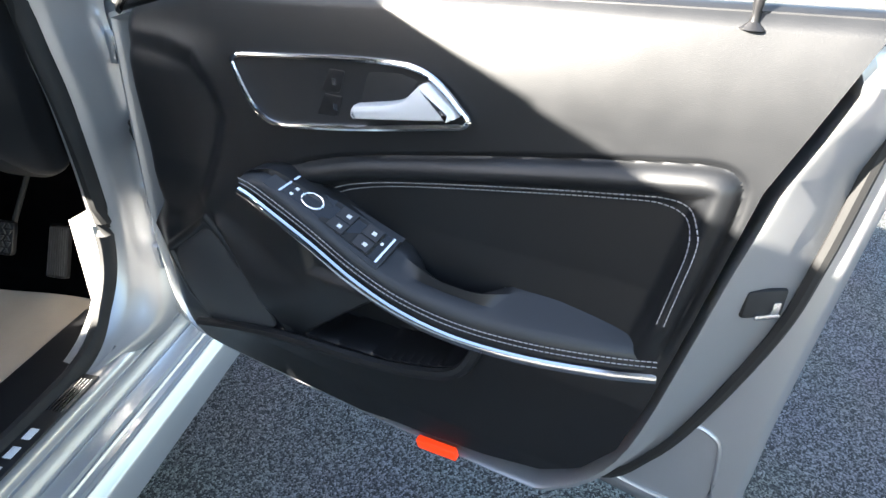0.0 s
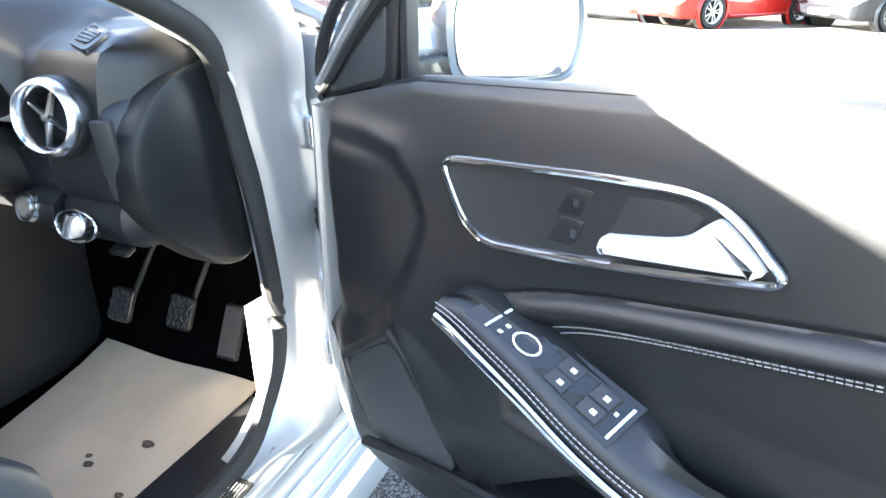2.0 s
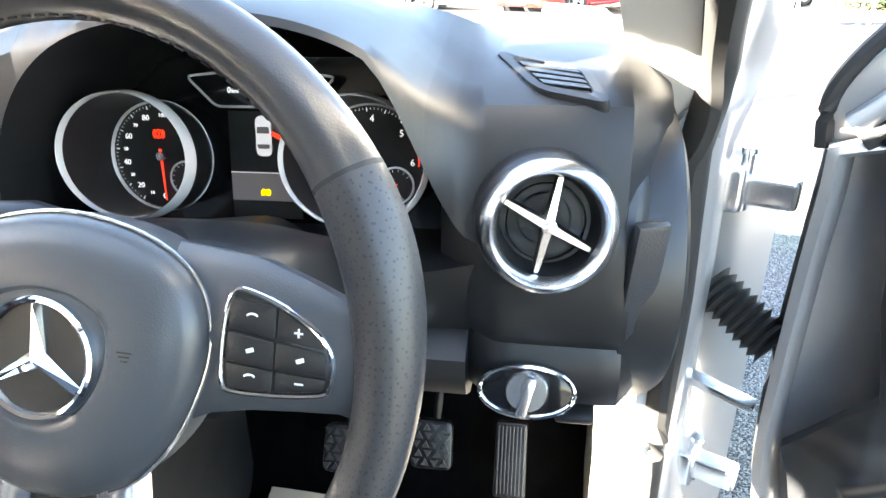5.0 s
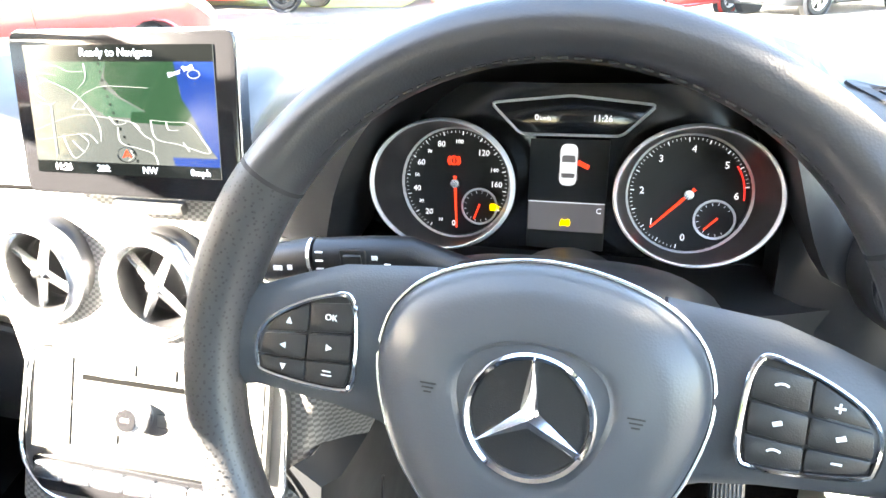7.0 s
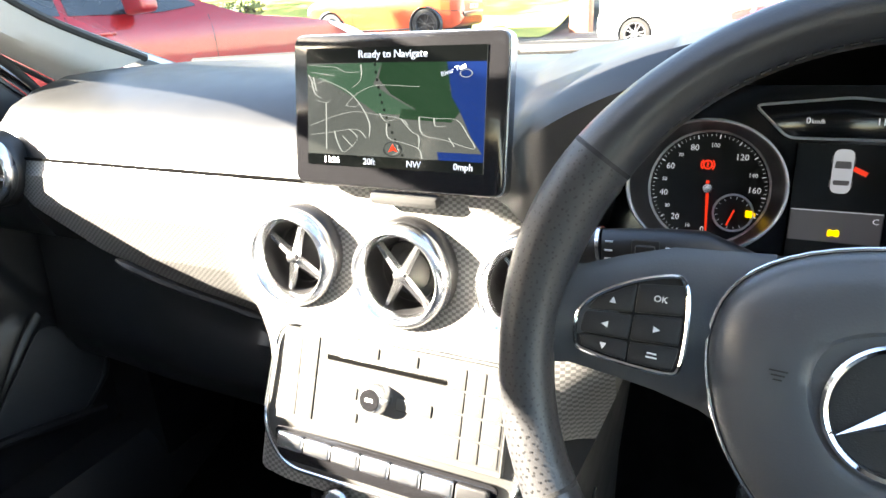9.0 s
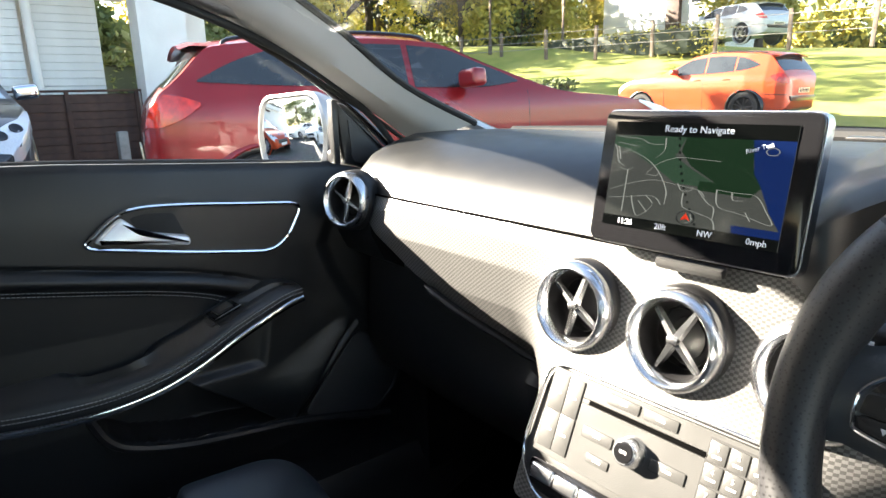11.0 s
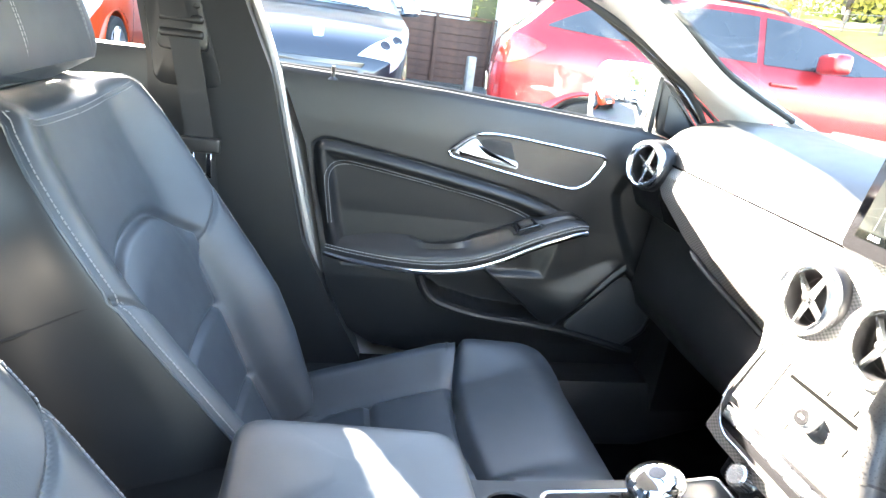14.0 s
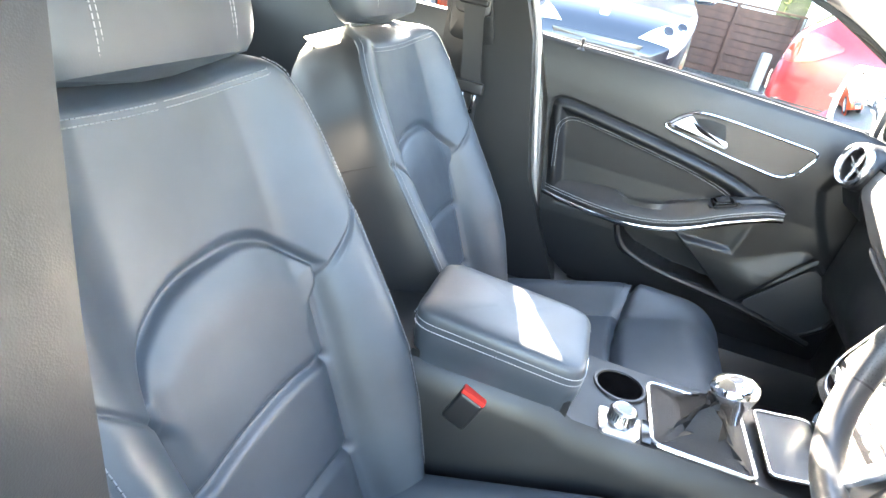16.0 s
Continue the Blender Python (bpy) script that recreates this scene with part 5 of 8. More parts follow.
part("icon_door", box((0.011, 0.004, 0.001), mc @ Matrix.Translation((0.013, 0.022, 0.002)) @ Matrix.Rotation(radians(-25), 4, "Z")), RED_LIT, scp)
part("amber_sign", slab([(p.x, p.y) for p in smooth_line([(-0.0042, -0.003), (-0.001, -0.0022), (0.003, -0.003), (0.0045, 0.0), (0.003, 0.0032), (-0.0005, 0.0022), (-0.003, 0.003), (-0.0045, 0.001)], 3, True)], 0.001, mc @ Matrix.Translation((0.0, -0.031, 0.0022))), AMBER_LIT, scp, "amber warning sign")
write("C", mc @ Matrix.Translation((0.029, -0.019, 0.0025)), 0.007, LIT, scp)
ml = facing((0.266, 0.290, 1.051), CN)
def warning(nm, m_, w_, mat, owner):
    """A ringed warning sign with two side arcs and a stroke."""
    ic_ = part(nm, tube([m_ @ Vector((w_ * math.cos(a), w_ * math.sin(a), 0)) for a in np.linspace(0, 2 * math.pi, 20, endpoint=False)], w_ * 0.24, 5, True), mat, owner, "lit warning sign")
    for k_ in (-1, 1):
        part("arc", tube([m_ @ Vector((k_ * w_ * 1.55 * math.cos(a), w_ * 1.55 * math.sin(a), 0)) for a in np.linspace(-0.8, 0.8, 7)], w_ * 0.22, 5), mat, ic_)
    part("stroke", box((w_ * 0.45, w_ * 1.1, 0.0006), m_), mat, ic_)


warning("brake_sign", ml @ Matrix.Translation((-0.002, 0.021, 0.0014)), 0.0036, RED_LIT, clu)
fuel = part("fuel_sign", slab(rounded([(-0.0035, -0.003), (0.002, -0.003), (0.002, 0.003), (-0.0035, 0.003)], 0.0006, 2), 0.001, ml @ Matrix.Translation((0.037, -0.021, 0.0010))), AMBER_LIT, clu, "amber fuel sign")
part("nozzle", tube([ml @ Matrix.Translation((0.037, -0.021, 0.0015)) @ Vector(q) for q in ((0.002, 0.001, 0), (0.0042, 0.001, 0), (0.0042, -0.002, 0))], 0.0006, 5), AMBER_LIT, fuel)
part("lower_cowl", loft([[Vector((x, y, z)) for y, z in ((0.215, 0.992 - 0.022 * c), (0.255, 0.985), (0.31, 0.985), (0.31, 0.88), (0.25, 0.88), (0.225, 0.93))] for x, c in ((0.155, 0), (0.20, 0.5), (0.266, 1), (0.369, 0.2), (0.472, 1), (0.54, 0.5), (0.585, 0))]), SOFT_B, clu)

# driver's side of the dash
dl = thing("driver_lower_dash", "black lower dash with start button and light switch", "dashboard panel")
prof = [(0.24, 1.062), (0.215, 1.045), (0.203, 1.01), (0.198, 0.97), (0.20, 0.935), (0.212, 0.918), (0.205, 0.905), (0.203, 0.885), (0.212, 0.86), (0.235, 0.845), (0.30, 0.84), (0.5, 0.86), (0.5, 1.06)]
part("side_pod", loft([[Vector((x, y + 0.05 * (1 - step(x, 0.53, 0.60)) + 0.05 * step(x, 0.695, 0.73), z)) for y, z in prof] for x in np.linspace(0.542, 0.728, 20)]), SOFT, dl, "moulded dash pod round the vent")
lowp = [(0.255, 0.925), (0.22, 0.912), (0.205, 0.90), (0.203, 0.882), (0.212, 0.86), (0.24, 0.842), (0.32, 0.832), (0.5, 0.84), (0.5, 0.92)]
part("switch_panel", loft([[Vector((x, y + 0.03 * (1 - step(x, 0.43, 0.50)), z)) for y, z in lowp] for x in np.linspace(0.42, 0.568, 10)]), SOFT, dl)
part("footwell_side", loft([[Vector((x + dx, y, z)) for x, z in ((0.128, 0.36), (0.150, 0.37), (0.155, 0.55), (0.166, 0.68), (0.182, 0.76), (0.190, 0.82), (0.165, 0.84), (0.128, 0.80))] for y, dx in ((0.118, -0.012), (0.135, 0.0), (0.20, 0.004), (0.34, 0.006), (0.52, 0.006))]), SOFT, dl, "dark padded side of the console")
part("footwell_seam", tube([(0.163, 0.245, 0.40), (0.170, 0.25, 0.60), (0.185, 0.24, 0.72)], 0.0016, 6), RUBBER, dl)
part("knee_panel", loft([[Vector((x, y, z)) for y, z in ((0.255, 0.96), (0.245, 0.90), (0.25, 0.86), (0.30, 0.83), (0.45, 0.82), (0.5, 0.96))] for x in np.linspace(0.16, 0.43, 8)]), SOFT, dl)
cover = smooth_line([(0.205, 0.95), (0.212, 1.0), (0.245, 1.05), (0.30, 1.085), (0.385, 1.10), (0.425, 1.07), (0.43, 0.95), (0.425, 0.80), (0.39, 0.765), (0.33, 0.785), (0.27, 0.835), (0.222, 0.89)], 5, True)
part("fuse_cover", slab([(p.x, p.y) for p in cover], 0.05, Matrix.Translation((0.695, 0, 0)) @ Matrix(((0, 0, 1, 0), (1, 0, 0, 0), (0, 1, 0, 0), (0, 0, 0, 1))), 0.016), SOFT, dl, "rounded black side cover of the dashboard")
part("woven_edge", box((0.028, 0.012, 0.105), pose(0.706, 0.206, 0.987, 8, 0, 24), 0.005), DARKWEAVE, dl)
m = facing((0.510, 0.203, 0.892), (-0.05, -1, 0.35))
sb = part("start_button", revolve([(0, 0.004), (0.014, 0.0045), (0.016, 0.003), (0.017, -0.006)], m, 32), SATIN, dl, "round start button")
part("button_ring", revolve([(0.0195, -0.004), (0.0205, 0.002), (0.023, 0.002), (0.0245, -0.006)], m, 36), CHROME, sb)
m = facing((0.622, 0.196, 0.882), (0.0, -1, 0.30))
part("switch_ring", tube([m @ Vector((0.040 * math.cos(a), 0.0225 * math.sin(a), 0.003)) for a in np.linspace(0, 2 * math.pi, 44, endpoint=False)], 0.0022, 8, True), CHROME, dl, "oval chrome ring")
part("switch_base", slab([(0.039 * math.cos(a), 0.0215 * math.sin(a)) for a in np.linspace(0, 2 * math.pi, 44, endpoint=False)], 0.008, m @ Matrix.Translation((0, 0, -0.005)), 0.001), GLOSSY, dl)
lk = part("light_switch", revolve([(0.0, 0.006), (0.017, 0.006), (0.019, 0.002)], m, 30), SATIN, dl, "rotary light switch")
part("grip", box((0.009, 0.036, 0.02), m @ Matrix.Translation((0, 0, 0.010)) @ Matrix.Rotation(radians(-14), 4, "Z"), 0.003), SATIN, lk)
part("release_lever", box((0.035, 0.02, 0.010), pose(0.665, 0.225, 0.840, 20), 0.004), HARD, dl)
# steering wheel
WC = Vector((0.3755, 0.012, 1.031))
WT = facing(WC, (0, -math.cos(radians(21)), math.sin(radians(21)))) @ Matrix.Rotation(radians(-2.6), 4, "Z")
wup = WT.to_3x3() @ Vector((0, 0, 1))
sw = thing("steering_wheel", "black leather three-spoke steering wheel with chrome-edged buttons", "steering wheel")


def perforated():
    m = material("perforated_leather", (0.024, 0.024, 0.026), 0.42, grain=0.2, grain_size=600, wear=0.06)
    nt = m.node_tree
    b = nt.nodes["Principled BSDF"]
    v = nt.nodes.new("ShaderNodeTexVoronoi")
    v.inputs["Scale"].default_value, v.inputs["Randomness"].default_value = 300, 0.1
    nt.links.new(nt.nodes["Texture Coordinate"].outputs["Object"], v.inputs["Vector"])
    r = nt.nodes.new("ShaderNodeValToRGB")
    r.color_ramp.elements[0].position, r.color_ramp.elements[1].position = 0.16, 0.24
    r.color_ramp.elements[0].color, r.color_ramp.elements[1].color = (0.004, 0.004, 0.004, 1), (0.026, 0.026, 0.028, 1)
    nt.links.new(v.outputs["Distance"], r.inputs["Fac"])
    nt.links.new(r.outputs["Color"], b.inputs["Base Color"])
    bp_ = nt.nodes.new("ShaderNodeBump")
    bp_.inputs["Strength"].default_value, bp_.inputs["Distance"].default_value = 0.7, 0.001
    nt.links.new(r.outputs["Color"], bp_.inputs["Height"])
    nt.links.new(bp_.outputs[0], b.inputs["Normal"])
    return m


PERF = perforated()


def rim_arc(a0, a1, n):
    path, rr = [], []
    for k in range(n + 1):
        a = a0 + (a1 - a0) * k / n
        dg = math.degrees(a) % 360
        flat = 1 - 0.07 * max(0, -math.sin(a)) ** 8
        path.append(WT @ Vector((0.1835 * math.cos(a), 0.1835 * math.sin(a) * flat + 0.003, 0.013)))
        rr.append(0.0162 + 0.0035 * (bump(dg, 22, 20) + bump(dg, 158, 20) + bump(dg, 382, 20)))
    return path, rr


for nm, a0, a1, mat in (("rim_top", 32, 148, RIMLEATHER), ("rim_grip", 148, 212, PERF), ("rim_grip", -32, 32, PERF), ("rim_bottom", 212, 328, RIMLEATHER)):
    pth, rr = rim_arc(radians(a0), radians(a1), 40)
    part(nm, tube(pth, rr, 16, False, 1.12, wup), mat, sw, "perforated leather grip" if mat is PERF else "smooth leather rim")
for a0 in (148, -32):
    holes = bmesh.new()
    for k in range(46):
        a = radians(a0 + 1.5 + 61 * k / 45)
        (p, ), (rad, ) = (q[1:2] for q in rim_arc(a - 0.001, a + 0.001, 2))
        out = (WT.to_3x3() @ Vector((math.cos(a), math.sin(a), 0))).normalized()
        for j in range(22):
            b_ = 2 * math.pi * (j + 0.5 * (k % 2)) / 22
            nrm = (math.cos(b_) * out + math.sin(b_) * wup).normalized()
            c = p + rad * 1.006 * (math.cos(b_) * out + 1.12 * math.sin(b_) * wup)
            e1_ = nrm.orthogonal().normalized()
            e2_ = nrm.cross(e1_)
            holes.faces.new([holes.verts.new(c + 0.0007 * (math.cos(q) * e1_ + math.sin(q) * e2_)) for q in np.linspace(0, 2 * math.pi, 6, endpoint=False)])
    tagged(part("perforation", holes, HARD, sw, smooth=False), kind="stuff")
for a in (32, 148, 212, 328):
    p0, r0 = rim_arc(radians(a - 0.4), radians(a + 0.4), 2)
    part("rim_seam", tube(p0, [r + 0.0002 for r in r0], 16, False, 1.12, wup), RUBBER, sw)
sti = [WT @ Vector((0.1675 * math.cos(a), 0.1675 * math.sin(a) + 0.003, 0.019)) for a in np.linspace(radians(33), radians(147), 60)]
part("rim_stitching", stitches(sti, 0.008, 0.005, 0.0007, 0.0, wup), RUBBER, sw)
hub = smooth_line([(0, 0.070), (0.045, 0.062), (0.074, 0.044), (0.085, 0.018), (0.082, -0.012), (0.068, -0.045), (0.045, -0.072), (0.018, -0.084), (0, -0.085), (-0.018, -0.084), (-0.045, -0.072), (-0.068, -0.045), (-0.082, -0.012), (-0.085, 0.018), (-0.074, 0.044), (-0.045, 0.062)], 4, True)
rings = [[WT @ Vector((p.x * k, p.y * k, h)) for p in hub] for k, h in ((1.0, -0.02), (1.0, 0.008), (0.975, 0.016), (0.9, 0.022), (0.72, 0.0265), (0.52, 0.028), (0.47, 0.0275), (0.44, 0.025), (0.3, 0.0245))]
part("airbag_cover", loft(rings), PAD, sw, "smooth black centre pad")
part("pad_edge", tube([WT @ Vector((p.x * 1.012, p.y * 1.012, 0.009)) for p in hub[len(hub) * 9 // 16 + 2:] + hub[:len(hub) * 7 // 16 - 1]], 0.0012, 6, False, 1, wup), SATIN, sw, "fine silver line round the pad")
for s in (-1, 1):
    rows = []
    for x, y0, y1, zz in ((0.060, -0.040, 0.058, 0.004), (0.085, -0.028, 0.056, 0.008), (0.110, -0.022, 0.054, 0.012), (0.135, -0.019, 0.046, 0.014), (0.158, -0.017, 0.037, 0.015), (0.185, -0.024, 0.034, 0.014)):
        rows.append([WT @ Vector((s * x, y, z)) for y, z in ((y0, zz - 0.022), (y1, zz - 0.022), (y1 + 0.002, zz - 0.006), (y1 - 0.006, zz), ((y0 + y1) / 2, zz + 0.002), (y0 + 0.006, zz), (y0 - 0.002, zz - 0.006))])
    part("spoke", loft(rows), PAD, sw)
    pad = smooth_line([(0.0985, 0.0385), (0.105, 0.0405), (0.124, 0.0345), (0.143, 0.0235), (0.152, 0.011), (0.151, -0.004), (0.146, -0.0085), (0.122, -0.0115), (0.1005, -0.0118), (0.0945, -0.008), (0.0935, 0.008), (0.095, 0.028)], 4, True)
    m = WT @ Matrix.Translation((s * 0.003, 0, 0.0145)) @ Matrix.Diagonal((s, 1, 1, 1))
    bz = part("button_bezel", tube([m @ Vector((p.x, p.y, 0.0022)) for p in pad], 0.0015, 8, True, 1, wup), CHROME, sw, "chrome-edged button cluster")
    part("button_base", slab([(p.x, p.y) for p in pad], 0.0012, m, 0.0006), RUBBER, bz)
    keys = [[(0.0965, 0.0365), (0.1215, 0.0335), (0.1215, 0.0175), (0.0965, 0.0205)], [(0.1225, 0.0333), (0.1425, 0.0222), (0.1475, 0.0145), (0.1225, 0.0173)],
            [(0.0965, 0.0192), (0.1215, 0.0163), (0.1215, 0.0023), (0.0965, 0.0042)], [(0.1225, 0.0161), (0.1482, 0.0133), (0.1495, 0.0015), (0.1225, 0.0022)],
            [(0.0958, 0.0030), (0.1215, 0.0011), (0.1215, -0.0100), (0.0980, -0.0102)], [(0.1225, 0.0010), (0.1495, 0.0003), (0.1475, -0.0062), (0.1225, -0.0099)]]
    for k, quad_ in enumerate(keys):
        rise = 0.0008 if k in (2, 3) else 0.0
        key = part("button", slab(rounded(quad_, 0.0018, 2), 0.0026 + rise, m, 0.0005), HARD, bz, "black button")
        bx_, by_ = sum(p[0] for p in quad_) / 4, sum(p[1] for p in quad_) / 4
        ic = m @ Matrix.Translation((bx_, by_, 0.0027 + rise))
        if s < 0 and k == 0:
            write("OK", WT @ Matrix.Translation((-bx_ - 0.003, by_, 0.0174)), 0.005, WHITE, key, depth=0.0002)
        elif s < 0 and k in (1, 2, 3, 5):
            ang = {1: 90, 2: 180, 3: 0, 5: 270}[k]
            t3 = [(0.0023 * math.cos(radians(ang + q)), 0.0023 * math.sin(radians(ang + q))) for q in (0, 125, 235)]
            part("mark", slab(t3, 0.0003, ic), WHITE, key)
        elif s < 0:
            for w_, h_, oy in ((0.005, 0.0008, 0.0013), (0.006, 0.0008, -0.0009)):
                part("mark", box((w_, h_, 0.0004), ic @ Matrix.Translation((0, oy, 0))), WHITE, key)
        elif k == 1:
            for w_, h_ in ((0.0046, 0.001), (0.001, 0.0046)):
                part("mark", box((w_, h_, 0.0004), ic), WHITE, key)
        elif k == 5:
            part("mark", box((0.0046, 0.001, 0.0004), ic), WHITE, key)
        elif k in (0, 4):
            part("mark", tube([ic @ Vector((0.0032 * math.cos(a), 0.002 * math.sin(a), 0)) for a in np.linspace(0.5, 2.7, 7)], 0.0006, 5), WHITE, key)
        else:
            part("mark", box((0.0042, 0.0022, 0.0004), ic @ Matrix.Rotation(radians(20), 4, "Z"), 0.0001), WHITE, key)
for s in (-1, 1):
    part("lower_spoke", loft([[WT @ Vector((s * x + dx, y, z)) for dx, z in ((-0.012, -0.012), (0.012, -0.012), (0.012, zz - 0.003), (0.008, zz), (-0.008, zz), (-0.012, zz - 0.003))] for x, y, zz in ((0.030, -0.072, 0.006), (0.034, -0.105, 0.008), (0.044, -0.140, 0.012), (0.058, -0.166, 0.014))]), SATIN, sw, "satin silver lower spoke")
part("spoke_web", box((0.05, 0.09, 0.012), WT @ Matrix.Translation((0, -0.115, -0.006)), 0.004), HARD, sw)
em = WT @ Matrix.Translation((0, -0.005, 0.026)) @ Matrix.Scale(1.1, 4)
part("emblem_base", revolve([(0, 0.0), (0.026, 0.0), (0.028, -0.003)], em, 40), HARD, sw)
part("emblem_ring", revolve([(0.0262, 0.0), (0.0268, 0.0025), (0.0285, 0.0035), (0.0298, 0.002), (0.030, -0.003)], em, 56), CHROME, sw, "chrome emblem ring")
for k in range(3):
    a = radians(90 + 120 * k)
    part("emblem_arm", loft([[em @ Vector((r * math.cos(a) - q * math.sin(a), r * math.sin(a) + q * math.cos(a), h)) for q, h in ((-wd, 0), (0, 0.0048), (wd, 0))] for r, wd in ((0.0, 0.0046), (0.0265, 0.0011))]), CHROME, sw, "chrome emblem arm")
for hx in (-0.052, 0.050):
    for q in range(3):
        part("pad_mark", box((0.0085 - 0.0022 * q, 0.0008, 0.0006), WT @ Matrix.Translation((hx, 0.004 - 0.0022 * q, 0.0277)), 0.0002), RUBBER, sw)
part("column", revolve([(0.05, -0.02), (0.062, -0.05), (0.066, -0.24), (0, -0.24)], WT, 28), HARD, sw)
def shroud_ring(y, zt, hw):
    return [Vector((0.3755 + hw * math.copysign(abs(math.cos(a)) ** 0.6, math.cos(a)), y, zt - 0.055 + 0.055 * math.copysign(abs(math.sin(a)) ** 0.7, math.sin(a)))) for a in np.linspace(0, 2 * math.pi, 36, endpoint=False)]


part("column_shroud", loft([shroud_ring(*q) for q in ((0.055, 1.050, 0.070), (0.075, 1.060, 0.085), (0.115, 1.060, 0.098), (0.16, 1.043, 0.110), (0.205, 1.018, 0.125), (0.26, 0.988, 0.135))]), SOFT_B, dl, "smooth black steering column shroud")
stk = thing("control_stalk", "black control stalk behind the wheel", "stalk")
part("arm", tube([(0.335, 0.130, 1.030), (0.275, 0.112, 1.058), (0.250, 0.106, 1.0580), (0.213, 0.101, 1.0565)], [0.012, 0.0135, 0.0140, 0.0135], 16), HARD, stk)
part("tip", tube([(0.2115, 0.101, 1.0562), (0.182, 0.098, 1.0505), (0.175, 0.0975, 1.0495)], [0.0145, 0.0145, 0.0135], 18), HARD, stk)
part("band", tube([(0.2135, 0.101, 1.0566), (0.2110, 0.101, 1.0562)], 0.0150, 18), SATIN, stk)
part("end_cap", tube([(0.176, 0.0976, 1.0496), (0.173, 0.0972, 1.0492), (0.170, 0.0970, 1.0490)], [0.0142, 0.0138, 0.010], 18), SATIN, stk)
for k in range(4):
    part("mark", box((0.005, 0.0012, 0.0009), pose(0.2195, 0.0880 + 0.0004 * (k - 1.5) ** 2, 1.0660 - 0.006 * k, 0, 0, 5)), WHITE, stk)
part("switch_frame", box((0.018, 0.003, 0.020), pose(0.243, 0.0918, 1.0585, 0, 0, 6), 0.002), RUBBER, stk)
part("wash_switch", box((0.013, 0.004, 0.014), pose(0.243, 0.0905, 1.0585, 6, 0, 6), 0.002), HARD, stk, "black rocker switch")
part("mark", box((0.013, 0.001, 0.0012), pose(0.243, 0.0882, 1.0525, 0, 0, 6)), WHITE, stk)
for dx, dz in ((0.0, 0.004), (0.002, -0.003), (0.009, -0.001)):
    part("mark", box((0.004, 0.0012, 0.0028), pose(0.2575 + dx, 0.0935, 1.0585 + dz, 0, 0, 6)), WHITE, stk)
part("mark", box((0.006, 0.0015, 0.003), pose(0.190, 0.0840, 1.054, 0, 0, 5)), WHITE, stk)
part("mark", box((0.003, 0.0015, 0.003), pose(0.199, 0.0842, 1.055, 0, 0, 5)), WHITE, stk)

# pedals and floor
SCUFF = material("mud_scuff", (0.10, 0.075, 0.055), 0.9, vary=0.4, vary_size=80)
for nm, x, y, z, w_, h_ in (("clutch_pedal", 0.357, 0.440, 0.570, 0.058, 0.070), ("brake_pedal", 0.482, 0.475, 0.562, 0.062, 0.072)):
    pd = thing(nm, "ribbed black rubber foot pedal on a steel arm", "pedal", "foot pedals")
    mm = facing((x, y, z), (0, -1, 0.55))
    part("pad", slab(rounded([(-w_ / 2, -h_ / 2), (w_ / 2, -h_ / 2), (w_ / 2 * 0.94, h_ / 2), (-w_ / 2 * 0.94, h_ / 2)], 0.012, 4), 0.012, mm, 0.004), HARD, pd)
    for r_ in range(5):
        for k in range(4):
            tx_, ty_ = (k - 1.5) * w_ * 0.225 + (0.25 if r_ % 2 else -0.25) * w_ * 0.11, (r_ - 2) * h_ * 0.178
            part("tread", slab([(tx_ - 0.0058, ty_ - 0.0045), (tx_ + 0.0058, ty_ - 0.0045), (tx_, ty_ + 0.0055)] if (r_ + k) % 2 else [(tx_ - 0.0058, ty_ + 0.0045), (tx_, ty_ - 0.0055), (tx_ + 0.0058, ty_ + 0.0045)], 0.0035, mm @ Matrix.Translation((0, 0, 0.0115)), 0.0008), STEEL, pd)
    part("arm", tube([(x, y + 0.02, z), (x + 0.005, y + 0.10, z + 0.10), (x + 0.005, y + 0.12, z + 0.24)], 0.006, 8), RUBBER, pd)
ac = thing("accelerator_pedal", "ribbed accelerator pedal hinged at the floor", "pedal", "foot pedals")
mm = facing((0.597, 0.485, 0.530), (0, -1, 0.50))
part("pad", slab(rounded([(-0.024, -0.050), (0.024, -0.050), (0.023, 0.062), (-0.023, 0.062)], 0.006, 3), 0.012, mm, 0.003), HARD, ac)
for k in range(8):
    part("tread", box((0.0026, 0.100, 0.003), mm @ Matrix.Translation((-0.0185 + 0.0053 * k, 0.006, 0.0125)), 0.001), STEEL, ac)
for sx in (1, -1):
    if sx > 0:
        mat_ = thing("paper_mat", "buff paper floor mat over the footwell carpet", "floor mat")
        part("sheet", loft([[Vector((x, y, z + 0.004 * math.sin(17 * x + 9 * y))) for x in np.linspace(0.20, 0.635, 14)] + [Vector((x, y, z - 0.004)) for x in np.linspace(0.635, 0.20, 14)] for y, z in ((-0.25, 0.352), (0.0, 0.352), (0.2, 0.358), (0.32, 0.374), (0.42, 0.390), (0.495, 0.412))]), PAPER, mat_)
        for sx_, sy_, sw_ in ((0.52, 0.30, 0.016), (0.45, 0.22, 0.012), (0.435, 0.235, 0.008), (0.56, 0.19, 0.010)):
            zz = interp(sy_, [(0.2, 0.358), (0.32, 0.374)]) + 0.004 * math.sin(17 * sx_ + 9 * sy_)
            part("scuff", tube([(sx_ + 0.6 * sw_ * math.cos(a) * (1 + 0.3 * math.sin(3 * a)), sy_ + 0.35 * sw_ * math.sin(a), zz + 0.0012) for a in np.linspace(0, 2 * math.pi, 9, endpoint=False)], 0.35 * sw_, 5, True, 0.12), SCUFF, mat_)

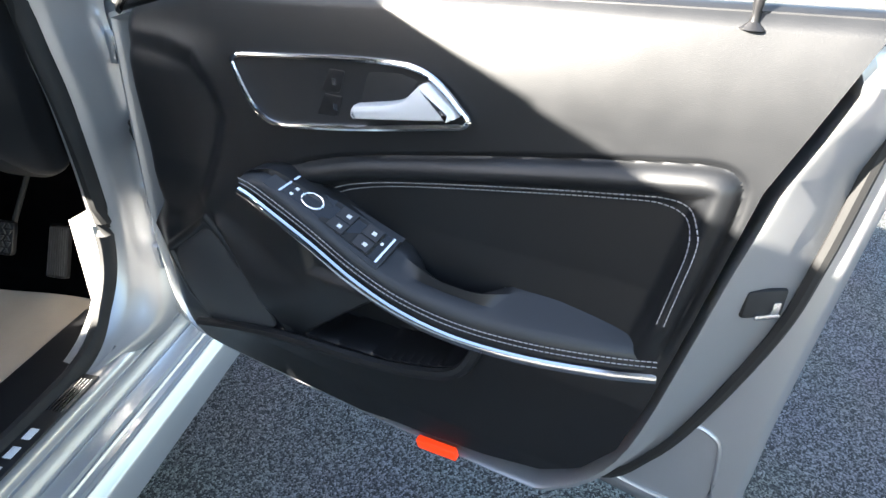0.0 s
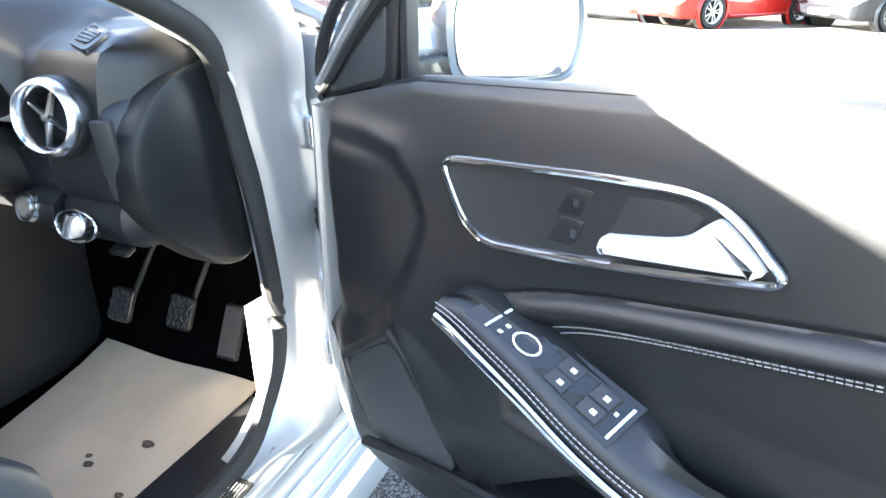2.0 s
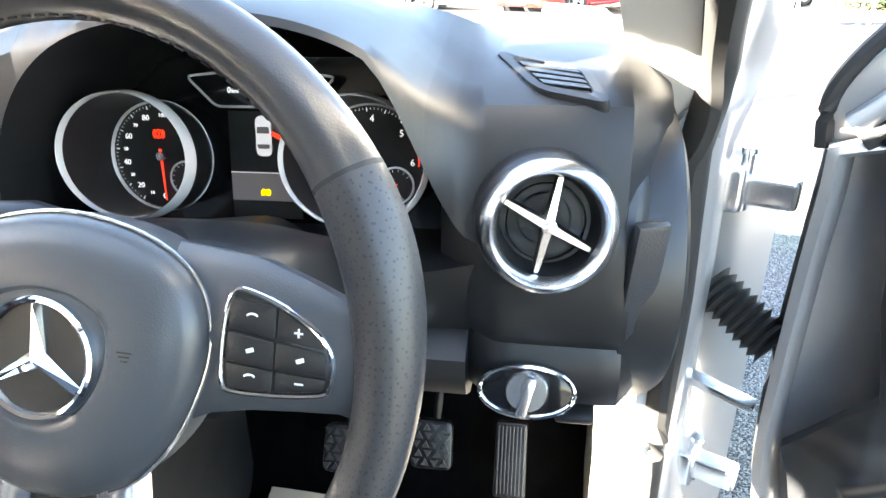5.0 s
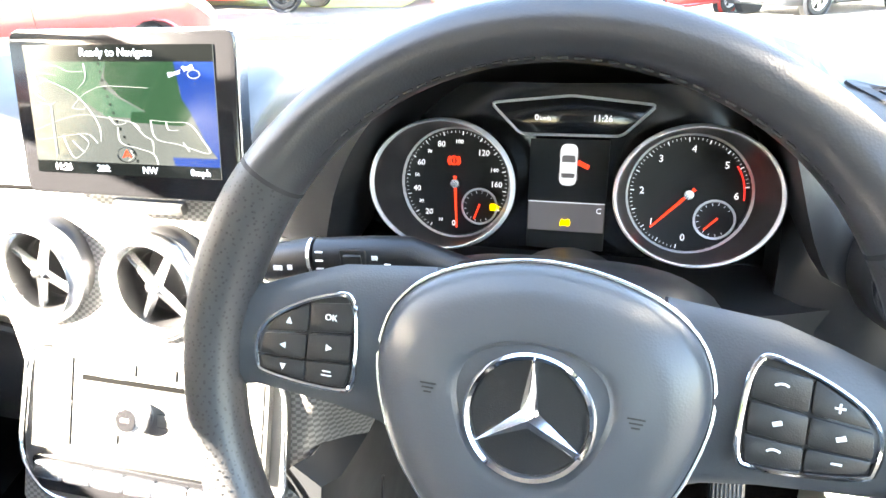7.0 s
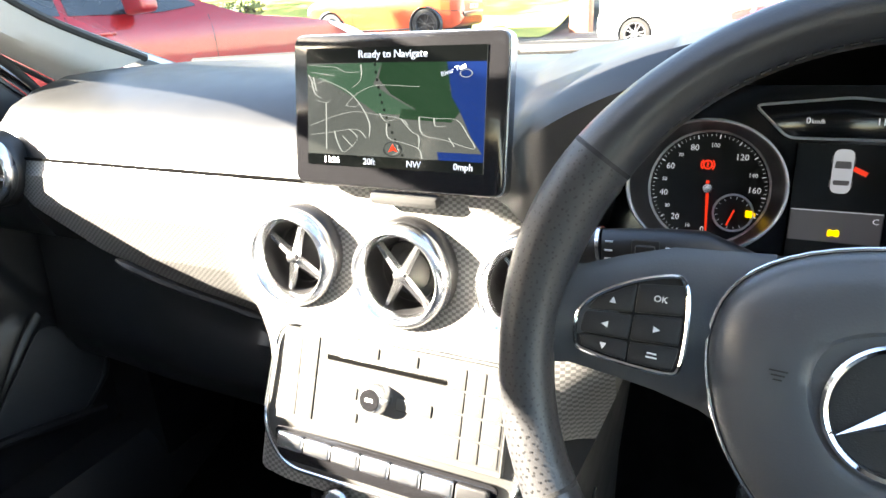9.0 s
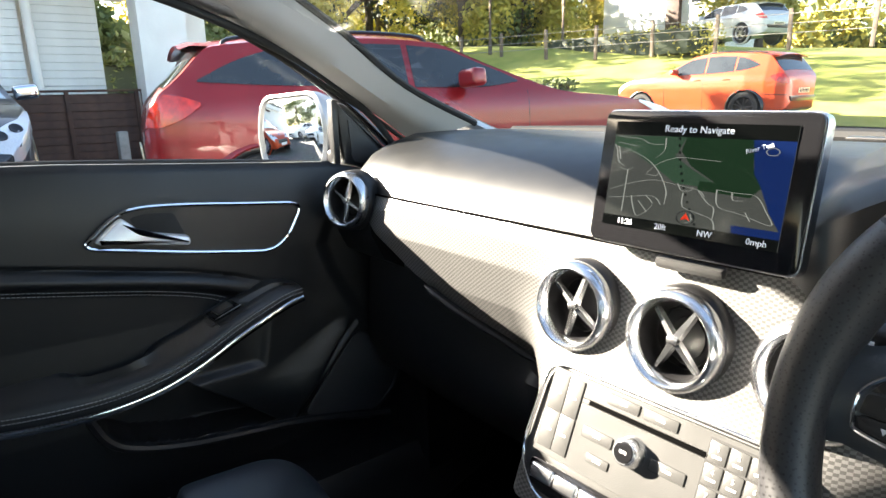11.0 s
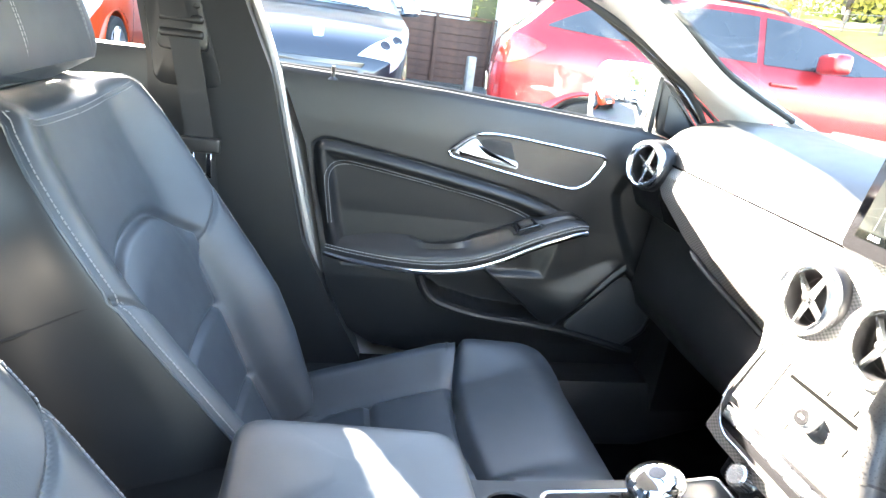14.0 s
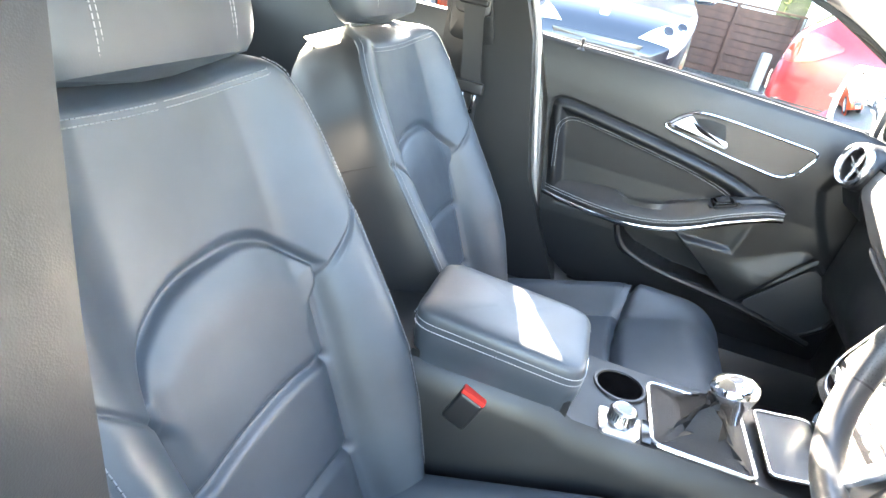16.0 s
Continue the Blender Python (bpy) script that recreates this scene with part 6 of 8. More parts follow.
# ---------------------------------------------------------------- seats
def seat(sx):
    cx = 0.385
    who = "driver's" if sx > 0 else "front passenger's"
    s_ = thing("front_seat", f"black leather {who} seat with pale twin stitching", "seat", "front seats")
    rec = radians(24)
    B, S, N = Vector((cx - 0.025, -0.56, 0.50)), Vector((0, -math.sin(rec), math.cos(rec))), Vector((0, math.cos(rec), math.sin(rec)))
    WID = [(-0.05, 0.235), (0.0, 0.25), (0.12, 0.275), (0.3, 0.288), (0.42, 0.288), (0.50, 0.280), (0.56, 0.268), (0.61, 0.250), (0.65, 0.226), (0.68, 0.190), (0.70, 0.14)]
    FACE = [(-0.05, 0.205), (0.0, 0.218), (0.12, 0.240), (0.3, 0.258), (0.42, 0.266), (0.46, 0.267), (0.50, 0.265), (0.56, 0.259), (0.61, 0.248), (0.65, 0.230), (0.68, 0.195), (0.70, 0.14)]
    wsm = lambda s: interp(s, FACE)
    crest = lambda x: 0.664 - 0.010 * (1 - (x / 0.19) ** 2)
    at = lambda x, s, n: B + Vector((x, 0, 0)) + S * s + N * n
    INW = [(-0.05, 0.158), (0.1, 0.152), (0.3, 0.164), (0.40, 0.170), (0.50, 0.170)]
    EDGE = [(-0.05, 0.07), (0.0, 0.085), (0.13, 0.097), (0.22, 0.098), (0.30, 0.085), (0.38, 0.070), (0.46, 0.056), (0.55, 0.044), (0.61, 0.036), (0.65, 0.030), (0.70, 0.012)]

    def top_edge(x):
        return 0.476 - 0.080 * min(1.5, abs(x) / 0.168) ** 2.8

    def seam_line(ax, w):
        return 0.462 - 0.95 * max(0.0, w - ax)

    def height(x, s):
        w = wsm(s)
        ax = abs(x)
        u = ax / w
        iw = interp(s, INW)
        pillow = 1 - (1 - min(1.0, max(0.0, (ax - iw + 0.01) / (w * 0.95 - iw)))) ** 1.9
        below = 1 - step(s - seam_line(ax, w), -0.015, 0.012)
        h = interp(s, EDGE) * (step(u, 0.46, 0.92) * (1 - below) + pillow * below) + 0.004 * (1 - u * u)
        h -= 0.010 * max(0.0, (u - 0.90) / 0.10) ** 2.2
        te = top_edge(x)
        # how far inside the insert's outline
        din = min(iw - ax, (te - s) * 0.8)
        h += 0.010 * step(din, -0.004, 0.050)
        h -= 0.011 * bump(din, -0.001, 0.0065)
        if din > 0:
            for g in (0.128, 0.278):
                h -= 0.010 * bump(s, g - 0.02 * (ax / iw) ** 2, 0.0075) * step(din, 0.0, 0.012)
        h -= 0.006 * bump(s, seam_line(ax, w), 0.0045) * step(ax, iw - 0.004, iw + 0.012)
        h -= 0.060 * step(s - crest(min(ax, 0.19)), -0.004, 0.060)
        return h

    nu, nv = 190, 230
    S0, SL = -0.03, 0.73
    grid = []
    for j in range(nv + 1):
        s = S0 + SL * j / nv
        w = wsm(s)
        grid.append([at((2 * i / nu - 1) * w, s, height((2 * i / nu - 1) * w, s)) for i in range(nu + 1)])
    groups = {"shoulder_panel": [], "side_bolster": [], "side_bolster_inner": [], "insert_upper": [], "insert_middle": [], "insert_lower": []}
    for j in range(nv):
        for i in range(nu):
            s = S0 + SL * (j + 0.5) / nv
            w = wsm(s)
            x = (2 * (i + 0.5) / nu - 1) * w
            if min(interp(s, INW) - abs(x), (top_edge(x) - s) * 0.8) > 0:
                key = "insert_upper" if s > 0.278 else "insert_middle" if s > 0.128 else "insert_lower"
            elif s < seam_line(abs(x), w):
                key = "side_bolster" if x > 0 else "side_bolster_inner"
            else:
                key = "shoulder_panel"
            groups[key].append((i, j))
    G = np.array([[tuple(p) for p in row] for row in grid])
    nm = np.cross(np.gradient(G, axis=1), np.gradient(G, axis=0))
    nm /= np.linalg.norm(nm, axis=2, keepdims=True)
    for key, cells in groups.items():
        verts, faces, normals, seen = [], [], [], {}
        for i, j in cells:
            f = []
            for a, b in ((i, j), (i + 1, j), (i + 1, j + 1), (i, j + 1)):
                if (a, b) not in seen:
                    seen[(a, b)] = len(verts)
                    verts.append((sx * G[b, a, 0], G[b, a, 1], G[b, a, 2]))
                    normals.append((sx * nm[b, a, 0], nm[b, a, 1], nm[b, a, 2]))
                f.append(seen[(a, b)])
            faces.append(f if sx > 0 else f[::-1])
        piece(key.replace("_inner", ""), verts, faces, normals, LEATHER, s_)
    rings = []
    for s in np.linspace(-0.04, 0.70, 30):
        w, wo = wsm(s), interp(s, WID)
        nb = -0.138 + 0.030 * step(s, 0.60, 0.72)
        fr = height(w, s) + 0.0005
        half_ = [(w, fr), (w + 0.0035, fr - 0.006), (w + (wo - w) * 0.35, fr - 0.036), (w + (wo - w) * 0.75, fr - 0.078), (wo, (fr + nb) * 0.5 - 0.012), (wo * 1.0, nb + 0.035), (wo * 0.9, nb)]
        rings.append([at(-x, s, n) for x, n in half_] + [at(0, s, nb - 0.012)] + [at(x, s, n) for x, n in half_[::-1]] + [at(k * w, s, n if s < 0.69 else fr + 0.001) for k, n in ((0.96, fr - 0.05), (0.80, -0.08), (-0.80, -0.08), (-0.96, fr - 0.05))])
    # darker leather here paints in the shade on the seat's sides
    part("back_shell", sided(loft(rings), sx), ARM_SHADE_LEATHER, s_)
    part("side_seam", sided(tube([at(-x, 0.462, n) for x, n in ((0.2635, 0.046), (0.2675, 0.036), (0.2715, 0.006), (0.2785, -0.036), (0.2855, -0.05), (0.2855, -0.10))], 0.0022, 6), sx), RUBBER, s_)
    for k in (-1, 1):
        edge = [at(k * wsm(s) * 0.966, s, height(wsm(s) * 0.966, s) + 0.0006) for s in np.linspace(0.02, 0.672, 60)]
        arc = [at(k * x, crest(x) - 0.008, height(x, crest(x) - 0.008) + 0.0008) for x in np.linspace(0.185, 0.0, 16)]
        part("back_stitching", sided(stitches(edge + arc, 0.0065, 0.0048, 0.0008, 0.007, N), sx), SEATTHREAD, s_)
        part("back_piping", sided(tube([at(k * wsm(s), s, height(wsm(s), s) + 0.0004) for s in np.linspace(0.02, 0.672, 50)], 0.0022, 6, up=N), sx), LEATHER, s_)
        part("side_piping", sided(tube([at(k * (interp(s, WID) + 0.0005), s, -0.098) for s in np.linspace(0.02, 0.61, 30)], 0.0018, 6), sx), LEATHER, s_)
    # head restraint: a squarish cushion, the driver's set lower and further forward
    hd, hn = (-0.014, 0.030) if sx > 0 else (0.010, 0.004)
    rings = []
    for t in np.linspace(-1, 1, 19):
        r = max(0.05, (1 - abs(t) ** 4) ** 0.25)
        hs = 0.790 + hd + 0.104 * t
        rings.append([at(0.176 * r ** 0.7 * math.copysign(abs(math.cos(a)) ** 0.5, math.cos(a)), hs, hn - 0.018 + (0.052 + 0.012 * t) * r ** 0.8 * math.copysign(abs(math.sin(a)) ** 0.62, math.sin(a))) for a in np.linspace(0, 2 * math.pi, 36, endpoint=False)])
    part("headrest", sided(loft(rings), sx), LEATHER, s_, "padded leather head restraint")
    for k in (-1, 1):
        hst = [at(k * 0.100, 0.790 + hd + 0.096 * t, hn - 0.018 + (0.052 + 0.012 * t) * max(0.05, (1 - abs(t) ** 4) ** 0.25) ** 0.8 * 0.93 + 0.002) for t in np.linspace(-0.85, 0.9, 24)]
        part("headrest_stitching", sided(stitches(hst, 0.0065, 0.0048, 0.0008, 0.006, N), sx), THREAD, s_)
        part("headrest_post", sided(tube([at(k * 0.075, 0.60, -0.075), at(k * 0.075, 0.70, -0.062 + hn * 0.5), at(k * 0.075, 0.77, hn - 0.022)], 0.006, 10), sx), CHROME, s_, "chrome post")
        part("post_guide", sided(revolve([(0.007, 0.012), (0.015, 0.010), (0.018, 0.0)], Matrix.Translation(at(k * 0.075, 0.690, -0.066)) @ Matrix.Rotation(rec, 4, "X"), 16), sx), HARD, s_)

    # cushion
    def cz(x, y):
        ax = abs(x)
        u = ax / 0.268
        z = 0.503 + (y + 0.44) * 0.30 + 0.054 * step(u, 0.50, 0.80) * (1 - 0.80 * step(y, -0.20, -0.02)) - 0.11 * max(0.0, (u - 0.84) / 0.16) ** 2.2
        z -= 0.085 * max(0.0, (y + 0.08) / 0.12) ** 2.4
        z -= 0.034 * bump(y, -0.210 + 0.03 * u * u, 0.0095)
        if y < -0.205:
            z -= 0.012 * bump(ax, 0.142 - 0.03 * step(-y, 0.4, 0.56), 0.008)
            if ax < 0.142:
                z += 0.006
                z -= 0.010 * bump(y, -0.37, 0.007)
        return z

    for nm, y0, y1 in (("cushion", -0.60, -0.21), ("thigh_support", -0.21, 0.045)):
        bm = sheet(lambda u, v: Vector((cx + (2 * u - 1) * 0.268, y0 + (y1 - y0) * v + (0.03 * (2 * u - 1) ** 2 if nm == "cushion" and v > 0.97 else 0.0), cz((2 * u - 1) * 0.268, y0 + (y1 - y0) * v))), 90, 64 if nm == "cushion" else 40)
        ex = bmesh.ops.extrude_edge_only(bm, edges=[e for e in bm.edges if e.is_boundary and (abs((e.verts[0].co.x + e.verts[1].co.x) / 2 - cx) > 0.26 or (e.verts[0].co.y + e.verts[1].co.y) / 2 > 0.0)])
        for v in ex["geom"]:
            if isinstance(v, bmesh.types.BMVert):
                v.co.z -= 0.10
        part(nm, sided(bm, sx), LEATHER, s_, "forward thigh support" if nm != "cushion" else "")
    part("seat_base", sided(box((0.49, 0.54, 0.12), pose(cx, -0.30, 0.415, 8), 0.03), sx), HARD, s_)
    for x in (cx - 0.19, cx + 0.19):
        part("seat_rail", sided(box((0.04, 0.55, 0.03), pose(x, -0.28, 0.360), 0.005), sx), SATIN, s_)
    part("recline_knob", sided(box((0.012, 0.10, 0.035), pose(cx + 0.272, -0.40, 0.45, 8), 0.005), sx), SATIN, s_)
    return s_


seat(1)
seat(-1)
# rear bench, glimpsed between the front seats
rb = thing("rear_bench", "black leather rear bench seat", "seat")
part("backrest", loft([[Vector((x, y, z)) for y, z in ((-1.30, 0.55), (-1.42, 0.85), (-1.50, 1.10), (-1.60, 1.13), (-1.68, 1.05), (-1.60, 0.5))] for x in (-0.68, -0.66, 0.0, 0.66, 0.68)]), LEATHER, rb)
part("cushion", box((1.32, 0.55, 0.20), pose(0, -1.15, 0.50, 5), 0.05, 3), LEATHER, rb)

# ---------------------------------------------------------------- belts on the centre pillars
BELT = material("black_webbing", (0.014, 0.014, 0.015), 0.75, grain=0.8, grain_size=900)
for sx in (1, -1):
    sb_ = thing("seat_belt", "black seat belt hanging from the centre pillar with a steel tongue", "seat belt", "seat belts")
    gd = part("guide", sided(slab(rounded([(0.712, 1.155), (0.806, 1.155), (0.812, 1.250), (0.716, 1.255)], 0.018, 4), 0.026, facing((0.735, 0, 0), (-1, 0, 0)), 0.010), sx), HARD, sb_, "black belt guide")
    for z in (1.186, 1.213, 1.238):
        part("louvre", sided(box((0.014, 0.078, 0.014), pose(0.708, -0.760, z, 0, 24), 0.006, 3), sx), HARD, gd)
    pan = rounded([(-0.69, 1.09), (-0.815, 1.09), (-0.825, 1.31), (-0.74, 1.31)], 0.025, 4)
    px_ = lambda z: interp(z, [(1.09, 0.7365), (1.13, 0.735), (1.31, 0.688)])
    part("height_panel", sided(loft([[Vector((px_(p.y) + o, p.x * k + (1 - k) * -0.768, p.y * k + (1 - k) * 1.2)) for p in pan] for o, k in ((0.004, 1.0), (-0.004, 1.0), (-0.006, 0.975), (-0.006, 0.5))]), sx), SOFT, sb_)
    top, mid_, bot = (0.706, -0.757, 1.19), (0.718, -0.730, 1.0), (0.715, -0.705, 0.60)
    strap = [(Vector(top), 0.026), (Vector(top).lerp(Vector(mid_), 0.5), 0.026), (Vector(mid_), 0.026), (Vector((0.717, -0.715, 0.8)), 0.025), (Vector(bot), 0.024)]
    part("strap", sided(loft([[p + Vector((-0.0012, -w_, 0)), p + Vector((-0.0012, w_, 0)), p + Vector((0.0012, w_, 0)), p + Vector((0.0012, -w_, 0))] for p, w_ in strap]), sx), BELT, sb_, "woven black strap")
    part("tongue_grip", sided(box((0.016, 0.075, 0.030), pose(0.714, -0.728, 0.982, 0, 2, 0), 0.006, 3), sx), HARD, sb_)
    tn = bmesh.new()
    box((0.003, 0.010, 0.055), pose(0.710, -0.744, 0.945), 0.001, 1, tn)
    box((0.003, 0.010, 0.055), pose(0.710, -0.712, 0.945), 0.001, 1, tn)
    box((0.003, 0.042, 0.010), pose(0.710, -0.728, 0.922), 0.001, 1, tn)
    part("tongue", sided(tn, sx), CHROME, sb_, "steel belt tongue")

# ---------------------------------------------------------------- centre console
con = thing("centre_console", "black centre console with cup holder and gear gaiter", "console")
part("tunnel", loft([[Vector((x, y, z)) for x, z in ((-0.125, 0.35), (-0.122, zt - 0.05), (-0.112, zt - 0.012), (-0.10, zt), (0.10, zt), (0.112, zt - 0.012), (0.122, zt - 0.05), (0.125, 0.35))] for y, zt in ((-0.95, 0.67), (-0.58, 0.716), (-0.33, 0.718), (-0.295, 0.696), (-0.2, 0.693), (-0.05, 0.694), (0.02, 0.692), (0.07, 0.686), (0.16, 0.68))]), SOFT, con, "console body")
RS = facing((0, 0.132, 0.862), (0, -1, 0.42))
STACK = material("stack_grey_plastic", (0.050, 0.050, 0.049), 0.36, grain=0.25, grain_size=900, vary=0.15, wear=0.08)
shield = rounded([(-0.112, -0.098), (0.112, -0.098), (0.146, -0.062), (0.140, 0.055), (-0.140, 0.055), (-0.146, -0.062)], 0.030, 6)
part("stack_panel", slab(shield, 0.012, RS @ Matrix.Translation((0, 0, -0.0125)), 0.001), STACK, con, "dark grey radio stack")
part("stack_frame", tube([RS @ Vector((p.x, p.y, 0.0035)) for p in shield], 0.0022, 8, True), SATIN, con, "slim silver edge of the radio stack")
radio = thing("radio", "black radio unit with a disc slot, rotary knob and keypad", "radio")
R2 = RS @ Matrix.Translation((0, 0, 0.0042))
for x0, x1, y0, y1 in ((-0.128, 0.128, -0.048, 0.0238), (-0.128, 0.128, 0.0292, 0.050), (-0.128, -0.071, 0.0238, 0.0292), (0.071, 0.128, 0.0238, 0.0292)):
    part("face", box((x1 - x0, y1 - y0, 0.0085), R2 @ Matrix.Translation(((x0 + x1) / 2, (y0 + y1) / 2, -0.00125)), 0.0004, 1), STACK, radio)
# a black bar fills the slot and stands in for the shade inside it
part("disc_slot", box((0.142, 0.0042, 0.002), R2 @ Matrix.Translation((0.0, 0.0265, 0.0024)), 0.0008), GAP_SHADE, radio)
kn = part("rotary_knob", revolve([(0, 0.020), (0.0115, 0.020), (0.0135, 0.0175), (0.0155, 0.006), (0.0165, 0.003)], R2 @ Matrix.Translation((-0.006, -0.002, 0.0)), 36), SATIN, radio, "knurled silver volume knob")
part("knob_cap", revolve([(0, 0.0212), (0.0105, 0.0208), (0.011, 0.0195)], R2 @ Matrix.Translation((-0.006, -0.002, 0.0)), 28), GLOSSY, kn)
write("ON", R2 @ Matrix.Translation((-0.006, -0.002, 0.0214)), 0.0055, WHITE, kn, depth=0.0002)
for bx_, by_, bw, bh in ((-0.050, -0.004, 0.040, 0.013), (0.034, -0.004, 0.040, 0.013), (-0.042, -0.028, 0.030, 0.010), (-0.030, 0.0395, 0.040, 0.012), (0.014, 0.0395, 0.040, 0.012)):
    part("button_gap", slab(rounded([(bx_ - bw / 2, by_ - bh / 2), (bx_ + bw / 2, by_ - bh / 2), (bx_ + bw / 2, by_ + bh / 2), (bx_ - bw / 2, by_ + bh / 2)], 0.003, 3), 0.0006, R2 @ Matrix.Translation((0, 0, 0.003))), RUBBER, radio)
    rb_ = part("radio_button", box((bw - 0.0016, bh - 0.0016, 0.0022), R2 @ Matrix.Translation((bx_, by_, 0.0034)), 0.0008), STACK, radio)
    part("mark", box((0.010, 0.0024, 0.0004), R2 @ Matrix.Translation((bx_, by_, 0.0046))), WHITE, rb_)
part("button_gap", box((0.0424, 0.0865, 0.0008), R2 @ Matrix.Translation((-0.103, 0.002, 0.003))), RUBBER, radio)
for k in range(4):
    rb_ = part("radio_button", box((0.0207, 0.0425, 0.003), R2 @ Matrix.Translation((-0.1135 + 0.0212 * (k % 2), 0.0235 - 0.0430 * (k // 2), 0.003)), 0.0012), STACK, radio)
    part("mark", box((0.008, 0.0022, 0.0004), R2 @ Matrix.Translation((-0.1135 + 0.0212 * (k % 2), 0.0235 - 0.0430 * (k // 2), 0.0046))), WHITE, rb_)
part("button_gap", box((0.060, 0.088, 0.0008), R2 @ Matrix.Translation((0.0955, 0.001, 0.003))), RUBBER, radio)
for r in range(4):
    for c in range(3):
        ky = part("key", box((0.0175, 0.0195, 0.003), R2 @ Matrix.Translation((0.076 + 0.0195 * c, 0.033 - 0.0215 * r, 0.003)), 0.0012), STACK, radio, "keypad key")
        write("123456789*0#"[3 * r + c], R2 @ Matrix.Translation((0.076 + 0.0195 * c, 0.036 - 0.0215 * r, 0.0048)), 0.0062, WHITE, ky, depth=0.0002)
        part("mark", box((0.009, 0.0022, 0.0004), R2 @ Matrix.Translation((0.076 + 0.0195 * c, 0.029 - 0.0215 * r, 0.0047))), WHITE, ky)
bar = thing("switch_bar", "row of silver toggle switches under the radio", "switch row")
part("recess", slab(rounded([(-0.118, -0.018), (0.118, -0.018), (0.130, 0.016), (-0.130, 0.016)], 0.012, 4), 0.003, RS @ Matrix.Translation((0, -0.072, 0.0040)), 0.001), GLOSSY, bar)
for k in range(7):
    part("toggle", box((0.0325, 0.017, 0.008), RS @ Matrix.Translation((-0.103 + 0.0345 * k, -0.069, 0.009)), 0.003, 3), SATIN if k < 6 else HARD, bar, "silver toggle")
climate = thing("climate_panel", "black climate control panel with a knurled knob", "control panel")
AP = facing((0.02, 0.104, 0.738), (0, -1, 0.55))
part("panel", slab(rounded([(-0.105, -0.022), (0.095, -0.022), (0.105, 0.018), (-0.112, 0.018)], 0.008, 3), 0.006, AP, 0.001), GLOSSY, climate)
for k in (-1, 1):
    kb = part("dial_knob", revolve([(0, 0.024), (0.013, 0.024), (0.016, 0.021), (0.0175, 0.005), (0.019, 0.0)], AP @ Matrix.Translation((k * 0.064, 0, 0.005)), 36), SATIN, climate, "knurled temperature knob")
    for q in range(24):
        a = 2 * math.pi * q / 24
        part("ridge", box((0.0016, 0.0016, 0.016), AP @ Matrix.Translation((k * 0.064 + 0.0172 * math.cos(a), 0.0172 * math.sin(a), 0.018))), HARD, kb)
write("23", AP @ Matrix.Translation((-0.034, 0.009, 0.0065)), 0.008, LIT, climate, depth=0.0002)
write("23", AP @ Matrix.Translation((0.034, 0.009, 0.0065)), 0.008, LIT, climate, depth=0.0002)
for k in range(5):
    part("key", box((0.0135, 0.010, 0.003), AP @ Matrix.Translation((-0.030 + 0.015 * k, -0.008, 0.0065)), 0.001), HARD, climate)
# tray, gear surround, controller, cup holder
part("tray_lid", slab(rounded([(-0.075, 0.0), (0.085, 0.0), (0.085, 0.085), (-0.075, 0.085)], 0.012, 4), 0.004, Matrix.Translation((0, -0.004, 0.703)) @ Matrix.Rotation(radians(8), 4, "X"), 0.0015), SOFT, con, "black tray lid")
part("tray_edge", tube([Matrix.Translation((0, -0.004, 0.708)) @ Matrix.Rotation(radians(8), 4, "X") @ Vector((p.x, p.y, 0)) for p in rounded([(-0.075, 0.0), (0.085, 0.0), (0.085, 0.085), (-0.075, 0.085)], 0.012, 4)], 0.0022, 6, True), SATIN, con)
gs = [(-0.072, -0.178), (0.092, -0.172), (0.098, -0.020), (-0.074, -0.024)]
part("gear_surround", tube([Vector((p.x, p.y, 0.697)) for p in rounded(gs, 0.016, 4)], 0.0042, 8, True), SATIN, con, "silver frame round the gaiter")
GAITER = material("gaiter_leather", (0.014, 0.014, 0.016), 0.62, spec=0.35, grain=0.5, grain_size=420, vary=0.3, vary_size=20)
gt = []
for k, (f, z) in enumerate(((1.0, 0.694), (0.9, 0.702), (0.72, 0.706), (0.5, 0.715), (0.32, 0.735), (0.20, 0.75), (0.15, 0.755))):
    ring = rounded([(0.012 + (x - 0.012) * f, -0.095 + (y + 0.095) * f) for x, y in gs], 0.014, 5)
    gt.append([Vector((p.x + 0.007 * math.sin(5 * i + k) * f * (1 - f) * 4, p.y + 0.007 * math.cos(4 * i + 2 * k) * f * (1 - f) * 4, z + 0.008 * math.sin(3.1 * i + 2 * k) * (1 - f))) for i, p in enumerate(ring)])
part("gaiter", loft(gt), GAITER, con, "creased leather gaiter")
ctl = thing("rotary_controller", "silver rotary controller on the console", "controller")
part("base", slab(rounded([(-0.028, -0.035), (0.036, -0.032), (0.034, 0.030), (-0.026, 0.032)], 0.012, 4), 0.008, pose(0.068, -0.222, 0.692), 0.003), SATIN, ctl)
dl_ = part("dial", revolve([(0.0125, 0.0235), (0.016, 0.0245), (0.0195, 0.022), (0.021, 0.006), (0.0225, 0.004), (0.0235, 0.0)], pose(0.064, -0.222, 0.698), 40), SATIN, ctl, "knurled silver dial")
for q in range(30):
    a = 2 * math.pi * q / 30
    part("ridge", box((0.0018, 0.0014, 0.013), pose(0.064 + 0.0207 * math.cos(a), -0.222 + 0.0207 * math.sin(a), 0.7115, 0, 0, 12 * q)), RUBBER, dl_)
part("dial_cap", revolve([(0.0, 0.0236), (0.0125, 0.0234)], pose(0.064, -0.222, 0.698), 28), GLOSSY, ctl)
part("key", box((0.055, 0.014, 0.004), pose(0.070, -0.182, 0.697), 0.001), GLOSSY, ctl)
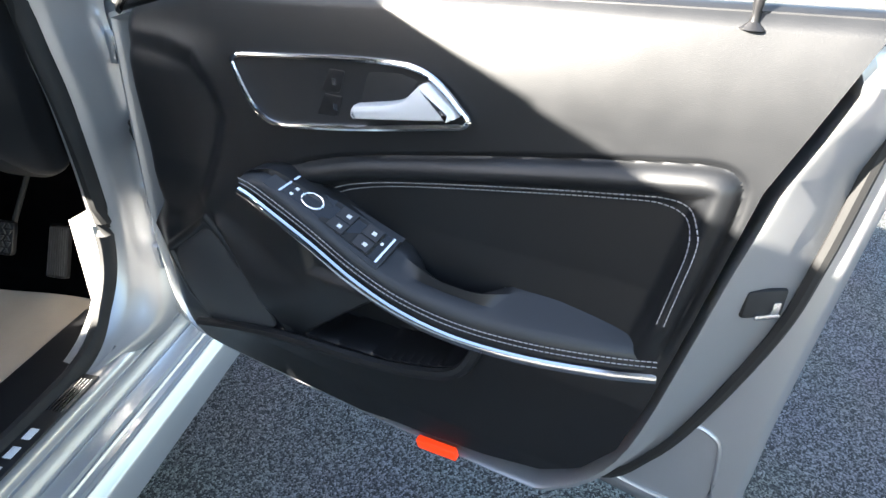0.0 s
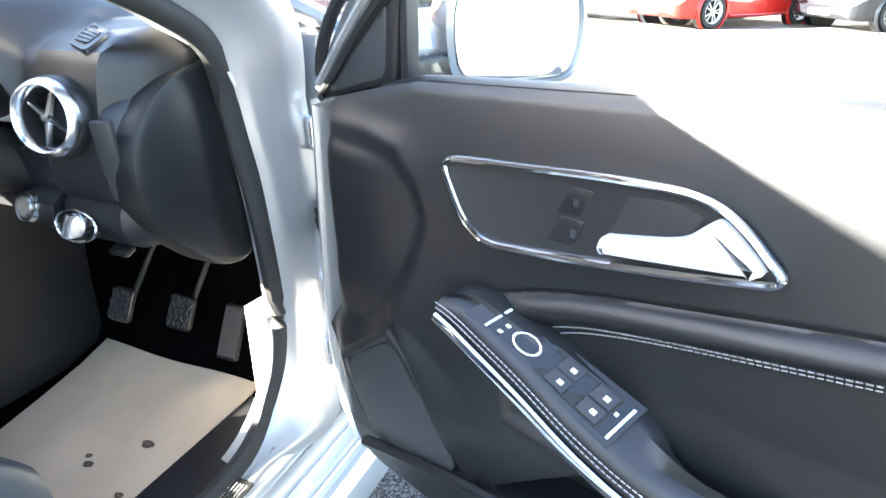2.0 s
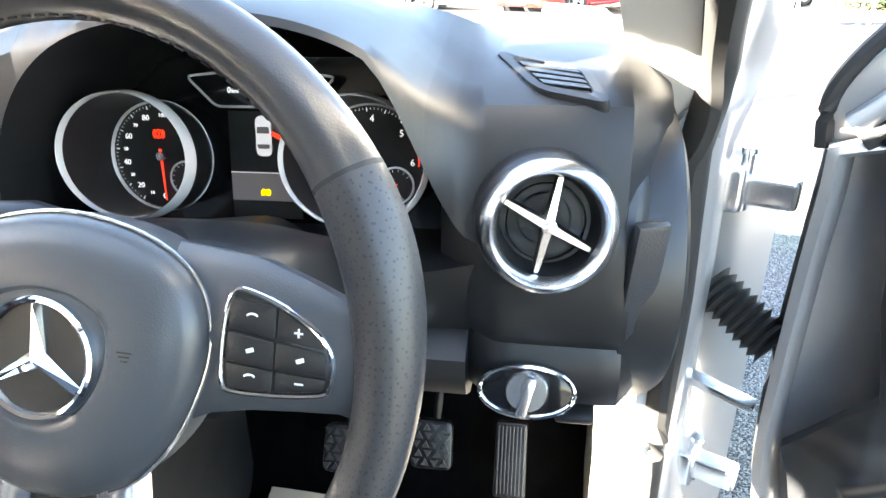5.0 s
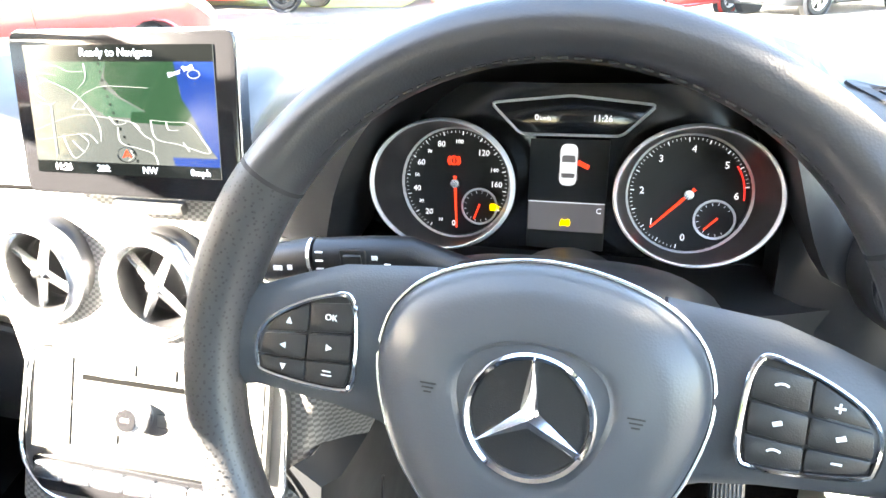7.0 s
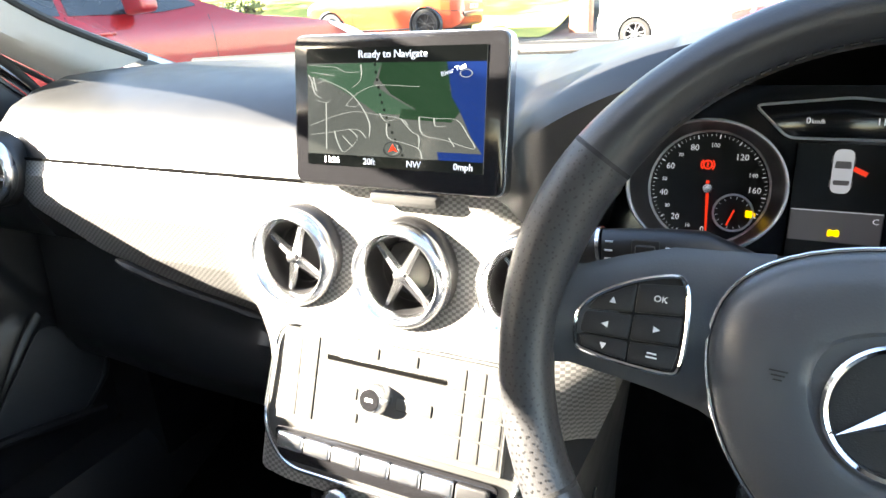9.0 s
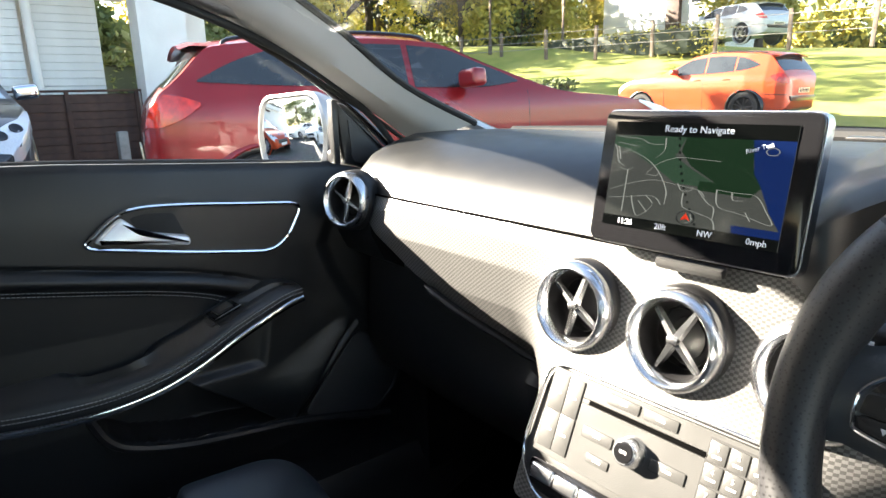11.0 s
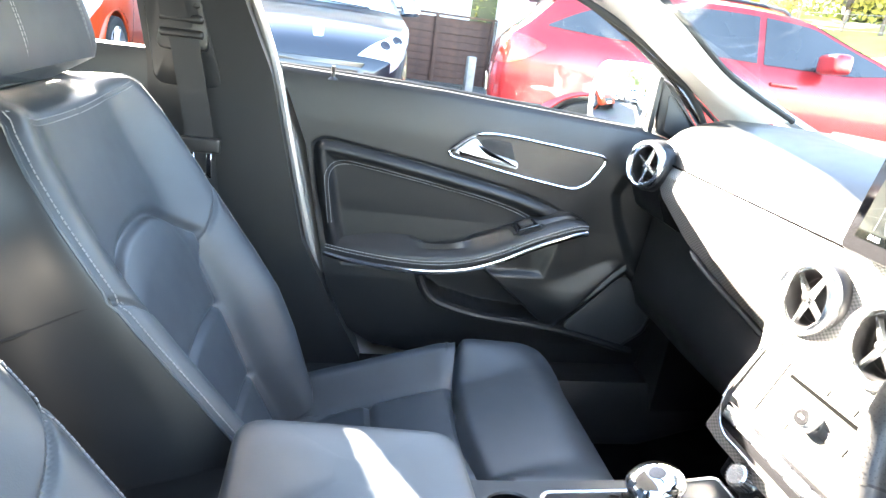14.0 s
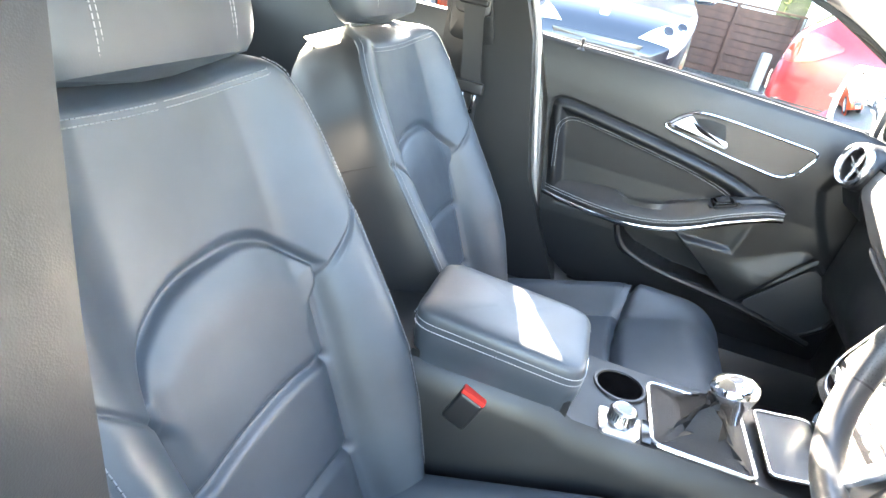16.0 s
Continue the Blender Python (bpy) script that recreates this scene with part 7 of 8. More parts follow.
cup = thing("cup_holder", "round dark cup holder in the console", "cup holder")
part("well", revolve([(0.042, 0.0), (0.040, -0.006), (0.037, -0.06), (0.0, -0.062)], pose(-0.035, -0.225, 0.6955), 36), RUBBER, cup)
part("rim", revolve([(0.038, 0.001), (0.040, 0.004), (0.044, 0.004), (0.046, 0.0)], pose(-0.035, -0.225, 0.694), 36), HARD, cup)
# flat black disc over the well stands in for the shade of its depth
part("well_shade", revolve([(0.0, 0.0016), (0.038, 0.0014)], pose(-0.035, -0.225, 0.694), 36), CARPET, cup)
arm = thing("armrest_box", "black leather centre armrest lid with pale twin stitching", "armrest")
prof = rounded([(-0.088, -0.57), (0.108, -0.57), (0.112, -0.295), (-0.085, -0.300)], 0.038, 7)
ctr = Vector((0.012, -0.43))
zt = lambda y: 0.792 - 0.06 * (y + 0.43)
rings = [[Vector((ctr.x + (p.x - ctr.x) * k, ctr.y + (p.y - ctr.y) * k, zt(p.y) + h)) for p in prof] for k, h in ((0.96, -0.095), (0.97, -0.062), (0.985, -0.058), (1.0, -0.030), (1.0, -0.014), (0.992, -0.006), (0.970, -0.001), (0.92, 0.003), (0.80, 0.006), (0.5, 0.008), (0.2, 0.0085))]
part("lid", loft(rings), LEATHER, arm, "padded lid")
part("lid_stitching", stitches([Vector((ctr.x + (p.x - ctr.x) * 1.001, ctr.y + (p.y - ctr.y) * 1.001, zt(p.y) - 0.022)) for p in prof] + [Vector((ctr.x + (prof[0].x - ctr.x), prof[0].y, zt(prof[0].y) - 0.022))], 0.0050, 0.0036, 0.0010, 0.011, (1, 0.3, 0)), THREAD, arm)
part("box_body", loft([[Vector((x, y, z)) for x, y in ((-0.078, -0.56), (0.102, -0.56), (0.104, -0.305), (-0.078, -0.305))] for z in (0.66, 0.70, 0.728)]), SOFT, arm)
part("release", box((0.05, 0.006, 0.02), pose(0.012, -0.293, 0.735), 0.003), SATIN, arm)
glv = thing("gear_lever", "chrome-topped gear lever with leather gaiter", "gear lever")
KM = pose(0.015, -0.078, 0.800, 14, 8, 0)
head = KM @ Matrix.Diagonal((0.98, 1.22, 1, 1))
part("knob", revolve([(0.0295, -0.016), (0.0280, -0.026), (0.0235, -0.038), (0.0185, -0.050), (0.0150, -0.064), (0.0135, -0.080), (0.0, -0.080)], head, 36), SATIN, glv, "silver gear knob")
part("knob_cap", revolve([(0, 0.003), (0.010, 0.0025), (0.0190, -0.0005), (0.0260, -0.006), (0.0292, -0.012), (0.0298, -0.0155), (0.0290, -0.017)], head, 36), CHROME, glv, "polished chrome cap")
part("shift_pattern", revolve([(0, 0.0042), (0.0085, 0.0036), (0.0090, 0.002)], head, 24), GLOSSY, glv, "dark shift pattern disc")
part("grip_inlay", loft([[KM @ Vector((x, -0.0165 + dy, z)) for x, dy in ((-w_, 0.004), (-w_ * 0.6, -0.002), (w_ * 0.6, -0.002), (w_, 0.004), (0, 0.012))] for z, w_ in ((-0.034, 0.008), (-0.055, 0.010), (-0.078, 0.009))]), GLOSSY, glv)
part("shaft", tube([KM @ Vector((0, 0, -0.07)), KM @ Vector((0, 0, -0.10)), Vector((0.014, -0.09, 0.70))], 0.0115, 12), SATIN, glv)
for sx in (1, -1):
    bk = thing("belt_buckle", "red-buttoned seat belt buckle beside the console", "belt buckle", "belt buckles")
    part("housing", box((0.022, 0.042, 0.06), pose(sx * 0.118, -0.457, 0.662, -22), 0.006, 3), HARD, bk)
    part("button", box((0.018, 0.042, 0.010), pose(sx * 0.118, -0.445, 0.692, -22), 0.003), material("red_button", (0.6, 0.03, 0.02), 0.4, vary=0.1) if sx > 0 else bpy.data.materials["red_button"], bk, "red release button")

# rear-view mirror
rv = thing("rear_view_mirror", "black framed rear-view mirror on the windscreen", "mirror")
RM = facing((0.03, -0.02, 1.385), (0.22, -1, -0.12))
mp_ = rounded([(-0.125, -0.03), (0.125, -0.03), (0.115, 0.038), (-0.115, 0.038)], 0.026, 6)
part("housing", loft([[RM @ Vector((p.x * k, p.y * k, h)) for p in mp_] for k, h in ((0.5, -0.035), (0.85, -0.028), (1.0, -0.01), (1.0, 0.0), (0.95, 0.003), (0.92, -0.001))]), HARD, rv)
part("glass", slab([(p.x * 0.93, p.y * 0.9) for p in mp_], 0.002, RM, 0.0003), MIRROR, rv)
part("stem", tube([RM @ Vector((0, 0.0, -0.03)), (0.0, 0.06, 1.43), (0.0, 0.09, 1.455)], 0.012, 10), HARD, rv)

# ---------------------------------------------------------------- outside: parked cars
TYRE = material("tyre_rubber", (0.018, 0.018, 0.018), 0.8, grain=0.4, grain_size=90, vary=0.3)
ALLOY = material("alloy_wheel", (0.6, 0.6, 0.62), 0.3, 0.9, vary=0.15, vary_size=12)
DARKALLOY = material("dark_alloy", (0.05, 0.05, 0.055), 0.35, 0.7, vary=0.15)
CARGLASS = material("tinted_car_glass", (0.03, 0.036, 0.04), 0.04, spec=0.9, vary=0.4, vary_size=2)
# Pale blue base colour paints in the sky's reflection on the glass.
SCREEN = material("sky_painted_windscreen", (0.34, 0.43, 0.46), 0.06, spec=1.0, vary=0.3, vary_size=2.5, coat=1.0)
LAMP = material("clear_lamp", (0.75, 0.77, 0.8), 0.08, 0.4, grain=0.5, grain_size=60)
TAIL = material("red_lamp", (0.75, 0.03, 0.015), 0.10, vary=0.4, vary_size=20, coat=1.0)
PLATE = material("number_plate", (0.75, 0.72, 0.5), 0.4)


def paint(name, color, metal=0.2):
    return material(name, color, 0.32, metal, vary=0.08, vary_size=3, coat=0.8, spec=0.4)


RED = paint("dark_red_paint", (0.26, 0.007, 0.010))
ORANGE = paint("orange_red_paint", (0.52, 0.06, 0.015))
SCARLET = paint("scarlet_paint", (0.45, 0.015, 0.01))
NAVY = paint("blue_black_paint", (0.018, 0.024, 0.034))
BLACKP = paint("black_paint", (0.012, 0.014, 0.018))
WHITEP = paint("white_paint", (0.72, 0.73, 0.74), 0.0)
GREYP = paint("pale_silver_paint", (0.55, 0.58, 0.6))


CAR_TOP = {"estate": [(-0.5, 0.50), (-0.494, 0.64), (-0.48, 0.715), (-0.455, 0.79), (-0.415, 0.93), (-0.385, 0.962), (-0.28, 0.992), (-0.16, 1.0), (-0.07, 0.985), (-0.035, 0.962), (0.06, 0.835), (0.145, 0.728), (0.20, 0.695), (0.30, 0.665), (0.38, 0.615), (0.44, 0.555), (0.475, 0.49), (0.49, 0.43), (0.5, 0.36)],
           "hatch": [(-0.5, 0.48), (-0.494, 0.60), (-0.475, 0.69), (-0.45, 0.76), (-0.40, 0.92), (-0.36, 0.962), (-0.25, 0.992), (-0.12, 1.0), (-0.02, 0.985), (0.02, 0.962), (0.13, 0.80), (0.225, 0.672), (0.28, 0.648), (0.36, 0.605), (0.42, 0.55), (0.465, 0.48), (0.487, 0.41), (0.5, 0.34)],
           "suv": [(-0.5, 0.50), (-0.494, 0.62), (-0.48, 0.68), (-0.46, 0.74), (-0.41, 0.92), (-0.37, 0.958), (-0.25, 0.992), (-0.12, 1.0), (-0.03, 0.98), (0.01, 0.955), (0.11, 0.81), (0.19, 0.705), (0.25, 0.675), (0.35, 0.645), (0.43, 0.59), (0.475, 0.52), (0.49, 0.46), (0.5, 0.38)],
           "van": [(-0.5, 0.50), (-0.496, 0.62), (-0.488, 0.70), (-0.47, 0.84), (-0.445, 0.94), (-0.40, 0.97), (-0.25, 0.995), (-0.10, 1.0), (0.04, 0.985), (0.08, 0.962), (0.19, 0.80), (0.285, 0.66), (0.34, 0.625), (0.40, 0.59), (0.445, 0.53), (0.475, 0.47), (0.49, 0.41), (0.5, 0.33)]}
CAR_SCREENS = {"estate": ((0.132, -0.026), (-0.470, -0.418)), "hatch": ((0.214, 0.030), (-0.462, -0.406)), "suv": ((0.178, 0.020), (-0.470, -0.416)), "van": ((0.272, 0.090), (-0.482, -0.450))}
# side windows: upper and lower edges, from the front backwards
CAR_SIDE = {"estate": [([(0.085, 0.745), (0.02, 0.845), (-0.03, 0.900), (-0.105, 0.925)], [(0.085, 0.735), (0.02, 0.712), (-0.03, 0.712), (-0.105, 0.715)]), ([(-0.115, 0.926), (-0.18, 0.930), (-0.245, 0.925)], [(-0.115, 0.716), (-0.18, 0.722), (-0.245, 0.728)]), ([(-0.255, 0.924), (-0.31, 0.905), (-0.37, 0.85), (-0.425, 0.765)], [(-0.255, 0.729), (-0.31, 0.735), (-0.37, 0.745), (-0.425, 0.757)])],
            "hatch": [([(0.165, 0.715), (0.09, 0.815), (0.03, 0.890), (-0.06, 0.925)], [(0.165, 0.705), (0.09, 0.69), (0.03, 0.69), (-0.06, 0.695)]), ([(-0.07, 0.926), (-0.14, 0.93), (-0.22, 0.915)], [(-0.07, 0.696), (-0.14, 0.70), (-0.22, 0.71)]), ([(-0.23, 0.912), (-0.28, 0.88), (-0.33, 0.80)], [(-0.23, 0.712), (-0.28, 0.725), (-0.33, 0.77)])],
            "suv": [([(0.135, 0.715), (0.07, 0.815), (0.01, 0.89), (-0.075, 0.922)], [(0.135, 0.705), (0.07, 0.685), (0.01, 0.685), (-0.075, 0.69)]), ([(-0.085, 0.922), (-0.15, 0.926), (-0.235, 0.91)], [(-0.085, 0.691), (-0.15, 0.695), (-0.235, 0.71)]), ([(-0.245, 0.907), (-0.30, 0.87), (-0.36, 0.79)], [(-0.245, 0.713), (-0.30, 0.73), (-0.36, 0.775)])],
            "van": [([(0.215, 0.68), (0.14, 0.80), (0.08, 0.89), (-0.04, 0.925)], [(0.215, 0.67), (0.14, 0.64), (0.08, 0.64), (-0.04, 0.645)]), ([(-0.05, 0.926), (-0.15, 0.93), (-0.235, 0.925)], [(-0.05, 0.646), (-0.15, 0.65), (-0.235, 0.655)]), ([(-0.245, 0.924), (-0.33, 0.91), (-0.425, 0.87)], [(-0.245, 0.656), (-0.33, 0.665), (-0.435, 0.68)])]}
CAR_PLAN = [(-0.5, 0.56), (-0.494, 0.68), (-0.48, 0.80), (-0.45, 0.90), (-0.40, 0.965), (-0.30, 1.0), (0.22, 1.0), (0.33, 0.985), (0.40, 0.96), (0.445, 0.91), (0.475, 0.84), (0.49, 0.75), (0.5, 0.60)]


def parked(label, length, width, height, coat, at, heading, style="hatch", rim=ALLOY, name="parked_car", kidney=False):
    """A car with its nose towards +y before it is turned: body, windows, wheels, lamps, mirrors."""
    c = thing(name, label, "car", "parked cars")
    L, W, H = length, width / 2, height
    belt = {"hatch": 0.665, "estate": 0.71, "suv": 0.68, "van": 0.64}[style]
    roofw = {"hatch": 0.70, "estate": 0.71, "suv": 0.72, "van": 0.78}[style]
    line = smooth_line([(a, b, 0) for a, b in CAR_TOP[style]], 5)
    tx, tz = [p.x for p in line], [p.y for p in line]
    top = lambda s: H * float(np.interp(s, tx, tz))
    low = lambda s: H * interp(s, [(-0.5, 0.30), (-0.485, 0.20), (-0.45, 0.16), (0.0, 0.13), (0.45, 0.14), (0.485, 0.16), (0.5, 0.21)])
    sec = [(0.10, 0.90), (0.16, 0.945), (0.20, 0.96), (0.34, 0.985), (0.50, 1.0), (belt - 0.10, 0.992), (belt - 0.05, 0.975), (belt - 0.015, 0.950), (belt + 0.02, 0.915), (0.96, roofw + 0.02), (1.0, roofw)]
    plan_s, plan_w = [q[0] for q in CAR_PLAN], [q[1] for q in CAR_PLAN]
    half = lambda s, z: W * float(np.interp(s, plan_s, plan_w)) * interp(z / H, sec)
    edge = lambda s: top(s) - 0.035 - 0.03 * step(top(s) / H, 0.72, 0.9)
    over = lambda s, f: edge(s) + (top(s) - edge(s)) * (1 - f ** 2.6)
    rings = []
    for s in sorted(set(list(np.linspace(-0.5, 0.5, 121)) + [-0.497, -0.492, -0.487, 0.487, 0.493, 0.497])):
        z0, ze = low(s), edge(s)
        wb, we = half(s, z0), half(s, ze)
        hf = [(0.0, z0), (wb * 0.85, z0)] + [(half(s, z0 + (ze - z0) * k / 26), z0 + (ze - z0) * k / 26) for k in range(27)] + [(we * f, over(s, f)) for f in (0.97, 0.9, 0.78, 0.55, 0.28, 0.0)]
        rings.append([Vector((x, s * L, z)) for x, z in hf] + [Vector((-x, s * L, z)) for x, z in hf[-2:0:-1]])
    wr = 0.325 + 0.03 * (style == "suv")
    axles = (-0.345 if style == "estate" else -0.305, 0.298)
    shell = loft(rings)
    # the wheel openings
    cut = [f for f in shell.faces if abs(f.calc_center_median().x) > 0.55 * W and any(math.hypot(f.calc_center_median().y - s * L, f.calc_center_median().z - wr) < wr + 0.055 for s in axles)]
    bmesh.ops.delete(shell, geom=cut, context="FACES")
    part("body", shell, coat, c)

    def skin(nm, upper, lower, mat, sx, parent, out=0.006, text="", n=14):
        """A panel that lies on the body's side between two edges of (s, height)."""
        u_, l_ = [smooth_line([(a, b, 0) for a, b in e], 6) for e in (upper, lower)]
        pick = lambda e, t: e[min(len(e) - 1, int(t * (len(e) - 1)))].lerp(e[min(len(e) - 1, int(t * (len(e) - 1)) + 1)], t * (len(e) - 1) % 1)

        def fn(u, v):
            q = pick(u_, u).lerp(pick(l_, u), v)
            z = min(q.y * H, edge(q.x) - 0.02)
            return Vector((sx * (half(q.x, z) + out), q.x * L, z))
        bm = sheet(fn, n, 5)
        ex = bmesh.ops.extrude_edge_only(bm, edges=[e for e in bm.edges if e.is_boundary])
        for v in ex["geom"]:
            if isinstance(v, bmesh.types.BMVert):
                v.co.x -= sx * 0.03
        return part(nm, bm, mat, parent, text)

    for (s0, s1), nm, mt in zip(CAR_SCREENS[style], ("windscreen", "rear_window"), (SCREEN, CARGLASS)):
        part(nm, sheet(lambda u, v: Vector(((2 * u - 1) * 0.93 * half(s0 + (s1 - s0) * v, edge(s0 + (s1 - s0) * v)), (s0 + (s1 - s0) * v) * L, over(s0 + (s1 - s0) * v, abs(2 * u - 1) * 0.93) + 0.007)), 12, 8), mt, c, "windscreen with a pale sky reflection painted in" if mt is SCREEN else "")
    (w0, w1), (r0, r1) = CAR_SCREENS[style]
    part("wiper", tube([(-0.55 * W, (w0 + 0.004) * L, over(w0, 0.6) + 0.015), (0.0, (w0 - 0.006) * L, over(w0 - 0.006, 0.1) + 0.018), (0.55 * W, (w0 + 0.002) * L, over(w0, 0.6) + 0.015)], 0.008, 6), BLACKP, c)
    part("mirror_pod", box((0.14, 0.10, 0.07), Matrix.Translation((0, (w1 + 0.012) * L, over(w1 + 0.012, 0) + 0.004)), 0.02), BLACKP, c)
    for sx in (-1, 1):
        for up_, lo_ in CAR_SIDE[style]:
            skin("side_window", up_, lo_, CARGLASS, sx, c, 0.006, "tinted side window")
        fs = CAR_SIDE[style][0][0][0][0] - 0.055
        mz = (belt + 0.045) * H
        fs -= 0.05 * (style == "estate")
        mx_ = half(fs, belt * H)
        part("mirror", box((0.21, 0.13, 0.135), pose(sx * (mx_ + 0.14), fs * L, mz, 0, -sx * 6, sx * 12), 0.045, 4), CHROME if coat is NAVY else coat, c, "bright door mirror cap" if coat is NAVY else "body-coloured door mirror")
        part("mirror_foot", box((0.10, 0.05, 0.035), pose(sx * (mx_ + 0.03), fs * L, mz - 0.045), 0.012), BLACKP, c)
        for s in (CAR_SIDE[style][0][0][-1][0] + 0.012, CAR_SIDE[style][1][0][-1][0] + 0.012):
            part("door_handle", box((0.03, 0.19, 0.028), pose(sx * (half(s, (belt - 0.075) * H) + 0.008), (s + 0.02) * L, (belt - 0.075) * H), 0.009), coat, c)
        for s, zz in ((CAR_SIDE[style][0][0][-1][0] - 0.005, belt), (CAR_SIDE[style][0][0][0][0] + 0.015, belt - 0.02)):
            part("door_gap", tube([Vector((sx * (half(s, z) + 0.0005), s * L, z)) for z in np.linspace(0.20 * H, zz * H, 9)], 0.0035, 6), BLACKP, c)
        part("sill_trim", tube([Vector((sx * (half(s, 0.19 * H) + 0.004), s * L, 0.165 * H)) for s in np.linspace(-0.21, 0.19, 6)], 0.035, 8, flat=0.6), coat if style != "suv" else BLACKP, c)
        reach = lambda s: interp(s, [(0.345, 0.03), (0.40, 0.10), (0.44, 0.24), (0.475, 0.40), (0.488, 0.46)])
        drop = lambda s: interp(s, [(0.345, 0.015), (0.40, 0.07), (0.44, 0.115), (0.475, 0.12), (0.488, 0.09)])

        def lamp_fn(u, v):
            s = 0.345 + 0.143 * u
            if v < 0.4:
                z = edge(s) - drop(s) * (1 - v / 0.4)
                return Vector((sx * (half(s, z) + 0.007), s * L, z))
            f = 1 - reach(s) * (v - 0.4) / 0.6
            return Vector((sx * (half(s, edge(s)) * f + 0.007 * f), s * L + 0.004 * u, over(s, f) + 0.007))
        hl = part("headlight", sheet(lamp_fn, 16, 14), LAMP, c, "clear headlight")
        for s, f in ((0.462, 0.80), (0.440, 0.90)):
            part("lamp_bowl", revolve([(0.0, 0.004), (0.03, 0.008), (0.042, 0.014), (0.050, 0.010)], facing((sx * half(s, edge(s)) * f, s * L + 0.006, over(s, f) + 0.006), (sx * 0.25, 0.8, 0.75)), 18), DARKALLOY, hl)
        tzr = top(-0.48) / H
        skin("tail_light", [(-0.425, tzr - 0.045), (-0.45, tzr - 0.018), (-0.478, tzr - 0.010), (-0.497, tzr - 0.055)], [(-0.425, tzr - 0.060), (-0.45, tzr - 0.115), (-0.478, tzr - 0.150), (-0.497, tzr - 0.150)], TAIL, sx, c, 0.012, "red tail light")
        skin("bumper_line", [(-0.40, 0.40), (-0.45, 0.395), (-0.49, 0.39)], [(-0.40, 0.392), (-0.45, 0.385), (-0.49, 0.38)], BLACKP, sx, c, 0.002)
        for s in axles:
            hubm = Matrix.Translation((sx * (half(s, 0.36 * H) - 0.004), s * L, wr)) @ Matrix.Rotation(radians(90 * sx), 4, "Y")
            part("wheel_arch", revolve([(0.0, -0.17), (wr + 0.070, -0.17), (wr + 0.072, -0.02)], hubm, 36), BLACKP, c)
            part("arch_lip", revolve([(wr + 0.045, -0.10), (wr + 0.040, 0.004), (wr + 0.052, 0.012), (wr + 0.070, 0.008), (wr + 0.105, -0.03)], hubm, 48), coat if style != "suv" else BLACKP, c)
            wh = part("wheel", revolve([(wr * 0.70, -0.02), (wr * 0.72, 0.010), (wr * 0.86, 0.018), (wr * 0.97, 0.010), (wr, -0.03), (wr * 0.9, -0.16), (0, -0.16)], hubm, 36), TYRE, c)
            part("rim", revolve([(wr * 0.74, 0.008), (wr * 0.71, 0.014), (wr * 0.67, -0.005), (wr * 0.62, -0.04)], hubm, 36), rim, wh)
            part("wheel_hub", revolve([(0, 0.008), (0.03, 0.006), (0.036, -0.004), (0.07, -0.012)], hubm, 18), rim, wh)
            for k in range(10):
                a = 2 * math.pi * (k + (0.14 if k % 2 else -0.14)) / 10
                part("spoke", loft([[hubm @ Vector((r * math.cos(a) - t * math.sin(a), r * math.sin(a) + t * math.cos(a), h)) for t, h in ((-wd, hh - 0.018), (-wd * 0.6, hh), (wd * 0.6, hh), (wd, hh - 0.018))] for r, wd, hh in ((0.03, 0.016, 0.0), (wr * 0.4, 0.013, 0.0), (wr * 0.70, 0.017, 0.006))]), rim, wh)
    fz = top(0.47)
    nose = facing((0, 0.4955 * L, fz - 0.20), (0, 1, 0.10))
    if kidney:
        for kx in (-0.17, 0.17):
            gr = part("grille", slab(rounded([(kx - 0.15, -0.075), (kx + 0.15, -0.075), (kx + 0.15, 0.085), (kx - 0.15, 0.085)], 0.05, 4), 0.03, nose, 0.01), BLACKP, c, "black slatted grille")
            for q in range(7):
                part("slat", box((0.012, 0.12, 0.012), nose @ Matrix.Translation((kx - 0.108 + 0.036 * q, 0.004, 0.032)), 0.003), CHROME, gr)
    else:
        part("grille", slab(rounded([(-0.36, -0.06), (0.36, -0.06), (0.44, 0.06), (-0.44, 0.06)], 0.04, 4), 0.02, nose, 0.008), BLACKP, c, "black grille")
    part("lower_grille", slab(rounded([(-0.46, -0.07), (0.46, -0.07), (0.40, 0.06), (-0.40, 0.06)], 0.03, 3), 0.02, facing((0, 0.4960 * L, low(0.5) + 0.13), (0, 1, 0)), 0.008), BLACKP, c, "black air intake")
    bs = 0.452
    part("badge", slab(rounded([(0.0, -0.075), (0.048, -0.03), (0.05, 0.06), (-0.05, 0.06), (-0.048, -0.03)], 0.014, 3), 0.012, facing((0, bs * L, top(bs) + 0.002), (0, 1, 0.8)), 0.003), CHROME, c, "plain bright badge")
    part("number_plate", box((0.52, 0.012, 0.11), pose(0, 0.503 * L, fz - 0.34, -4), 0.003), WHITE, c)
    rp = part("rear_plate", box((0.52, 0.012, 0.11), pose(0, -0.503 * L, top(-0.5) - 0.10, 4), 0.003), PLATE, c)
    for q in range(6):
        part("mark", box((0.045, 0.004, 0.07), pose(-0.19 + 0.075 * q, -0.5045 * L, top(-0.5) - 0.10, 4)), BLACKP, rp)
    part("rear_bumper", slab(rounded([(-0.60 * W, -0.06), (0.60 * W, -0.06), (0.66 * W, 0.06), (-0.66 * W, 0.06)], 0.03, 3), 0.03, facing((0, -0.496 * L, low(-0.5) + 0.06), (0, -1, 0)), 0.01), BLACKP, c)
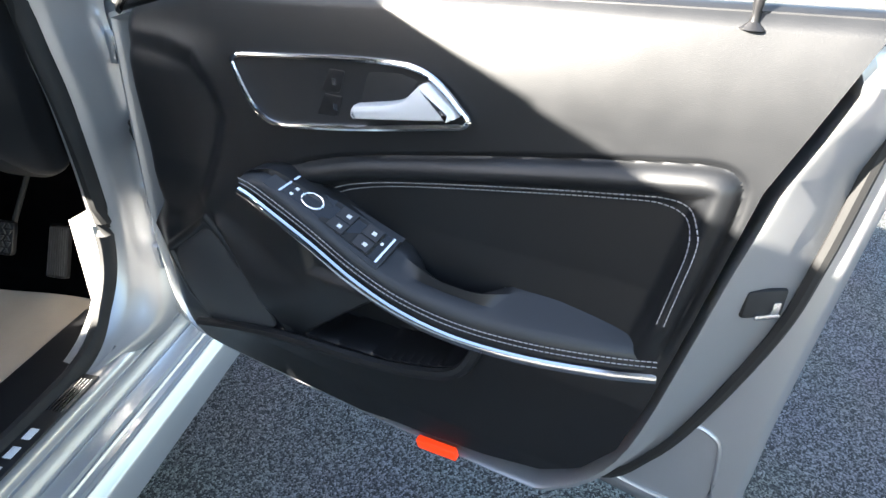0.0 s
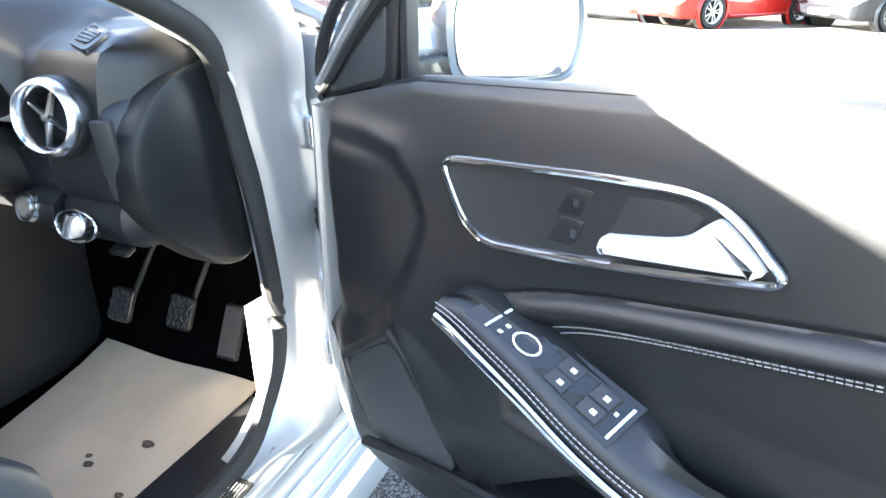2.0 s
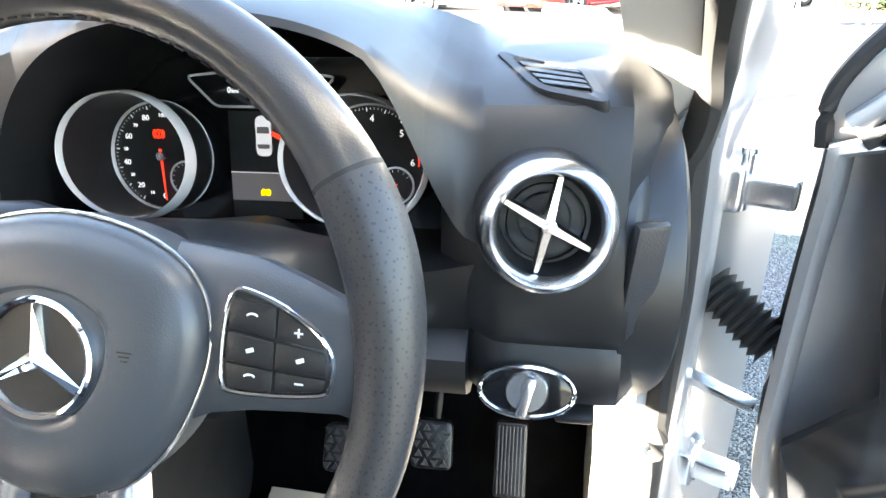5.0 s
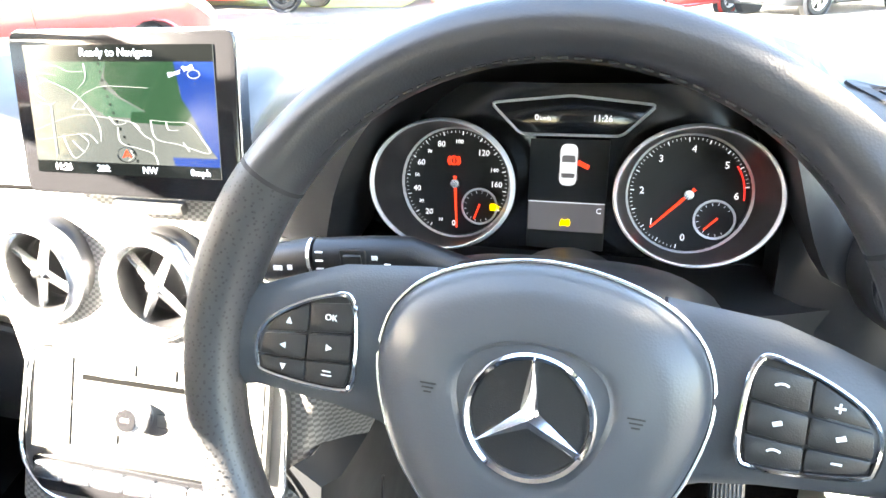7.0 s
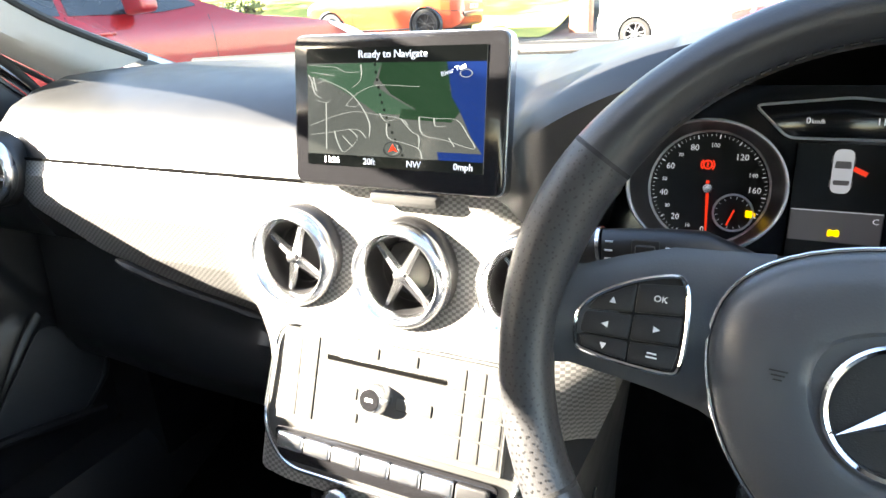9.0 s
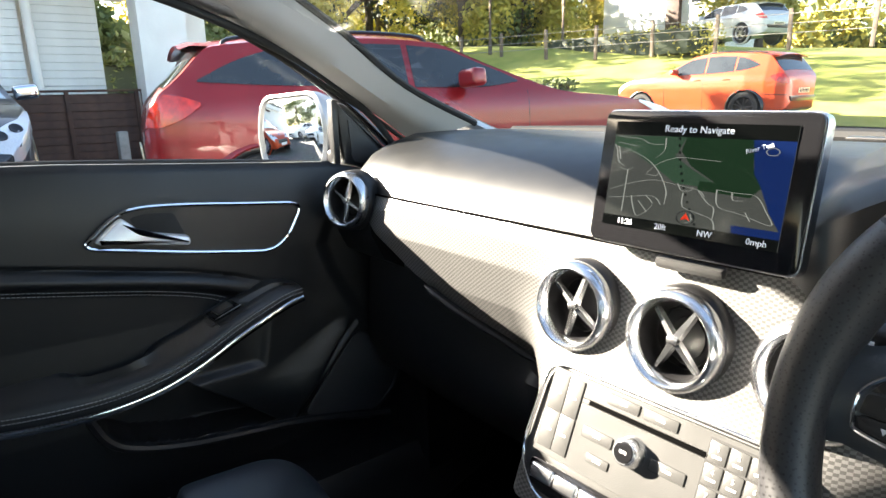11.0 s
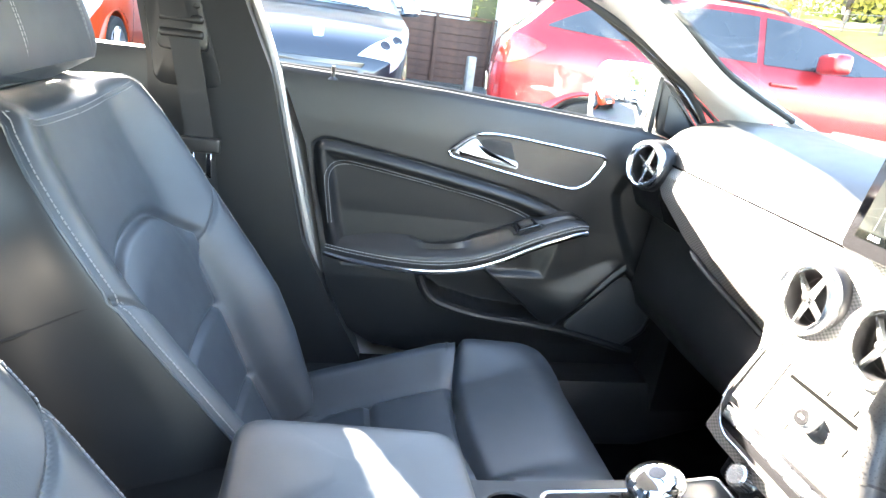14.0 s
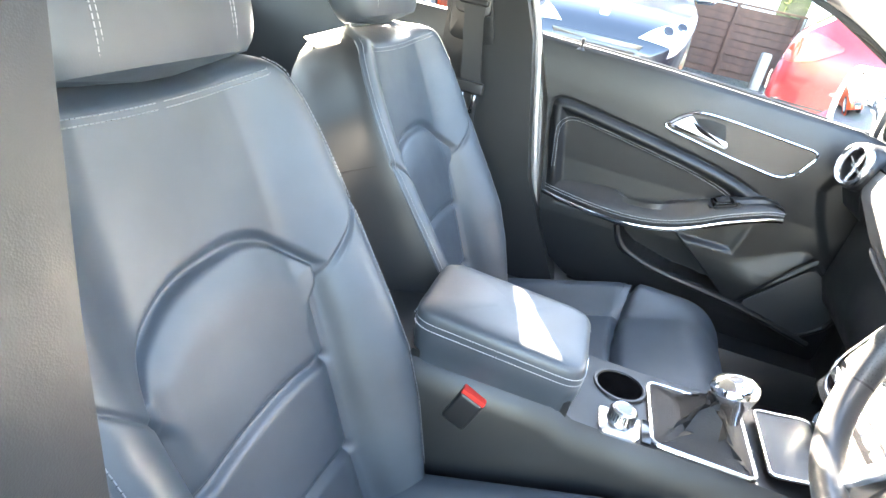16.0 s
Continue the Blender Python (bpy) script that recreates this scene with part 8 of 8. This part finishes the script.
    if style in ("estate", "suv"):
        for sx in (-1, 1):
            part("roof_bar", tube(smooth_line([(sx * half(s, edge(s)) * 0.93, s * L, over(s, 0.93) + o) for s, o in ((-0.385, -0.01), (-0.36, 0.028), (-0.2, 0.032), (-0.09, 0.028), (-0.065, -0.01))], 4), 0.014, 8), BLACKP, c)
    sp = r1 + 0.012
    part("spoiler", loft([[Vector((x * half(sp, edge(sp)) * 0.95, sp * L + dy, over(sp, abs(x) * 0.95) + dz)) for x in np.linspace(-1, 1, 9)] for dy, dz in ((0.10, 0.004), (-0.10, 0.006), (-0.17, -0.02), (-0.15, -0.035), (0.05, -0.02))], False, False), coat, c)
    x, y = at
    return place(c, pose(x, y, ground_at(x, y), 0, 0, heading))


parked("dark red estate car with roof bars, parked alongside", 4.72, 1.85, 1.48, RED, (-4.37, 3.12), -12, "estate")
parked("dark blue-black small hatchback facing the car", 3.97, 1.74, 1.46, NAVY, (-7.38, -0.63), -90, "hatch")
parked("orange-red sports utility vehicle with black wheels", 4.50, 1.90, 1.65, ORANGE, (-8.55, 15.0), 90, "suv", DARKALLOY)
parked("white people carrier side-on across the yard", 4.5, 1.82, 1.70, WHITEP, (-1.05, 15.7), 90, "van")
parked("scarlet hatchback with a wide grille facing the yard", 4.3, 1.78, 1.44, SCARLET, (1.2, 15.6), 140, "hatch", kidney=True)
parked("black estate car with multi-spoke wheels beside the hedge", 4.4, 1.80, 1.46, BLACKP, (4.64, 16.3), 130, "hatch")
up = parked("pale silver saloon on the bank behind the fence", 4.5, 1.78, 1.44, GREYP, (-13.4, 24.5), 75, "hatch")
up.matrix_basis = Matrix.Translation((0, 0, 2.15)) @ up.matrix_basis
parked("red hatchback parked behind the blue-black one", 4.0, 1.74, 1.46, ORANGE, (-7.2, -3.3), -90, "hatch")
parked("white hatchback parked behind, seen in the door mirror", 4.0, 1.76, 1.46, WHITEP, (-4.6, -9.0), 15, "hatch")
parked("pale silver estate parked behind, seen in the door mirror", 4.4, 1.80, 1.46, GREYP, (-7.6, -9.6), 15, "estate")

# ---------------------------------------------------------------- outside: garage, fence, bank
CLAD = material("white_cladding", (0.78, 0.79, 0.78), 0.55, vary=0.1, vary_size=3, grain=0.1, grain_size=60)
WALLW = material("white_render", (0.80, 0.80, 0.78), 0.8, grain=0.4, grain_size=120, vary=0.08)
BEAM = material("brown_beam", (0.10, 0.06, 0.045), 0.7, vary=0.35, vary_size=5, grain=0.3, grain_size=80)
FENCE = material("brown_stained_fence", (0.095, 0.045, 0.03), 0.75, vary=0.45, vary_size=6, grain=0.5, grain_size=90)
CONCRETE = material("weathered_concrete", (0.36, 0.34, 0.31), 0.9, vary=0.3, vary_size=8, grain=0.5, grain_size=60)
BRICK = material("red_brick", (0.32, 0.13, 0.08), 0.85, vary=0.35, vary_size=14, grain=0.4, grain_size=50)
GRASS = material("mown_grass", (0.36, 0.36, 0.085), 0.9, second=(0.22, 0.26, 0.05), vary_size=1.2, grain=1.0, grain_size=35)
LEAF_Y = material("yellow_leaves", (0.55, 0.45, 0.08), 0.6, second=(0.30, 0.29, 0.05), vary_size=1.5)
LEAF_G = material("green_leaves", (0.17, 0.20, 0.06), 0.6, second=(0.08, 0.11, 0.035), vary_size=1.5)
LEAF_B = material("conifer_and_hedge_shade", (0.03, 0.045, 0.022), 0.7, second=(0.015, 0.026, 0.014), vary_size=1.5)
BARK = material("bark", (0.10, 0.075, 0.055), 0.9, vary=0.4, vary_size=9, grain=0.8, grain_size=40)
TIMBER = material("grey_timber_pole", (0.22, 0.17, 0.13), 0.85, vary=0.3, vary_size=5, grain=0.4, grain_size=70)

gar = thing("garage", "white boarded garage with a brown beam over its door", "garage")
gz = 0.40
part("wall", box((0.25, 9.0, 3.0), pose(-9.75, -3.9, gz + 1.45), 0.01), WALLW, gar)
part("garage_door", box((0.06, 5.2, 2.0), pose(-9.60, -2.55, gz + 1.0), 0.01), CLAD, gar, "plain white garage door")
part("beam", box((0.16, 6.2, 0.11), pose(-9.56, -2.8, 2.60), 0.01), BEAM, gar, "dark brown beam")
part("fascia", box((0.30, 9.6, 0.30), pose(-9.5, -3.4, 2.95), 0.01), WALLW, gar)
part("canopy", box((1.5, 7.5, 0.14), pose(-9.2, 0.9, 3.12), 0.01), WALLW, gar, "white canopy over the entrance")
part("pillar", box((0.45, 0.60, 2.8), pose(-9.0, 2.13, 1.75), 0.01), WALLW, gar, "square white pillar")
part("pillar", box((0.30, 0.30, 2.8), pose(-9.6, 2.75, 1.75), 0.01), WALLW, gar)
part("drainpipe", tube([(-9.42, 0.72, 0.4), (-9.42, 0.70, 2.75)], 0.055, 10), WALLW, gar)
part("flat_roof", box((5.0, 11.0, 0.16), pose(-11.8, -2.6, 3.22), 0.01), CONCRETE, gar)
part("back_wall", box((0.2, 2.2, 3.0), pose(-10.4, 0.5, 1.9)), WALLW, gar)
board = bmesh.new()
box((0.03, 1.0, 0.105), Matrix.Rotation(radians(-9), 4, "Y"), 0.004, 1, board)
bme = bpy.data.meshes.new("board")
board.to_mesh(bme)
board.free()
bme.materials.append(CLAD)
for i in range(24):
    for yc, sc, x in ((0.45, 0.34, -9.55), (1.15, 0.80, -9.75)):
        o = new("board", bme)
        o.parent = gar
        o.matrix_basis = Matrix.Translation((x, yc, gz + 0.06 + i * 0.102)) @ Matrix.Diagonal((1, sc, 1, 1))

fen = thing("panel_fence", "low brown-stained wooden panel fence with a concrete spur", "fence")
slat = bmesh.new()
box((0.018, 1.62, 0.115), Matrix.Rotation(radians(-7), 4, "Y"), 0.003, 1, slat)
sme = bpy.data.meshes.new("slat")
slat.to_mesh(sme)
slat.free()
sme.materials.append(FENCE)
for p in range(4):
    yc = 0.95 + 1.72 * p - 1.72
    for i in range(9):
        o = new("slat", sme)
        o.parent = fen
        o.matrix_basis = Matrix.Translation((-9.1 + 0.006 * (i % 2), yc, 0.44 + 0.102 * i))
    for k in (-0.82, 0.0, 0.82):
        part("batten", box((0.035, 0.05, 0.96), pose(-9.065, yc + k, 0.87), 0.004), FENCE, fen)
    part("capping", box((0.07, 1.72, 0.03), pose(-9.08, yc, 1.355), 0.004), FENCE, fen)
part("spur", box((0.10, 0.13, 0.5), pose(-8.55, 1.42, 0.60, 0, 0, 10), 0.03), CONCRETE, fen, "short weathered concrete spur")


def bank_fn(u, v):
    x = -46 + 41.0 * u
    y = 15.8 + 26 * v + 0.10 * (x + 9)
    h = step(v, 0.0, 0.33)
    n = noise.noise(Vector((x * 0.4, y * 0.4, 0))) * 0.12
    return Vector((x, y - (7.0 * (1 - u) ** 1.0) * (1 - 0.3 * v), ground_at(x, y) + 0.02 + h * (1.9 + 0.6 * (1 - u)) + n * h))


tagged(part("grass_bank", sheet(bank_fn, 60, 40), GRASS), "sunlit mown grass bank rising behind the yard", "grass", kind="stuff")

wf = thing("wire_fence", "timber posts with strands of wire along the bank", "fence")
tops = []
for k in range(9):
    f_ = k / 8
    px, py = -24 + 17 * f_, 17.6 + 3.0 * f_
    pz = 2.35 + 0.15 * (1 - f_)
    part("post", box((0.11, 0.11, 1.2), pose(px, py, pz + 0.45, random.uniform(-2, 2), random.uniform(-2, 2), 10), 0.01), TIMBER, wf)
    tops.append(Vector((px, py, pz)))
for h in (0.35, 0.62, 0.9):
    part("wire", tube([t + Vector((0, -0.06, h)) for t in tops], 0.012, 5), CONCRETE, wf)

for x, y, z, hgt, lean in ((-20.5, 18.4, 2.2, 8.0, 1.0), (-18.2, 20.3, 2.2, 7.0, 1.0)):
    pl = thing("timber_pole", "tall grey timber pole on the bank", "pole", "poles")
    part("shaft", tube([(0, 0, -0.5), (0.02, 0, hgt * 0.5), (0, 0, hgt)], [0.14, 0.12, 0.10], 12), TIMBER, pl)
    place(pl, pose(x, y, z))


def leaves(bm, centre, radius, count, size, rng):
    """Small leaf faces strewn through an uneven clump."""
    for _ in range(count):
        d = Vector((rng.gauss(0, 1), rng.gauss(0, 1), rng.gauss(0, 1))).normalized()
        r = rng.random() ** 0.45
        p = Vector(centre) + Vector((d.x * radius[0], d.y * radius[1], d.z * radius[2])) * r
        n = Vector((rng.gauss(0, 1), rng.gauss(0, 1), rng.gauss(0.4, 1))).normalized()
        t = n.orthogonal().normalized()
        t.rotate(Matrix.Rotation(rng.random() * 6.28, 3, n))
        w = n.cross(t)
        s = size * rng.uniform(0.6, 1.4)
        bm.faces.new([bm.verts.new(p + t * s), bm.verts.new(p + w * s * 0.5), bm.verts.new(p - t * s), bm.verts.new(p - w * s * 0.5)])


def tree(x, y, z, h, spread, mat, label, seed, dense=1.0):
    rng = random.Random(seed)
    t = thing("tree", label, "tree", "trees behind the yard")
    part("trunk", tube([(0, 0, -0.3), (0.1, 0, h * 0.3), (0, 0.1, h * 0.75)], [0.05 * h * 0.6, 0.035 * h * 0.6, 0.012 * h * 0.6], 9), BARK, t)
    crown = bmesh.new()
    for k in range(17):
        a, e = rng.random() * 6.28, rng.uniform(0.16, 0.95)
        tip = Vector((math.cos(a) * spread * rng.uniform(0.3, 0.95), math.sin(a) * spread * rng.uniform(0.3, 0.95), h * e))
        if k < 6:
            part("limb", tube([(0, 0, h * rng.uniform(0.2, 0.45)), tip * 0.55 + Vector((0, 0, h * 0.12)), tip], [0.018 * h, 0.011 * h, 0.004 * h], 6), BARK, t)
        q = spread * rng.uniform(0.28, 0.5)
        leaves(crown, tip, (q, q, q * 0.8), int(620 * dense), 0.14, rng)
    part("crown", crown, mat, t, smooth=False)
    return place(t, pose(x, y, z))


tree(-25, 20.5, 2.4, 8.5, 3.6, LEAF_Y, "broad tree with yellowing leaves", 3)
tree(-25.5, 25.0, 2.6, 8.0, 3.4, LEAF_Y, "autumn tree with golden leaves", 4)
tree(-31, 19, 2.4, 12, 4.4, LEAF_B, "tall dark green conifer behind the yard", 5, 1.3)
tree(-36, 30, 2.6, 8.5, 4.0, LEAF_B, "dark evergreen behind the bank", 6, 1.3)
tree(-34, 12, 2.2, 11, 4.6, LEAF_G, "broad green tree behind the garage", 7, 1.2)
tree(-19, 4.8, 1.0, 5.5, 2.4, LEAF_G, "small green tree behind the garage", 8)
tree(-15.5, 31, 2.6, 9, 3.0, LEAF_Y, "yellow-leaved tree beside the white house", 9)
tree(-38, 24, 2.4, 9, 5.0, LEAF_Y, "wide tree with yellow and green leaves", 21, 1.3)
tree(-29, 25, 2.4, 6, 3.8, LEAF_G, "leafy green tree behind the wire fence", 22, 1.3)
tree(-33, 37, 2.6, 7, 4.0, LEAF_Y, "golden autumn tree behind the bank", 23, 1.3)
tree(-35, 33, 2.6, 7, 4.0, LEAF_G, "tall green tree far behind the bank", 24, 1.3)
tree(-27, 10.5, 1.4, 8, 4.2, LEAF_Y, "yellowing tree behind the garage pillar", 25, 1.2)
tree(-8, -22, 0.3, 9, 5.0, LEAF_G, "dark green tree behind the parked cars", 26, 1.2)
tree(-15, -20, 0.6, 9, 5.0, LEAF_G, "broad green tree behind the white hatchback", 27, 1.2)
tree(9, 32, 0.2, 9, 4, LEAF_G, "green tree beyond the yard", 10)

for nm, lab, mat_, seed in (("far_wood", "far belt of dark green trees beyond the bank", LEAF_G, 41), ("far_wood", "far belt of yellowing autumn trees beyond the bank", LEAF_Y, 42)):
    wood_rng = random.Random(seed)
    wood = bmesh.new()
    for k in range(52):
        a = radians(wood_rng.uniform(96, 174))
        d_ = wood_rng.uniform(52, 66)
        q = wood_rng.uniform(2.2, 4.2)
        leaves(wood, (d_ * math.cos(a), d_ * math.sin(a), wood_rng.uniform(1.5, 6.5)), (q, q, q * 0.9), 300, 0.36, wood_rng)
    tagged(part(nm, wood, mat_, smooth=False), lab, "trees", kind="stuff")


def hedge(name, label, at, size, mat, seed, count=2200, leaf=0.06):
    rng = random.Random(seed)
    hd = thing(name, label, "hedge")
    bm = bmesh.new()
    for _ in range(count):
        f = rng.choice((0, 1, 2, 2))
        p = Vector([rng.uniform(-0.5, 0.5) * s for s in size])
        p[f] = rng.choice((-0.5, 0.5)) * size[f] * rng.uniform(0.8, 1.02)
        leaves(bm, p, (0.08, 0.08, 0.08), 1, leaf, rng)
    part("foliage", bm, mat, hd, smooth=False)
    # dark solid box paints in the shade deep inside the foliage
    part("shade_core", box(tuple(s * 0.86 for s in size), Matrix(), 0.15), LEAF_B, hd)
    return place(hd, Matrix.Translation(at))


hedge("hedge", "clipped green hedge between the garage and the pillar", (-11.6, 1.9, 1.15), (0.7, 1.5, 1.5), LEAF_G, 11)
hedge("hedge", "yellow-flowering hedge along the wire fence", (-15.5, 20.5, 2.75), (8.0, 0.9, 1.0), LEAF_Y, 12)
hedge("hedge", "green and yellow shrubs beside the black estate", (8.2, 15.4, 0.9), (3.4, 1.2, 1.8), LEAF_G, 13)
hedge("hedge", "low green verge shrubs in front of the bank", (-12.2, 12.6, 1.05), (2.2, 0.8, 0.8), LEAF_G, 14)

hs = thing("white_house", "white rendered house with a brown corner above the bank", "house")
part("wall", box((4.4, 5.0, 8.0), pose(-24.0, 35.4, 5.4), 0.02), WALLW, hs)
part("corner_wall", box((0.8, 5.2, 8.0), pose(-21.4, 35.4, 5.4), 0.02), BEAM, hs, "brown corner strip")
part("side_wall", box((1.9, 5.0, 8.0), pose(-20.05, 35.6, 5.4), 0.02), WALLW, hs)
part("roof", loft([[Vector((x, y, z)) for y, z in ((32.4, 9.3), (35.5, 11.6), (38.6, 9.3))] for x in (-26.6, -18.7)]), BRICK, hs)
hw = part("window", box((0.8, 0.1, 1.1), pose(-20.0, 33.05, 6.2), 0.02), CARGLASS, hs)
part("sill", box((0.95, 0.14, 0.06), pose(-20.0, 33.02, 5.62), 0.01), WALLW, hw)

bpil = thing("brick_pillar", "red brick gate pillar across the yard", "pillar")
part("shaft", box((0.55, 0.55, 1.9), pose(-4.5, 18.4, 0.95), 0.02), BRICK, bpil)
part("cap", box((0.66, 0.66, 0.10), pose(-4.5, 18.4, 1.95), 0.02), CONCRETE, bpil)
yw = thing("yard_wall", "white rendered wall across the far side of the yard", "wall", kind="structure")
part("panel", box((16, 0.25, 2.4), pose(3.8, 19.4, 1.2), 0.02), WALLW, yw)
part("coping", box((16.1, 0.33, 0.08), pose(3.8, 19.4, 2.44), 0.02), CONCRETE, yw)
for bx in (4.77, 5.41):
    bt = thing("trestle", "white trestle table at the edge of the yard", "table", "white trestles")
    part("top", box((0.62, 0.40, 0.05), pose(0, 0, 0.5), 0.01), WALLW, bt)
    for lx in (-0.26, 0.26):
        for ly in (-0.15, 0.15):
            part("leg", box((0.04, 0.04, 0.48), pose(lx, ly, 0.24, 0, 4 * (1 if lx > 0 else -1)), 0.005), CONCRETE, bt)
    place(bt, pose(bx, 11.8, 0, 0, 0, 8))
